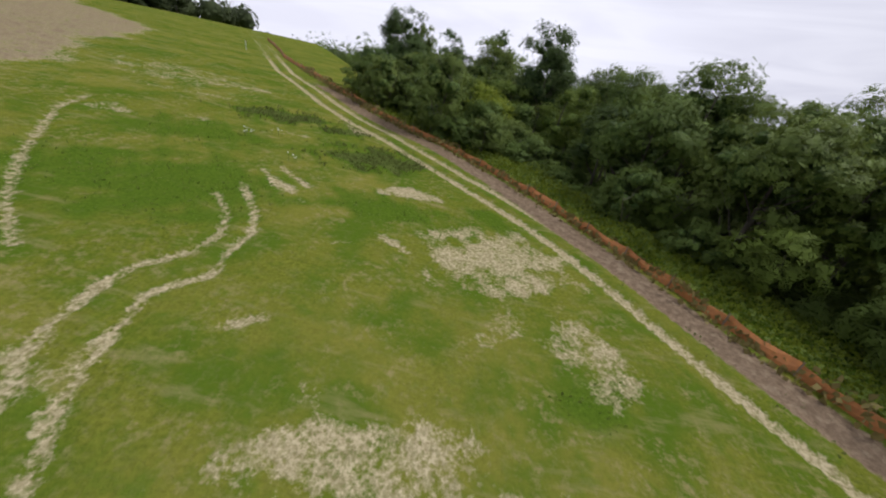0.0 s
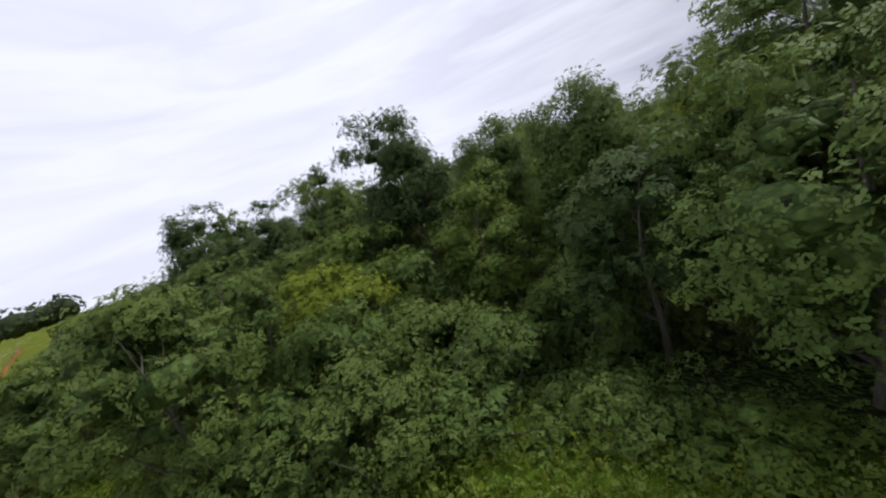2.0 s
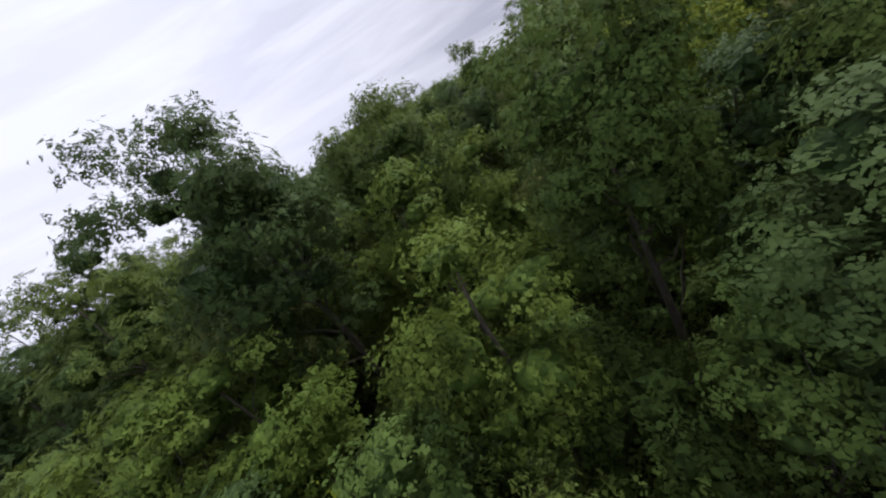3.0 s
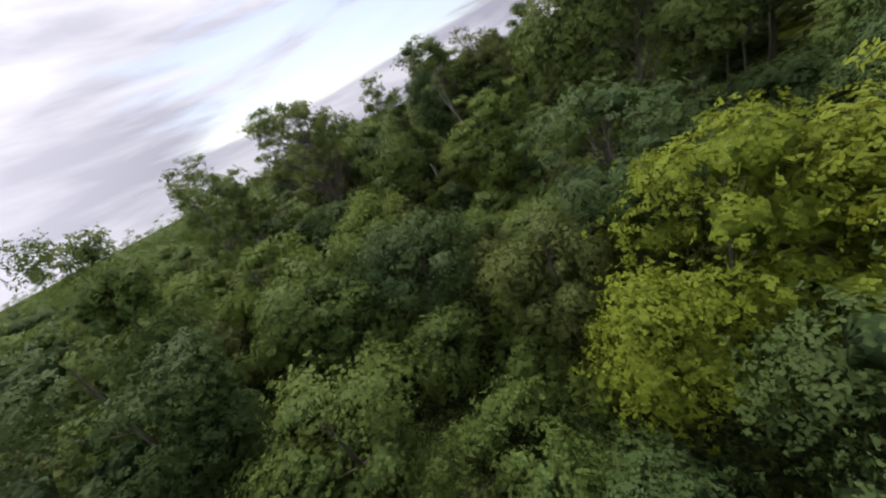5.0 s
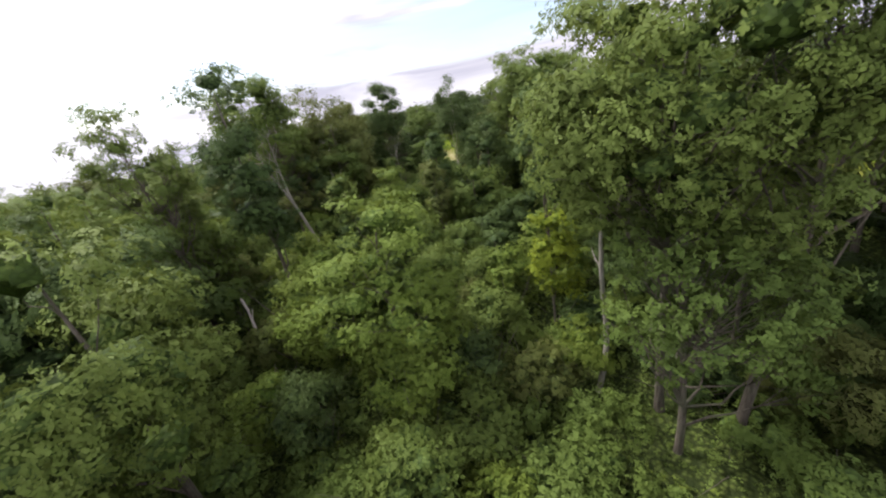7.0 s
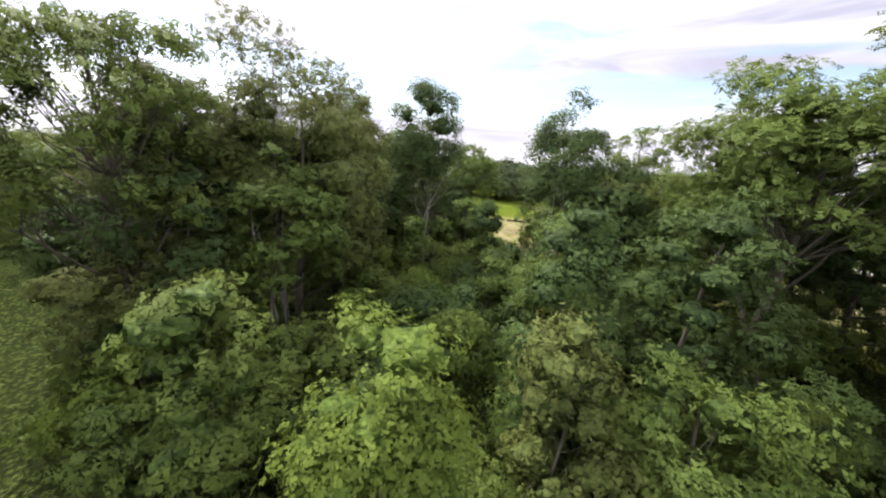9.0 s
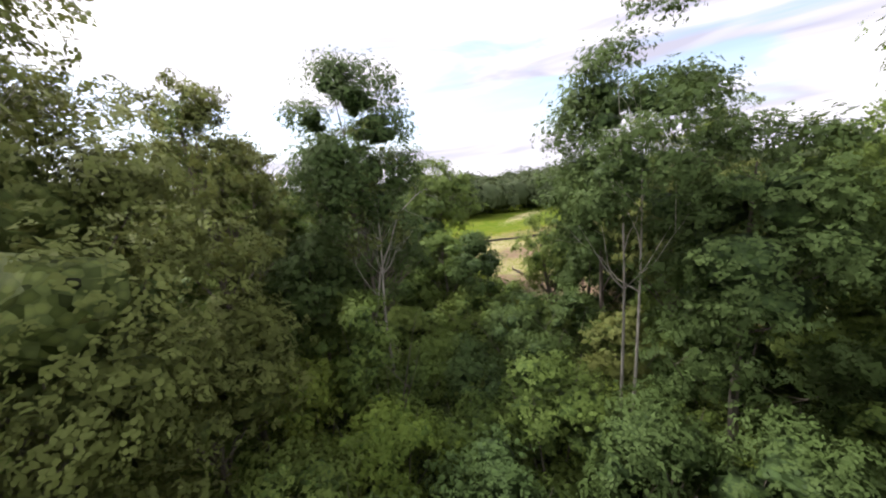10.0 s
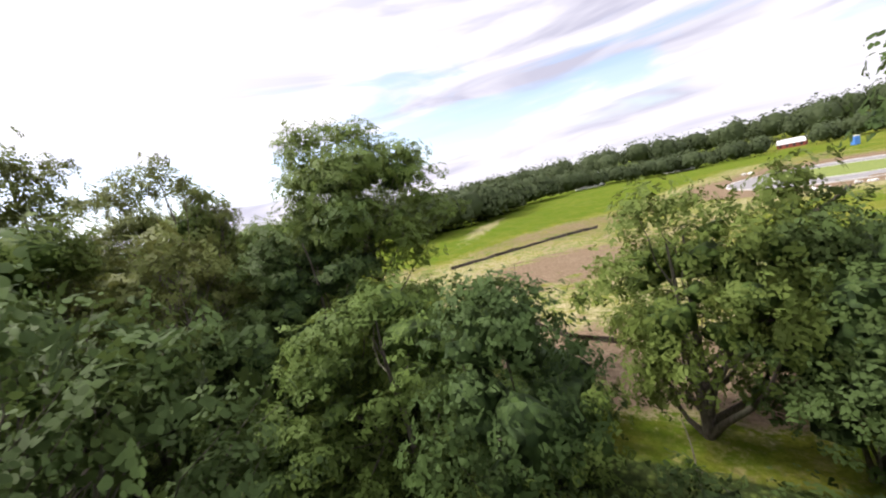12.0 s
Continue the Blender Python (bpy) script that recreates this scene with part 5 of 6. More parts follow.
plant_rows([
    ("thicket", 58.6, 14.2, 2.2, 2.6, "mid", 1), ("thicket", 60.1, 35.5, 1.9, 4.1, "mid", 0), ("thicket", 60.8, 10.3, 1.8, 4.3, "dark", 1), ("shrub", 61.4, 32.4, 1.4, 2, "dark", 0),
    ("thicket", 62.6, 25.3, 1.5, 3.6, "dark", 1), ("shrub", 64.1, 6.8, 1.5, 1.9, "light", 1), ("thicket", 64.9, 22.4, 1.4, 2.8, "dark", 0), ("thicket", 67, 23.6, 2.3, 3.1, "dark", 0),
    ("thicket", 70.4, 18.2, 1.5, 3.7, "mid", 0), ("thicket", 71.2, 1.8, 1.9, 3.9, "dark", 1), ("thicket", 72, 16, 2.2, 4.1, "mid", 1), ("thicket", 72.3, 22.2, 1.9, 4.1, "dark", 1),
    ("shrub", 74.4, 19, 1.8, 2, "mid", 1), ("shrub", 76.8, 17.3, 2, 2.9, "mid", 0), ("shrub", 80.1, 11.5, 1.6, 2.3, "light", 1), ("shrub", 80.3, 6.9, 2, 2.9, "mid", 1),
], "undergrowth bushes")
plant_rows([
    ("shrub", 80.4, 13.7, 1.5, 2, "mid", 1), ("shrub", 81.8, -2.1, 1.6, 3.7, "dark", 0), ("shrub", 83, 11.9, 1.5, 2.7, "mid", 0), ("thicket", 84.4, -0.1, 1.6, 4.2, "light", 0),
    ("thicket", 84.9, 6.2, 2.3, 3.1, "light", 0), ("thicket", 33.4, 35.2, 2.1, 4.1, "mid", 1), ("thicket", 67, 21.3, 2.2, 4.3, "mid", 1), ("thicket", 9.5, 33.5, 2.1, 3.4, "mid", 1),
    ("thicket", 0.6, 32, 2.1, 7, "mid", 0), ("thicket", 50.2, 23.2, 2.1, 2.5, "mid", 0), ("thicket", 41.7, 39.1, 2.1, 3.3, "dark", 1), ("thicket", 60.6, 27.4, 1.7, 3.2, "dark", 0),
    ("thicket", 56.5, 24.7, 1.6, 3.2, "dark", 1), ("thicket", 16.1, 39.1, 2.1, 3, "dark", 1), ("thicket", 48.6, 35.7, 1.7, 2.8, "dark", 0), ("thicket", 5.9, 35.7, 1.9, 4.8, "dark", 1),
], "undergrowth bushes")
plant_rows([
    ("thicket", 62.9, 21, 2.2, 3.9, "dark", 1), ("thicket", 16.3, 50.2, 1.9, 3.4, "mid", 1), ("thicket", 43.5, 34.4, 2.1, 2.4, "mid", 1), ("thicket", 37.8, 34.5, 2.1, 2, "mid", 1),
    ("thicket", 19.3, 40.4, 2.1, 4.2, "olive", 0), ("thicket", 12.5, 29.1, 2, 4.2, "olive", 1), ("thicket", 68.8, 25.6, 2.1, 4.3, "light", 0), ("thicket", -5.9, 35.7, 2.4, 7.9, "mid", 1),
    ("thicket", 65.9, 25.9, 1.7, 3.9, "mid", 1), ("thicket", 52.9, 14.5, 2.3, 3.7, "dark", 1), ("thicket", 6.5, 45.4, 2.2, 3, "olive", 0), ("thicket", 65.1, 19.5, 2, 2.9, "dark", 0),
    ("thicket", 55.4, 31.2, 2.1, 3.1, "mid", 0), ("thicket", 68.4, 3.3, 1.7, 3.9, "olive", 1), ("thicket", 49.6, 28, 1.8, 2.7, "dark", 0), ("thicket", 21.1, 39.2, 2.2, 3.8, "dark", 0),
], "undergrowth bushes")
plant_rows([
    ("thicket", 54.2, 29.4, 2.2, 3.6, "light", 1), ("thicket", 33.5, 30.3, 2, 2.2, "olive", 1), ("thicket", 9.2, 40.3, 2.2, 4.1, "mid", 1), ("thicket", 60.3, 20.1, 2.3, 3.3, "mid", 1),
    ("thicket", 75.7, 13.6, 1.7, 4.2, "light", 0), ("thicket", 17.5, 34, 1.7, 3.4, "mid", 1), ("thicket", 35.6, 35.1, 1.8, 3.3, "olive", 1), ("thicket", 66.8, 14.2, 1.9, 3.1, "dark", 0),
    ("thicket", 17.9, 30.3, 2.2, 2.9, "dark", 0),
], "undergrowth bushes")
thicket_mass([
    ("thicket", 13.4, 15, 2, 5.6, "light", 0), ("thicket", 16, 11.6, 2, 5.8, "mid", 1), ("thicket", 85.6, -3.9, 2.7, 5, "mid", 1), ("thicket", 52.4, -2, 2.6, 5.6, "mid", 0),
    ("thicket", 61.2, 3.8, 2.2, 4.6, "dark", 0), ("thicket", 51, -4.4, 2.6, 5, "mid", 1), ("thicket", 55.4, -5.2, 2.7, 5.2, "dark", 0), ("thicket", 60, -5.6, 2.7, 4.8, "mid", 1),
    ("thicket", 64.4, -5.4, 2.6, 4.8, "dark", 0), ("thicket", 59.6, -1.6, 2.6, 5.8, "dark", 1), ("thicket", 63.4, 0.6, 2.5, 5.4, "mid", 0), ("thicket", 56.4, 0.8, 2.5, 5.6, "mid", 1),
    ("thicket", -5.1, 38.1, 2, 5.6, "mid", 1), ("shrub", -3.1, 40.2, 1.5, 4.1, "mid", 0), ("thicket", 42.3, 20.8, 1.5, 2.7, "dark", 1), ("thicket", 77.1, 21, 1.8, 4.8, "light", 1),
    ("thicket", -5.7, 42.6, 2.3, 5.7, "light", 1), ("thicket", -3.3, 44.6, 2, 4.2, "light", 0), ("thicket", -0.3, 46.8, 1.9, 4, "light", 1), ("thicket", 2.3, 45.9, 1.5, 3.4, "light", 1),
    ("thicket", 5.4, 48, 2.2, 4.5, "dark", 1), ("thicket", 9.9, 50.2, 1.5, 3.5, "mid", 0), ("thicket", 13.7, 54.1, 2.2, 4, "light", 0), ("shrub", 14.6, 20.9, 1.6, 3.7, "olive", 0),
    ("shrub", 15.7, 14.7, 2, 3.7, "mid", 1), ("thicket", 15.7, 23.1, 1.5, 5.5, "mid", 0), ("shrub", 16.8, 20.9, 1.5, 4, "light", 1), ("thicket", 18.5, 55.5, 1.7, 3.7, "light", 0),
    ("thicket", 18.5, 53.2, 1.6, 3.5, "dark", 1), ("shrub", 18.8, 26.1, 2, 2.1, "mid", 0), ("thicket", 22.4, 25.2, 1.8, 3.7, "mid", 0), ("thicket", 22.6, 54.7, 2.3, 3.7, "dark", 1),
    ("shrub", 23.3, 28.2, 2.1, 1.8, "light", 1), ("thicket", 25.9, 53.8, 2.2, 3.8, "mid", 0), ("thicket", 27.4, 24.9, 1.7, 2.4, "dark", 0), ("thicket", 27.6, 20.3, 1.9, 4.1, "dark", 1),
    ("shrub", 29.6, 54.6, 1.7, 1.7, "light", 1), ("shrub", 29.9, 23.1, 2, 1.2, "dark", 0), ("shrub", 30.1, 27.3, 1.7, 2.2, "light", 0), ("thicket", 32.1, 24.4, 1.5, 3.3, "dark", 1),
    ("thicket", 33, 52.7, 1.6, 2.1, "mid", 0), ("shrub", 33.5, 20.7, 2.1, 1.4, "dark", 1), ("thicket", 33.8, 55.5, 1.6, 3.8, "light", 0), ("shrub", 35.2, 18, 2.1, 1.6, "dark", 0),
    ("shrub", 37.1, 55.3, 2.2, 1.2, "mid", 0), ("shrub", 38.1, 51.6, 1.7, 1.1, "light", 0), ("thicket", 40.2, 19.6, 1.9, 3.7, "dark", 0), ("shrub", 40.6, 52.6, 1.6, 1.7, "olive", 0),
    ("thicket", 43, 49.3, 1.8, 2.7, "mid", 1), ("thicket", 44.2, 17.7, 2.1, 2.5, "dark", 0), ("shrub", 44.2, 11, 2.2, 1.9, "dark", 1), ("thicket", 46, 50.2, 2.2, 2.9, "mid", 1),
    ("shrub", 46.6, 15.4, 1.7, 1.6, "mid", 1), ("thicket", 46.8, 6.9, 1.5, 3.6, "mid", 1), ("thicket", 48.2, 11.6, 2, 2.7, "mid", 0), ("shrub", 49.6, 5.5, 2.1, 2.3, "light", 0),
    ("shrub", 49.9, 49, 2, 1.7, "mid", 0), ("thicket", 50.8, 3.2, 1.8, 3.7, "mid", 0), ("thicket", 51.7, 10.3, 1.9, 3.6, "light", 1), ("shrub", 51.8, 44.8, 1.8, 1.9, "mid", 0),
    ("shrub", 54.9, 4.4, 1.6, 2.1, "light", 0), ("thicket", 54.9, 8.6, 1.8, 4.1, "dark", 1), ("thicket", 56.3, 44.7, 1.6, 4.1, "olive", 0), ("shrub", 57.7, -0.7, 2.2, 3.7, "light", 1),
    ("thicket", 57.9, 2.2, 1.8, 4.5, "mid", 1), ("shrub", 59.1, 42.4, 2, 1.3, "light", 0), ("shrub", 60.1, 39.9, 1.4, 2.3, "mid", 0), ("thicket", 61.7, -1.1, 1.6, 3.9, "light", 1),
    ("thicket", 62, 38, 1.8, 4.3, "light", 0), ("thicket", 65.5, 33.6, 1.9, 3.5, "olive", 1), ("thicket", 66.6, 36.1, 2.1, 4.1, "olive", 0), ("shrub", 67.4, 31.4, 1.6, 2, "mid", 0),
    ("thicket", 69.8, 30.9, 1.5, 3.7, "mid", 0), ("thicket", 73.1, 26.4, 1.5, 3.9, "dark", 1), ("shrub", 74.5, 24.7, 1.7, 2.3, "light", 0), ("thicket", 77.1, 25.2, 1.9, 3.3, "mid", 1),
    ("thicket", 81.2, 20, 1.4, 3, "mid", 1), ("shrub", 83.4, 20, 1.9, 1.4, "mid", 1), ("shrub", 86.3, 9.4, 2, 2, "mid", 1), ("shrub", 86.5, -5.5, 2, 3.2, "mid", 1),
    ("shrub", 87.1, -1, 1.7, 2.5, "mid", 0), ("thicket", 88.1, 1.8, 1.6, 3.8, "mid", 0), ("thicket", 88.7, 5.6, 1.4, 3.8, "mid", 1), ("thicket", 25, 19.8, 1.9, 4.3, "light", 1),
    ("thicket", 25.6, 13, 1.7, 4.8, "dark", 0), ("thicket", 25.6, 5.2, 1.6, 5.7, "dark", 0), ("thicket", 25.9, 9.8, 1.9, 5.2, "mid", 1), ("shrub", 28, 12.6, 1.8, 2.3, "dark", 1),
    ("thicket", 28.2, 6, 1.8, 5, "dark", 1), ("shrub", 30.3, 10, 1.7, 2.8, "dark", 0), ("thicket", 31.1, 13.8, 2.1, 3.7, "dark", 1), ("shrub", 32.5, 10.8, 1.7, 2.3, "dark", 1),
    ("shrub", 33.9, 15.1, 2, 1.7, "dark", 1), ("shrub", 35, 10.4, 1.5, 2.3, "dark", 1), ("shrub", 35.8, 7, 1.6, 2, "dark", 0), ("thicket", 37.9, 9.5, 1.8, 2.6, "dark", 1),
    ("shrub", 38.5, 6.5, 2.3, 2.2, "dark", 0), ("thicket", 41.2, 7.8, 2.2, 2, "dark", 1), ("thicket", 41.2, 1.8, 1.5, 3.7, "mid", 1), ("shrub", 44.6, -0.6, 1.4, 2.8, "light", 0),
    ("thicket", 44.6, 7.9, 2, 3.8, "dark", 1), ("thicket", 45.4, 1.8, 2.2, 3.7, "mid", 0), ("thicket", 49.1, -0.9, 2.1, 5, "mid", 0), ("shrub", 55.6, -3.1, 1.9, 2.9, "light", 0),
    ("thicket", 32.7, 6.2, 2.3, 4.2, "dark", 1), ("thicket", 38, 2.7, 1.4, 4, "light", 0), ("thicket", 39.9, -1, 1.6, 4.3, "mid", 1), ("thicket", 94.7, 24, 1.9, 3, "light", 1),
    ("thicket", 46.7, 60.9, 1.8, 2.8, "mid", 1), ("thicket", 40, 59.8, 1.9, 3.3, "olive", 1), ("thicket", 22.9, 13.5, 2.3, 4.1, "mid", 0), ("thicket", -11.6, 51.6, 2.2, 6.5, "mid", 1),
    ("thicket", 64.4, 44.2, 2.3, 3.5, "dark", 0), ("thicket", 84.6, 22.7, 1.8, 3.2, "olive", 1), ("thicket", 98.8, 11.3, 1.9, 2.3, "mid", 0), ("thicket", -8.3, 43.9, 2.3, 6.8, "mid", 1),
    ("thicket", 28.2, 66.3, 1.8, 3, "dark", 0), ("thicket", 90.7, -6.3, 2.2, 4.3, "mid", 1), ("thicket", 66, 46.3, 1.7, 3.9, "olive", 0), ("thicket", 18.1, 9, 2, 5.5, "mid", 0),
    ("thicket", 92.8, 15.9, 2, 3.7, "olive", 0), ("thicket", 51.5, 59.3, 2.1, 3.9, "mid", 0), ("thicket", 67, 48.4, 1.9, 3.4, "mid", 0), ("thicket", 88, 21.1, 1.9, 2.8, "dark", 1),
    ("thicket", -9.5, 45.7, 2.4, 6.3, "olive", 1), ("thicket", 19.7, 58.2, 2, 3, "mid", 0), ("thicket", -1.1, 56, 1.9, 3.4, "mid", 1), ("thicket", 21.8, 9.6, 1.9, 5.8, "mid", 1),
    ("thicket", -4.4, 49.8, 1.8, 3.9, "dark", 0), ("thicket", 69.1, 37.5, 2.2, 3.7, "dark", 0), ("thicket", 59, 45.2, 1.8, 3.9, "light", 0), ("thicket", 40.4, 50.3, 1.6, 2.7, "olive", 1),
    ("thicket", 100.3, 0.1, 2.2, 2.9, "olive", 1), ("thicket", 67, 42.4, 2.1, 2.9, "mid", 0), ("thicket", 88.5, -4.4, 1.7, 3.8, "light", 0), ("thicket", 3.7, 62.7, 2.2, 3.6, "dark", 1),
    ("thicket", 8.5, 52.7, 1.9, 4.2, "olive", 1), ("thicket", 7.9, 62.3, 2, 3.9, "dark", 0), ("thicket", 42.2, 58.3, 2.2, 2.7, "olive", 1), ("thicket", 93, 13.2, 1.9, 3.3, "dark", 1),
    ("thicket", 85.2, 34.1, 1.9, 3.4, "mid", 0), ("thicket", 36.6, 61.4, 1.6, 3.5, "olive", 0), ("thicket", 82, 27.3, 1.9, 3.7, "mid", 0), ("thicket", -7.6, 37.6, 1.9, 7.5, "mid", 0),
    ("thicket", 77.4, 33.8, 1.7, 3.3, "dark", 0), ("thicket", 92.7, 7.2, 1.9, 2.6, "dark", 1), ("thicket", 61.1, 43.1, 1.7, 3.6, "mid", 0), ("thicket", 84.3, 26, 1.6, 4.5, "olive", 0),
    ("thicket", 45.2, 47.9, 2, 3.2, "mid", 0), ("thicket", 15.7, 53.1, 2.2, 3.4, "mid", 1), ("thicket", -11.6, 42.5, 2.3, 9.2, "dark", 0), ("thicket", 14, 67.6, 2, 3.1, "mid", 0),
    ("thicket", 64.2, 52.1, 1.8, 3, "mid", 0), ("thicket", -8.2, 53.4, 2.1, 4.7, "dark", 1), ("thicket", 52.5, 56, 1.7, 2.9, "dark", 1), ("thicket", 83.7, 17.6, 2.1, 2.7, "mid", 1),
    ("thicket", 1.1, 61.6, 2, 2.9, "mid", 1), ("thicket", 16.4, 59.7, 1.8, 3.7, "mid", 0), ("thicket", 65.7, 40, 1.7, 4.1, "olive", 0), ("thicket", 34.8, 24.5, 1.9, 3.6, "olive", 1),
    ("thicket", 11.8, 55.2, 2, 3.4, "dark", 1), ("thicket", 92.8, 18.2, 1.7, 2.9, "mid", 1), ("thicket", 49.3, 60.6, 1.9, 3.3, "mid", 1), ("thicket", -7, 55.8, 1.8, 4.4, "mid", 1),
    ("thicket", 82.2, 24.8, 2.2, 4.2, "olive", 0), ("thicket", 62.2, 53.5, 2, 2.4, "dark", 1), ("thicket", 31.7, 55.3, 2.1, 2.9, "olive", 0), ("thicket", 47.6, 53.8, 1.9, 2.8, "mid", 0),
    ("thicket", 71.8, 37.7, 2.1, 3.1, "dark", 1), ("thicket", 9.4, 55.9, 2.1, 3.9, "mid", 1), ("thicket", -10.1, 41, 2.2, 7.3, "light", 0), ("thicket", 86.7, 16.9, 2, 3.1, "olive", 0),
    ("thicket", 86.6, 24.2, 1.9, 3.1, "light", 1), ("thicket", 55.8, 51.8, 1.7, 3.5, "light", 0), ("thicket", 15, 58.1, 1.9, 3.3, "dark", 0), ("thicket", 6.6, 54.9, 2.1, 2.7, "dark", 1),
    ("thicket", -7.8, 40.4, 1.7, 7, "mid", 1), ("thicket", 34.8, 66.6, 2, 3.6, "mid", 1), ("thicket", 50.6, 12.6, 2.1, 4.4, "mid", 1), ("thicket", -4.8, 58.4, 2.2, 3.7, "olive", 0),
    ("thicket", 56.3, 41.6, 1.9, 2.9, "mid", 0), ("thicket", 53.9, 43.7, 2.3, 3.4, "mid", 1), ("thicket", 65.5, 50.2, 1.9, 3.2, "mid", 1), ("thicket", 6.5, 51.9, 2.1, 3.7, "dark", 1),
    ("thicket", 35.4, 22.4, 1.8, 3.1, "dark", 0), ("thicket", 5.3, 60.7, 2.2, 2.7, "light", 0),
])


def leaning_tree():
    """A tall pale trunk that leans, forks and carries a wide dark crown."""
    rng = np.random.default_rng(77)
    foot = np.array((63.15, 27.2, land_at(63.15, 27.2) - 0.3))
    fork, head = np.array((62.85, 29.0, 6.6)), np.array((62.66, 30.5, 11.6))
    shape = dict(KINDS["lofty"], r=2.9, zc=12.6, rz=2.7, leaf=0.30, clumps=74, clump=(0.5, 0.95), low=-0.8, core=0.45, leafy=0.9)
    clumps = crown_clumps(rng, shape)
    lv, lf, count, soft = crown_mesh(rng, shape, clumps)
    move = np.array((62.6 - foot[0], 29.8 - foot[1], -foot[2]))
    verts, faces = [], []
    main = bent(rng, foot, fork, 0.015, 8, 0.006)[:-1] + bent(rng, fork, head, -0.02, 7, 0.012)
    tube(verts, faces, main, [0.17 * (1 - 0.72 * i / 13) for i in range(14)], 9)
    second = bent(rng, fork, (62.7, 29.3, 11.8), 0.03, 8, 0.014)
    tube(verts, faces, second, [0.10 * (1 - 0.7 * i / 7) for i in range(8)], 7)
    for n, (p, r, d, _) in enumerate(clumps[::4]):
        a = main[9 + n % 5] if n % 3 else second[3 + n % 5]
        tip = p + move + foot
        limb = bent(rng, a, tip, -0.06, 5, 0.05)
        tube(verts, faces, limb, [0.036, 0.03, 0.022, 0.014, 0.006], 5)
    root = new("tree")
    root.location = foot
    trunk, crown = bpy.data.meshes.new("trunk"), bpy.data.meshes.new("crown")
    fill(trunk, np.concatenate(verts) - foot, np.concatenate(faces))
    trunk.polygons.foreach_set("use_smooth", np.ones(len(trunk.polygons), bool))
    fill(crown, lv + move, lf)
    crown.polygons.foreach_set("use_smooth", np.ones(len(lf), bool))
    crown.normals_split_custom_set_from_vertices(soft.tolist())
    trunk.materials.append(PALE_BARK)
    crown.materials.append(LEAF["mid"])
    crown.materials.append(INNER["mid"])
    crown.polygons.foreach_set("material_index", (np.arange(len(lf)) >= count).astype(np.int32))
    for name, mesh in (("trunk", trunk), ("crown", crown)):
        new(name, mesh).parent = root
    tagged(root, "tall leaning tree with a forked pale trunk and wide crown", "tree", "hollow trees")


leaning_tree()


def slim_leaning_tree():
    """A thin pale tree that leans far out of the wood, with a few long bare shoots."""
    rng = np.random.default_rng(41)
    verts, faces, tips = [], [], []
    foot, knee = np.array((76.3, 11.3, land_at(76.3, 11.3) - 0.3)), np.array((75.3, 10.1, 6.6))
    elbow, head = np.array((74.82, 9.25, 8.73)), np.array((74.55, 8.2, 9.53))
    line = bent(rng, foot, knee, 0.02, 6, 0.010)[:-1] + bent(rng, knee, elbow, 0.0, 5, 0.012)[:-1] + bent(rng, elbow, head, 0.03, 5, 0.012)
    tube(verts, faces, line, [0.055 * (1 - 0.7 * i / 13) for i in range(14)], 8)
    for k, way in ((13, (-0.12, -0.32, 0.12)), (13, (-0.38, -0.55, -0.28)), (12, (0.1, -0.2, 0.4)), (10, (-0.3, -1.0, -0.75)), (9, (0.3, 0.5, 0.6)), (6, (0.9, -0.3, 0.5))):
        limb = bent(rng, line[k], line[k] + np.array(way), -0.08, 7, 0.05)
        tube(verts, faces, limb, [0.011, 0.010, 0.009, 0.008, 0.006, 0.004, 0.002], 4)
        for _ in range(3):
            end = limb[5] + np.array(way) * rng.uniform(0.1, 0.35) + rng.normal(size=3) * 0.14
            tube(verts, faces, bent(rng, limb[4], end, 0.03, 4, 0.04), [0.006, 0.005, 0.004, 0.001], 3)
            tips += [end + rng.normal(size=3) * 0.10 for _ in range(3)]
    root = new("tree")
    root.location = foot
    trunk, crown = bpy.data.meshes.new("trunk"), bpy.data.meshes.new("crown")
    fill(trunk, np.concatenate(verts) - foot, np.concatenate(faces))
    tips = np.array(tips) - foot
    fill(crown, *leaves(rng, tips, np.tile((0.0, 0.0, 1.0), (len(tips), 1)), 0.12, 0.8))
    for name, mesh, material in (("trunk", trunk, PALE_BARK), ("crown", crown, LEAF["olive"])):
        mesh.materials.append(material)
        new(name, mesh).parent = root
    tagged(root, "slim pale tree leaning far over with bare shoots", "tree", "last leg trees")


slim_leaning_tree()


def dead_trunk(name, foot, head, thick, label, bark=PALE_BARK):
    """A bare, broken trunk that stands or leans from foot to head."""
    rng = np.random.default_rng(int(abs(foot[0] * 13)))
    verts, faces = [], []
    foot = (foot[0], foot[1], land_at(foot[0], foot[1]) - 0.4)
    pts = bent(rng, foot, head, 0.0, 8, 0.02)
    tube(verts, faces, pts, [thick * (1 - 0.45 * i / 7) for i in range(8)], 9)
    tube(verts, faces, bent(rng, pts[5], np.array(pts[5]) + (0.5, -0.3, 0.6), 0.0, 3), [thick * 0.35, thick * 0.25, thick * 0.12], 5)
    tube(verts, faces, [pts[7], np.array(pts[7]) + (0.02, 0.02, 0.12)], [thick * 0.55, thick * 0.1], 9)
    mesh = bpy.data.meshes.new(name)
    fill(mesh, np.concatenate(verts), np.concatenate(faces))
    mesh.materials.append(bark)
    tagged(new(name, mesh), label, "dead tree", "dead trunks in the hollow")


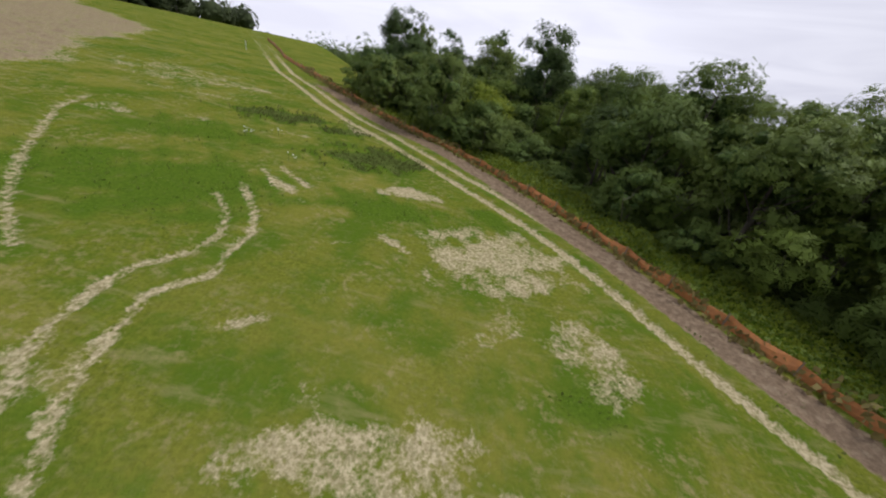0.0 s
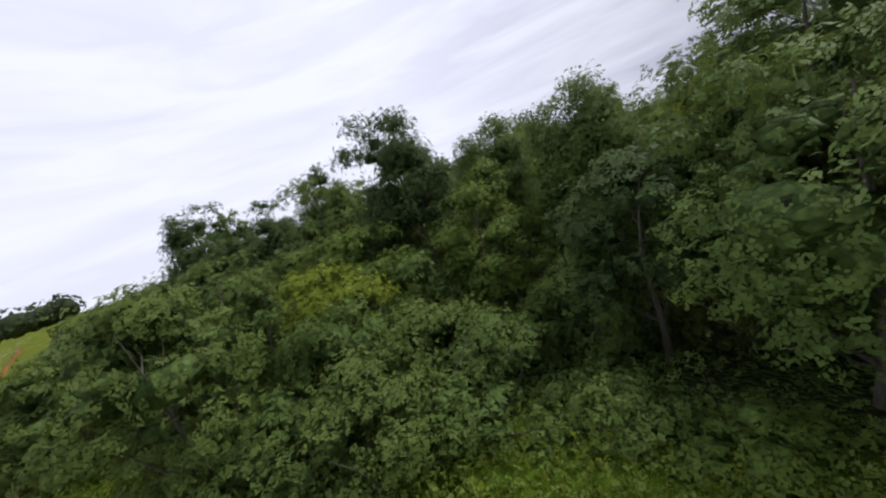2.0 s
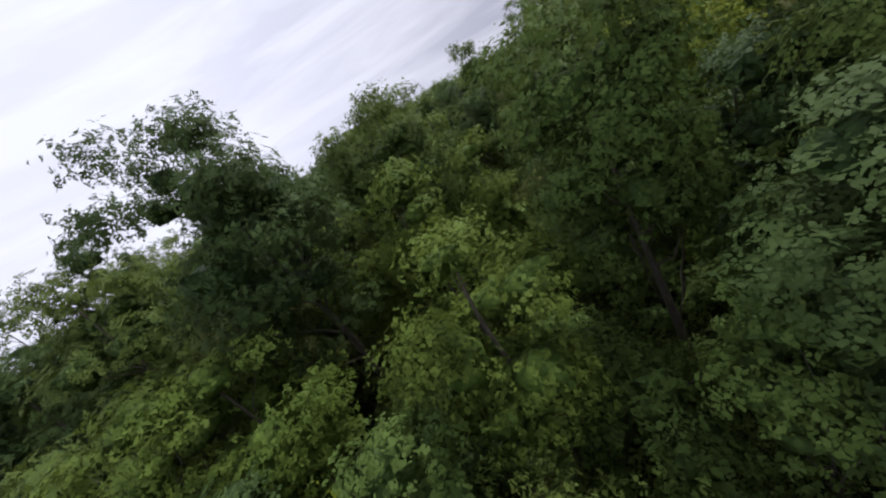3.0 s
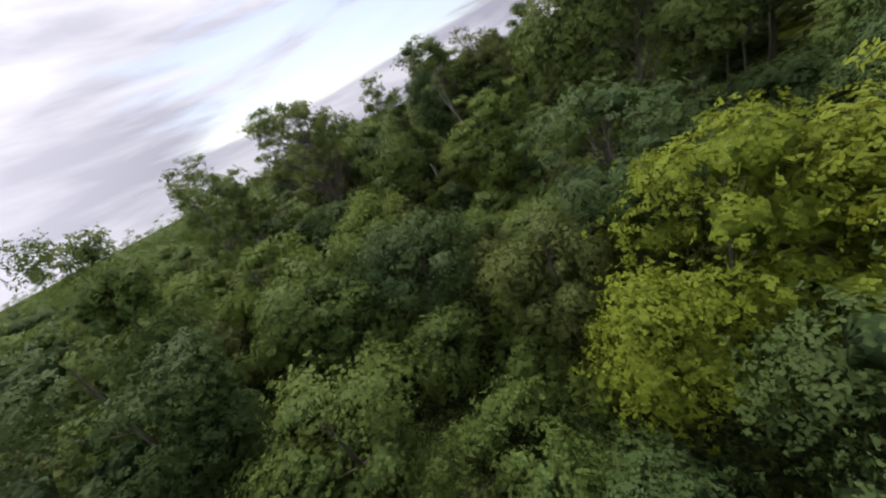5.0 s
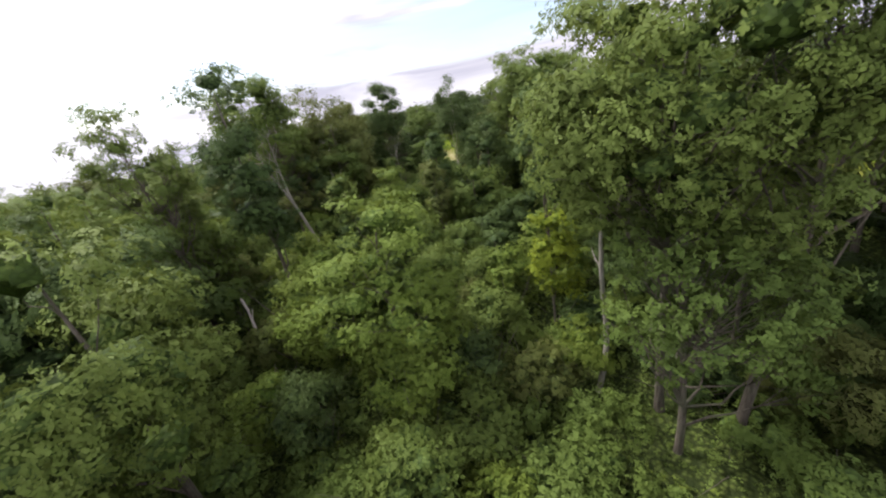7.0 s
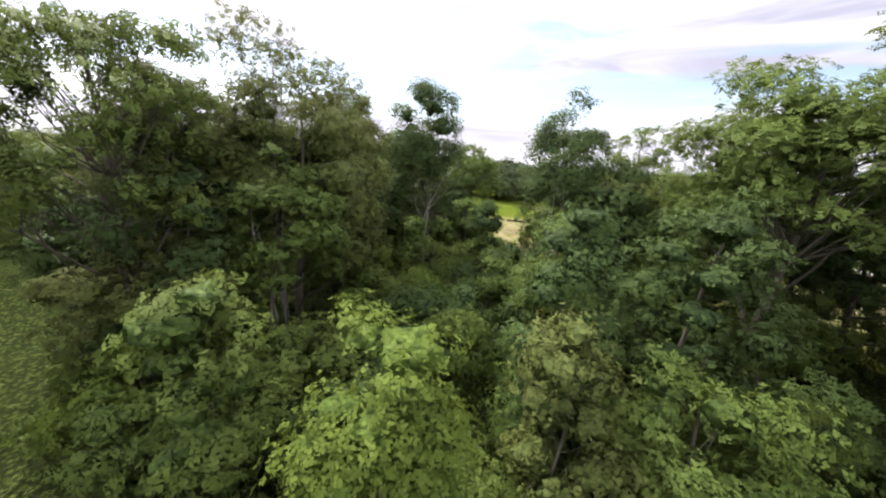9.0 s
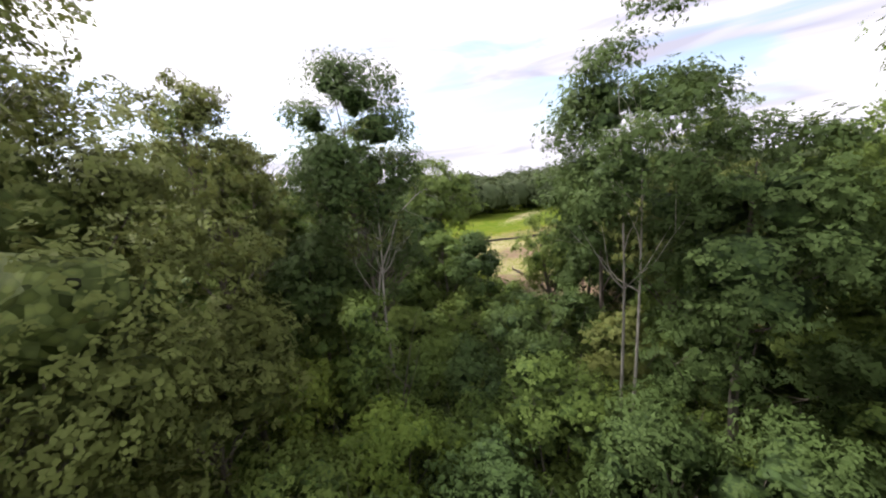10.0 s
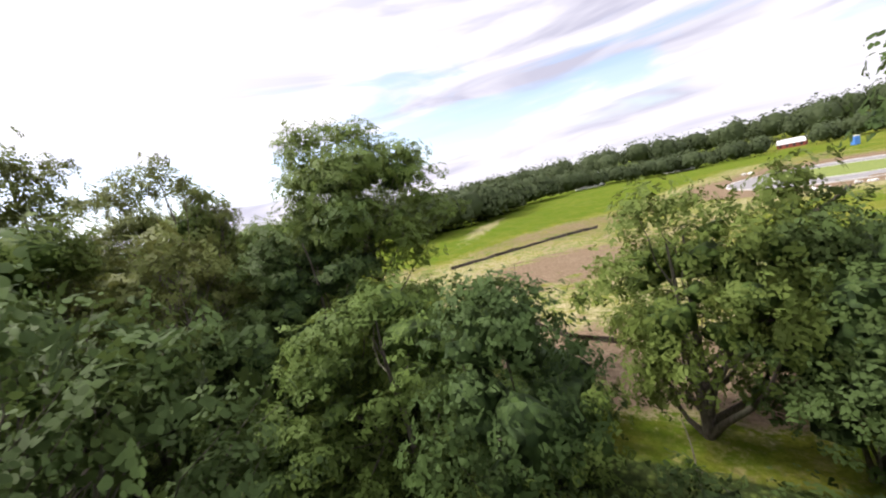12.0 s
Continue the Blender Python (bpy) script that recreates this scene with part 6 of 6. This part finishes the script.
dead_trunk("dead_trunk", (41.2, 26.6), (41.1, 26.4, 7.9), 0.12, "broken grey standing snag without branches")
dead_trunk("dead_trunk", (55.9, 38.8), (55.2, 39.9, 4.4), 0.13, "leaning dead grey trunk in the undergrowth")
dead_trunk("dead_trunk", (53.6, 35.8), (57.2, 35.3, 3.4), 0.13, "leaning dead grey trunk in the undergrowth")
dead_trunk("dead_trunk", (38.0, 35.0), (40.6, 37.2, 2.2), 0.16, "short leaning dead trunk above the bushes")
dead_trunk("dead_trunk", (56.4, 4.6), (60.2, 3.6, 8.4), 0.15, "slanting dark trunk beneath the domed crown", BARK)
dead_trunk("dead_trunk", (68.0, 22.4), (69.6, 21.4, 6.6), 0.11, "thin dark trunk beneath the crowns", BARK)


# ---------------------------------------------------------------- ground cover


def cover_cards(name, n, box, want, size, rise, upright, material, label, seed):
    """Loose leaves or blades over the ground, where want(x, y) says how thickly."""
    rng = np.random.default_rng(seed)
    x0, y0, x1, y1 = box
    x, y = rng.uniform(x0, x1, n * 6), rng.uniform(y0, y1, n * 6)
    keep = rng.random(n * 6) < want(x, y)
    x, y = x[keep][:n], y[keep][:n]
    lift = rng.uniform(0.02, rise, len(x)) * (0.5 + 0.8 * np.sin(x * 0.9) ** 2 * np.cos(y * 0.7) ** 2)
    centres = np.stack([x, y, land(x, y) + lift], 1)
    way = rng.normal(size=(len(x), 3)) * (1.0 if upright else 0.45)
    way[:, 2] = 0.15 if upright else 1.0
    mesh = bpy.data.meshes.new(name)
    fill(mesh, *leaves(rng, centres, way, size, 0.2))
    mesh.materials.append(material)
    return tagged(new(name, mesh), label, "vegetation", kind="stuff")


def off_line(x, y):
    return polyline_distance(x, y, FLIGHT_CLEARING)[0]


def behind_fence(x, y):
    d, side, _ = polyline_distance(x, y, FENCE)
    return d * side


cover_cards("undergrowth", 30000, (-25, -8, 100, 62), lambda x, y: (wood_depth(x, y) > 3) * np.clip(1.25 - off_line(x, y) / 15, 0, 1), 0.30, 0.80, False, LEAF["mid"],
            "low mixed green undergrowth covering the wood floor", 21)
cover_cards("bramble", 12000, (30, 2, 90, 48), lambda x, y: (wood_depth(x, y) > 3) * np.clip(1.2 - off_line(x, y) / 9, 0, 1) * (np.sin(x * 0.45) * np.cos(y * 0.5) > 0.1), 0.20, 0.9, False, LEAF["light"],
            "light green bramble patches in the open hollow", 22)
cover_cards("edge_herbs", 14000, (-16, 6, 20, 40), lambda x, y: (behind_fence(x, y) > 0.15) * (wood_depth(x, y) < 5.5) * 0.95, 0.24, 0.55, False, LEAF["light"],
            "fresh green weeds between the fence and the wood", 23)


def grass_want(least, most):
    def want(x, y):
        lush = np.zeros_like(x)
        for cx, cy, rx, ry, turn, amount in LUSH_PATCHES:
            if least < amount <= most:
                lush = np.maximum(lush, ellipse(x, y, cx, cy, rx * 1.05, ry * 1.05, turn))
        td, _, _ = polyline_distance(x, y, TRACK)
        clear = (np.abs(td - 0.72) > 0.35) * (behind_fence(x, y) < -2.4)
        return clear * 0.6 * lush * (0.25 + 0.75 * (np.sin(x * 2.1 + y) * np.cos(y * 1.7 - x * 0.6) > -0.2))

    return want


cover_cards("tall_grass", 6500, (-20, 16, 2, 30), grass_want(0.8, 1.1), 0.15, 0.30, True, LEAF["olive"], "tall dark green grass tufts on the field", 24)
cover_cards("field_grass", 5000, (-22, 3, 10, 30), grass_want(0.1, 0.8), 0.10, 0.07, True, LEAF["light"], "short coarse green grass on the field", 27)
cover_cards("fence_grass", 9000, (-22, 2, 20, 46), lambda x, y: np.abs(behind_fence(x, y) + 0.1) < 0.6, 0.24, 0.55, True, DRY, "ochre dry grass along the orange fence", 26)
cover_cards("strip_weeds", 2600, (-20, 4, 16, 40), lambda x, y: (behind_fence(x, y) < -0.1) * (behind_fence(x, y) > -2.4) * (np.sin(x * 1.7) * np.sin(y * 1.3) > 0.35), 0.11, 0.12, True, LEAF["olive"],
            "scattered weeds on the scraped soil strip", 25)
cover_cards("edge_grass", 16000, (-16, 4, 20, 40), lambda x, y: (behind_fence(x, y) > 0.1) * (wood_depth(x, y) < 3.5) * 0.9, 0.20, 0.50, True, LEAF["lime"],
            "fresh bright grass behind the orange fence", 28)


def low_shrubs(count, seed):
    """Knee-high leafy growth that closes the gaps between the bushes."""
    rng = np.random.default_rng(seed)
    x, y = rng.uniform(-12, 95, count * 40), rng.uniform(-4, 60, count * 40)
    keep = (wood_depth(x, y) > 3) * (off_line(x, y) < 15)
    shape = dict(KINDS["shrub"], r=1.1, zc=0.55, rz=0.75, clumps=11, clump=(0.32, 0.55), leaf=0.26, floor=0.15, cuts=1)
    made = [crown_mesh(rng, shape, crown_clumps(rng, shape)) for _ in range(4)]
    verts, faces, n = [], [], 0
    for px, py in zip(x[keep][:count], y[keep][:count]):
        v, f, _, _ = made[int(rng.integers(4))]
        c, s, g = math.cos(px * 7), math.sin(px * 7), rng.uniform(0.8, 1.35)
        spun = np.stack([v[:, 0] * c - v[:, 1] * s, v[:, 0] * s + v[:, 1] * c, v[:, 2] * rng.uniform(0.8, 1.5)], 1) * g
        verts.append(spun + np.array([px, py, land_at(px, py) - 0.05]))
        faces.append(f + n)
        n += len(v)
    mesh = bpy.data.meshes.new("low_shrubs")
    fill(mesh, np.concatenate(verts), np.concatenate(faces))
    mesh.materials.append(LEAF["mid"])
    tagged(new("low_shrubs", mesh), "knee-high leafy green shrubs between the bushes", "vegetation", kind="stuff")


low_shrubs(200, 29)

# ---------------------------------------------------------------- small built things


def part(name, bm, material, parent, label=""):
    mesh = bpy.data.meshes.new(name)
    bm.to_mesh(mesh)
    bm.free()
    mesh.materials.append(material)
    ob = new(name, mesh)
    ob.parent = parent
    if label:
        ob["label"] = label
    return ob


def box(sx, sy, sz, x=0, y=0, z=0, bevel=0.0, rz=0.0, rx=0.0):
    """A box that stands on z, its edges eased."""
    bm = bmesh.new()
    bmesh.ops.create_cube(bm, size=1.0)
    bmesh.ops.scale(bm, vec=(sx, sy, sz), verts=bm.verts)
    if bevel:
        bmesh.ops.bevel(bm, geom=bm.edges[:], offset=bevel, segments=2, affect="EDGES")
    bmesh.ops.transform(bm, matrix=pose(x, y, z + sz / 2, rx, 0, rz), verts=bm.verts)
    return bm


def along(line, step):
    """Places at even steps along a broken line, with the heading there."""
    out, left = [], 0.0
    for (ax, ay), (bx, by) in zip(line, line[1:]):
        ll = math.hypot(bx - ax, by - ay)
        s = left
        while s < ll:
            out.append((ax + (bx - ax) * s / ll, ay + (by - ay) * s / ll, math.atan2(by - ay, bx - ax)))
            s += step
        left = s - ll
    return out


def sheet_between(a, b, high, sag, lean, thick, rng, lift=0.0, n=6):
    """A sagging cloth panel between two posts, with a thickness."""
    bm = bmesh.new()
    rows = []
    dx, dy = b[0] - a[0], b[1] - a[1]
    ll = math.hypot(dx, dy)
    nx, ny = -dy / ll, dx / ll
    for i in range(n + 1):
        f = i / n
        x, y = a[0] + dx * f, a[1] + dy * f
        z = land_at(x, y) + lift
        drop = sag * math.sin(math.pi * f) + rng.uniform(-0.02, 0.02)
        col = []
        for g in (0.0, 0.35, 0.7, 1.0):
            out = lean * g * g + 0.04 * math.sin(math.pi * f * 2 + g * 3) + rng.uniform(-0.015, 0.015)
            col.append([bm.verts.new((x + nx * (out + s), y + ny * (out + s), z + (high - drop) * g - 0.03)) for s in (0.0, thick)])
        rows.append(col)
    for i in range(n):
        for j in range(3):
            for s in (0, 1):
                q = (rows[i][j][s], rows[i + 1][j][s], rows[i + 1][j + 1][s], rows[i][j + 1][s])
                bm.faces.new(q if s == 0 else q[::-1])
        bm.faces.new((rows[i][3][0], rows[i + 1][3][0], rows[i + 1][3][1], rows[i][3][1]))
    for i in (0, n):
        for j in range(3):
            bm.faces.new((rows[i][j][0], rows[i][j + 1][0], rows[i][j + 1][1], rows[i][j][1]))
    return bm


def cloth_fence(name, line, step, high, sag, lean, cloth, label, category, seed, tall_post=0.12):
    rng = np.random.default_rng(seed)
    root = new(name)
    spots = along(line, step)
    for x, y, way in spots:
        part("post", box(0.05, 0.05, high + tall_post + 0.3, x, y, land_at(x, y) - 0.3, 0.008, math.degrees(way), rng.uniform(-4, 4)), STAKE, root, "weathered wooden stake")
    for a, b in zip(spots, spots[1:]):
        part("mesh_panel", sheet_between(a, b, high * rng.uniform(0.85, 1.05), sag * rng.uniform(0.5, 1.4), lean + rng.uniform(-0.1, 0.1), 0.012, rng), cloth, root)
    return tagged(root, label, category)


cloth_fence("safety_fence", FENCE[1:-2], 2.3,
            0.46, 0.09, 0.14, ORANGE, "sagging orange plastic safety fence on wooden stakes along the wood", "fence", 31)
cloth_fence("silt_fence", [(96.5, -24.5), (93, -31), (88, -40.5), (84, -47.5)], 3.0, 0.42, 0.08, 0.05, BLACKCLOTH, "dark silt fence crossing the graded bare ground", "fence", 32)
cloth_fence("silt_fence", [(70, -26), (66, -36.5), (60.5, -51), (56.5, -62)], 3.0, 0.42, 0.08, 0.05, BLACKCLOTH, "dark silt fence running down to the loop road", "fence", 33)
cloth_fence("silt_fence", [(75.5, -7.4), (79.5, -8.0), (83.5, -11)], 2.0, 0.35, 0.08, 0.05, BLACKCLOTH, "dark silt fence at the foot of the wood edge", "fence", 34)


def survey_stake(x, y):
    root = new("survey_stake")
    z = land_at(x, y)
    part("stake", box(0.06, 0.04, 1.35, x, y, z - 0.25, 0.006, 20, 3), WHITE, root)
    part("flag_tape", box(0.12, 0.015, 0.08, x + 0.05, y, z + 0.95, 0.004, 20), ORANGE, root, "strip of orange tape")
    tagged(root, "white wooden survey stake standing in the grass", "stake")


survey_stake(-31.5, 52.0)


def wildflower(x, y, size):
    """A weed with a few flat pale flower heads."""
    rng = np.random.default_rng(int(abs(x * 37 + y * 11)))
    root = new("wildflower")
    z = land_at(x, y)
    for _ in range(4):
        dx, dy, h = rng.normal() * size * 0.6, rng.normal() * size * 0.4, rng.uniform(0.2, 0.4)
        bm = bmesh.new()
        bmesh.ops.create_cone(bm, segments=5, radius1=0.012, radius2=0.006, depth=h, cap_ends=True, matrix=pose(x + dx, y + dy, z + h / 2))
        stem = part("stem", bm, MOWN, root)
        bm = bmesh.new()
        s = size * rng.uniform(0.10, 0.17)
        bmesh.ops.create_icosphere(bm, subdivisions=1, radius=1.0, matrix=pose(x + dx, y + dy, z + h) @ Matrix.Diagonal((s, s, s * 0.3, 1)))
        part("flower_head", bm, FLOWER, stem, "flat white flower head")
    tagged(root, "clump of flat white flower heads in the green field", "flower", "white wildflowers in the field")


for fx, fy, fs in ((-12.7, 20.4, 0.4), (-12.2, 20.0, 0.4), (-9.0, 18.2, 0.35), (-11.4, 21.2, 0.35)):
    wildflower(fx, fy, fs)

# ---------------------------------------------------------------- the building site across the field

ROAD_AT = (53.0, -80.0)


def ring(r0, r1, z0, z1, cx, cy, n=72, squash=0.82):
    """A flat ring or, with r0 = 0, a disc, from z0 up to z1 over the land."""
    bm = bmesh.new()
    base = land_at(cx, cy)
    cols = []
    for i in range(n):
        t = 2 * math.pi * i / n
        c, s = math.cos(t), math.sin(t) * squash
        cols.append([bm.verts.new((cx + r * c, cy + r * s, base + z)) for r, z in ((r0, z0), (r0, z1), (r1, z1), (r1, z0))])
    for i in range(n):
        a, b = cols[i], cols[(i + 1) % n]
        for k in range(3):
            bm.faces.new((a[k], a[k + 1], b[k + 1], b[k]))
    return bm


def loop_road():
    root = new("loop_road")
    part("asphalt_ring", ring(8.8, 15.0, -0.3, 0.10, *ROAD_AT), ASPHALT, root, "pale grey asphalt ring")
    part("inner_kerb", ring(8.6, 8.8, -0.3, 0.24, *ROAD_AT), CONCRETE, root, "pale concrete kerb")
    part("outer_kerb", ring(15.0, 15.2, -0.3, 0.22, *ROAD_AT), CONCRETE, root, "pale concrete kerb")
    part("grass_island", ring(0.05, 8.6, -0.3, 0.22, *ROAD_AT), MOWN, root, "mown green island")
    tagged(root, "new asphalt turning loop with concrete kerbs and grass island", "road", kind="structure")


loop_road()


def portable_toilet(x, y):
    root = new("portable_toilet")
    z = land_at(x, y)
    part("cabin", box(1.15, 1.15, 2.05, x, y, z, 0.05, 25), BLUE, root)
    part("roof", box(1.25, 1.25, 0.16, x, y, z + 2.05, 0.07, 25), WHITE, root, "pale domed roof")
    part("door", box(0.75, 0.05, 1.8, x - 0.25, y + 0.53, z + 0.12, 0.02, 25), BLUE, root)
    part("vent_pipe", box(0.1, 0.1, 0.35, x + 0.4, y - 0.3, z + 2.15, 0.02), WHITE, root)
    tagged(root, "blue plastic portable toilet beside the loop road", "toilet")


portable_toilet(40.0, -122.0)


def rubble(x, y, size, seed):
    rng = np.random.default_rng(seed)
    bm = bmesh.new()
    for _ in range(9):
        c = bmesh.ops.create_icosphere(bm, subdivisions=1, radius=1.0)
        s = size * rng.uniform(0.25, 0.5)
        for v in c["verts"]:
            v.co *= rng.uniform(0.75, 1.2)
        px, py = x + rng.normal() * size * 0.8, y + rng.normal() * size * 0.5
        bmesh.ops.transform(bm, matrix=pose(px, py, land_at(px, py) + 0.2 * s, *rng.uniform(0, 90, 3)) @ Matrix.Diagonal((s, s * 1.2, s * 0.7, 1)), verts=c["verts"])
    root = new("rubble_heap")
    part("stones", bm, CONCRETE, root)
    tagged(root, "small heap of pale broken stone on bare ground", "rubble", "rubble heaps by the road")


for i, (rx_, ry_, rs_) in enumerate(((60, -62, 0.9), (55, -62.5, 0.7), (51, -63.5, 1.0), (63, -98, 0.9))):
    rubble(rx_, ry_, rs_, 50 + i)


def site_cart(x, y):
    """A small tan utility vehicle parked by the kerb."""
    root = new("utility_vehicle")
    z = land_at(x, y) + 0.1
    part("body", box(1.5, 3.0, 0.6, x, y, z + 0.45, 0.12, 35), YELLOW, root)
    part("cab", box(1.4, 1.3, 0.85, x, y, z + 1.05, 0.15, 35), YELLOW, root)
    part("windscreen", box(1.2, 0.04, 0.5, x - 0.42, y + 0.55, z + 1.2, 0.02, 35), GLASS, root)
    for sx in (-0.7, 0.7):
        for sy in (-1.0, 1.0):
            bm = bmesh.new()
            bmesh.ops.create_cone(bm, segments=18, radius1=0.36, radius2=0.36, depth=0.25, cap_ends=True)
            c, s = math.cos(radians(35)), math.sin(radians(35))
            bmesh.ops.transform(bm, matrix=pose(x + sx * c - sy * s, y + sx * s + sy * c, z + 0.36, 0, 90, 35), verts=bm.verts)
            part("wheel", bm, TYRE, root, "black rubber tyre")
    tagged(root, "small tan utility vehicle parked by the loop road", "vehicle")


site_cart(43.0, -70.5)


def gable_house(name, x, y, wide, deep, eaves, ridge, turn, wall, roof, label, windows=3):
    root = new(name)
    z = land_at(x, y) - 0.3
    m = pose(x, y, z, 0, 0, turn)
    bm = bmesh.new()
    a = [bm.verts.new(m @ Vector(p)) for p in ((-wide / 2, -deep / 2, 0), (wide / 2, -deep / 2, 0), (wide / 2, -deep / 2, eaves), (0, -deep / 2, ridge), (-wide / 2, -deep / 2, eaves))]
    b = [bm.verts.new(m @ Vector((*(p.xy), p.z))) for p in [Vector((-wide / 2, deep / 2, 0)), Vector((wide / 2, deep / 2, 0)), Vector((wide / 2, deep / 2, eaves)), Vector((0, deep / 2, ridge)), Vector((-wide / 2, deep / 2, eaves))]]
    bm.faces.new(a)
    bm.faces.new(b[::-1])
    for i in (0, 1, 4):
        j = (i + 1) % 5
        bm.faces.new((a[i], b[i], b[j], a[j]))
    part("wall", bm, wall, root)
    slope, rise = math.hypot(wide / 2 + 0.4, ridge - eaves), math.degrees(math.atan2(ridge - eaves, wide / 2))
    for s in (-1, 1):
        q = box(slope, deep + 0.8, 0.15, 0, 0, -0.075, 0.02)
        bmesh.ops.transform(q, matrix=m @ pose(s * (wide / 4 + 0.15), 0, (eaves + ridge) / 2 + 0.02, 0, s * rise, 0), verts=q.verts)
        part("roof", q, roof, root, "pale roof slope")
    for i in range(windows):
        for s in (-1, 1):
            q = box(0.08, 1.0, 1.3, 0, 0, 0, 0.02)
            bmesh.ops.transform(q, matrix=m @ pose(s * (wide / 2 + 0.02), (i + 0.5) / windows * deep - deep / 2, eaves * 0.4), verts=q.verts)
            w = part("window", q, GLASS, root, "dark window pane")
    tagged(root, label, "building", "buildings across the fields")


gable_house("barn", 25, -262, 7, 11, 2.8, 5.0, 70, REDWALL, ROOF, "dark red barn with a pale metal roof far off", 4)
gable_house("house", 76, -235, 9, 12, 5.5, 9.0, 40, WHITE, ROOF, "white gabled house among the distant trees", 3)
gable_house("house", 118, -205, 9, 13, 5.0, 8.5, 60, WHITE, ROOF, "white gabled house among the distant trees", 3)
gable_house("house", 134, -136, 8, 11, 5.0, 8.0, 20, WHITE, ROOF, "white gabled house among the distant trees", 3)
gable_house("shed", -95, 250, 7, 26, 3.0, 5.0, 60, WHITE, ROOF, "long pale farm shed beyond the field", 4)

# ---------------------------------------------------------------- distance


def distant_wood(name, spots, size, label, seed, tone="far", k=150, solid=0.74):
    """Far canopies: rounded crowns of leafage with uneven tops, set with small leaf clumps."""
    rng = np.random.default_rng(seed)
    cs, ns, hearts = [], [], []
    ball, side = BLOCKS[2]
    for x, y, r, h in spots:
        w = rng.normal(size=(k, 3))
        w[:, 2] = np.abs(w[:, 2]) * 0.9 - 0.35
        w /= np.linalg.norm(w, axis=1)[:, None]
        bulge = 1 + 0.18 * np.sin(w[:, :1] * 5 + x) * np.cos(w[:, 1:2] * 4 + y)
        middle, spread = np.array([x, y, land_at(x, y) + h * 0.50]), np.array([r, r, h * 0.50])
        cs.append(middle + w * spread * bulge)
        ns.append(w + np.array([0, 0, 0.35]))
        hearts.append(middle + ball * spread * solid * rng.uniform(0.85, 1.1, (len(ball), 1)))
    mesh = bpy.data.meshes.new(name)
    verts, faces = leaves(rng, np.concatenate(cs), np.concatenate(ns), size, 0.3)
    at = len(verts) + len(ball) * np.arange(len(hearts))
    fill(mesh, np.concatenate([verts] + hearts), np.concatenate([faces, (at[:, None, None] + side).reshape(-1, 4)]))
    mesh.materials.append(LEAF[tone])
    return tagged(new(name, mesh), label, "woodland", kind="stuff")


def band(n, centre, yaw0, yaw1, near, far, high, seed):
    rng = np.random.default_rng(seed)
    out = []
    for _ in range(n):
        t = rng.random()
        a, d = radians(yaw0 + (yaw1 - yaw0) * t), rng.uniform(near(t), near(t) + far) if callable(near) else rng.uniform(near, far)
        x, y = centre[0] - math.sin(a) * d, centre[1] + math.cos(a) * d
        h = high * rng.uniform(0.62, 1.2)
        out.append((x, y, h * rng.uniform(0.32, 0.62), h))
    return out


def barn_view(spots):
    """Leaves the gap in the belt through which the barn shows."""
    way = math.atan2(25 - 74.4, 5.6 + 262)
    return [q for q in spots if abs(math.atan2(q[0] - 74.4, 5.6 - q[1]) - way) > 0.035]


distant_wood("distant_woods", barn_view(band(760, (75, 5), -88, -235, lambda t: np.interp(t, (0.0, 0.36, 0.46, 0.57, 0.66, 0.8, 1.0), (70, 64, 92, 178, 208, 215, 190)), 60, 9.2, 61)), 1.1, "belt of dull green woods beyond the southern fields", 62)
distant_wood("distant_ridge", band(360, (75, 5), -80, -240, 330, 430, 21.0, 63), 2.2, "low wooded ridge on the horizon to the south", 64)
distant_wood("far_ridge", band(200, (0, 10), 75, -20, 300, 420, 19.0, 65), 2.4, "low wooded ridge on the northern horizon", 66)
distant_wood("deep_wood", [q for q in band(520, (40, 40), 55, -110, 52, 150, 10.5, 67) if wood_depth(np.array([q[0]]), np.array([q[1]]))[0] > 8], 1.3, "closed green canopy of the deeper wood", 68, "mid", 90, 0.45)
for i in range(15):
    t = i / 30
    plant("distant", -128 + 66 * t + SCATTER.normal() * 2, 108 + 38 * t + SCATTER.normal() * 3, SCATTER.uniform(4.5, 6.0), land_at(-128 + 66 * t, 108 + 38 * t) + SCATTER.uniform(7.0, 10.4), "far", i % 2, group="tree belt beyond the field")
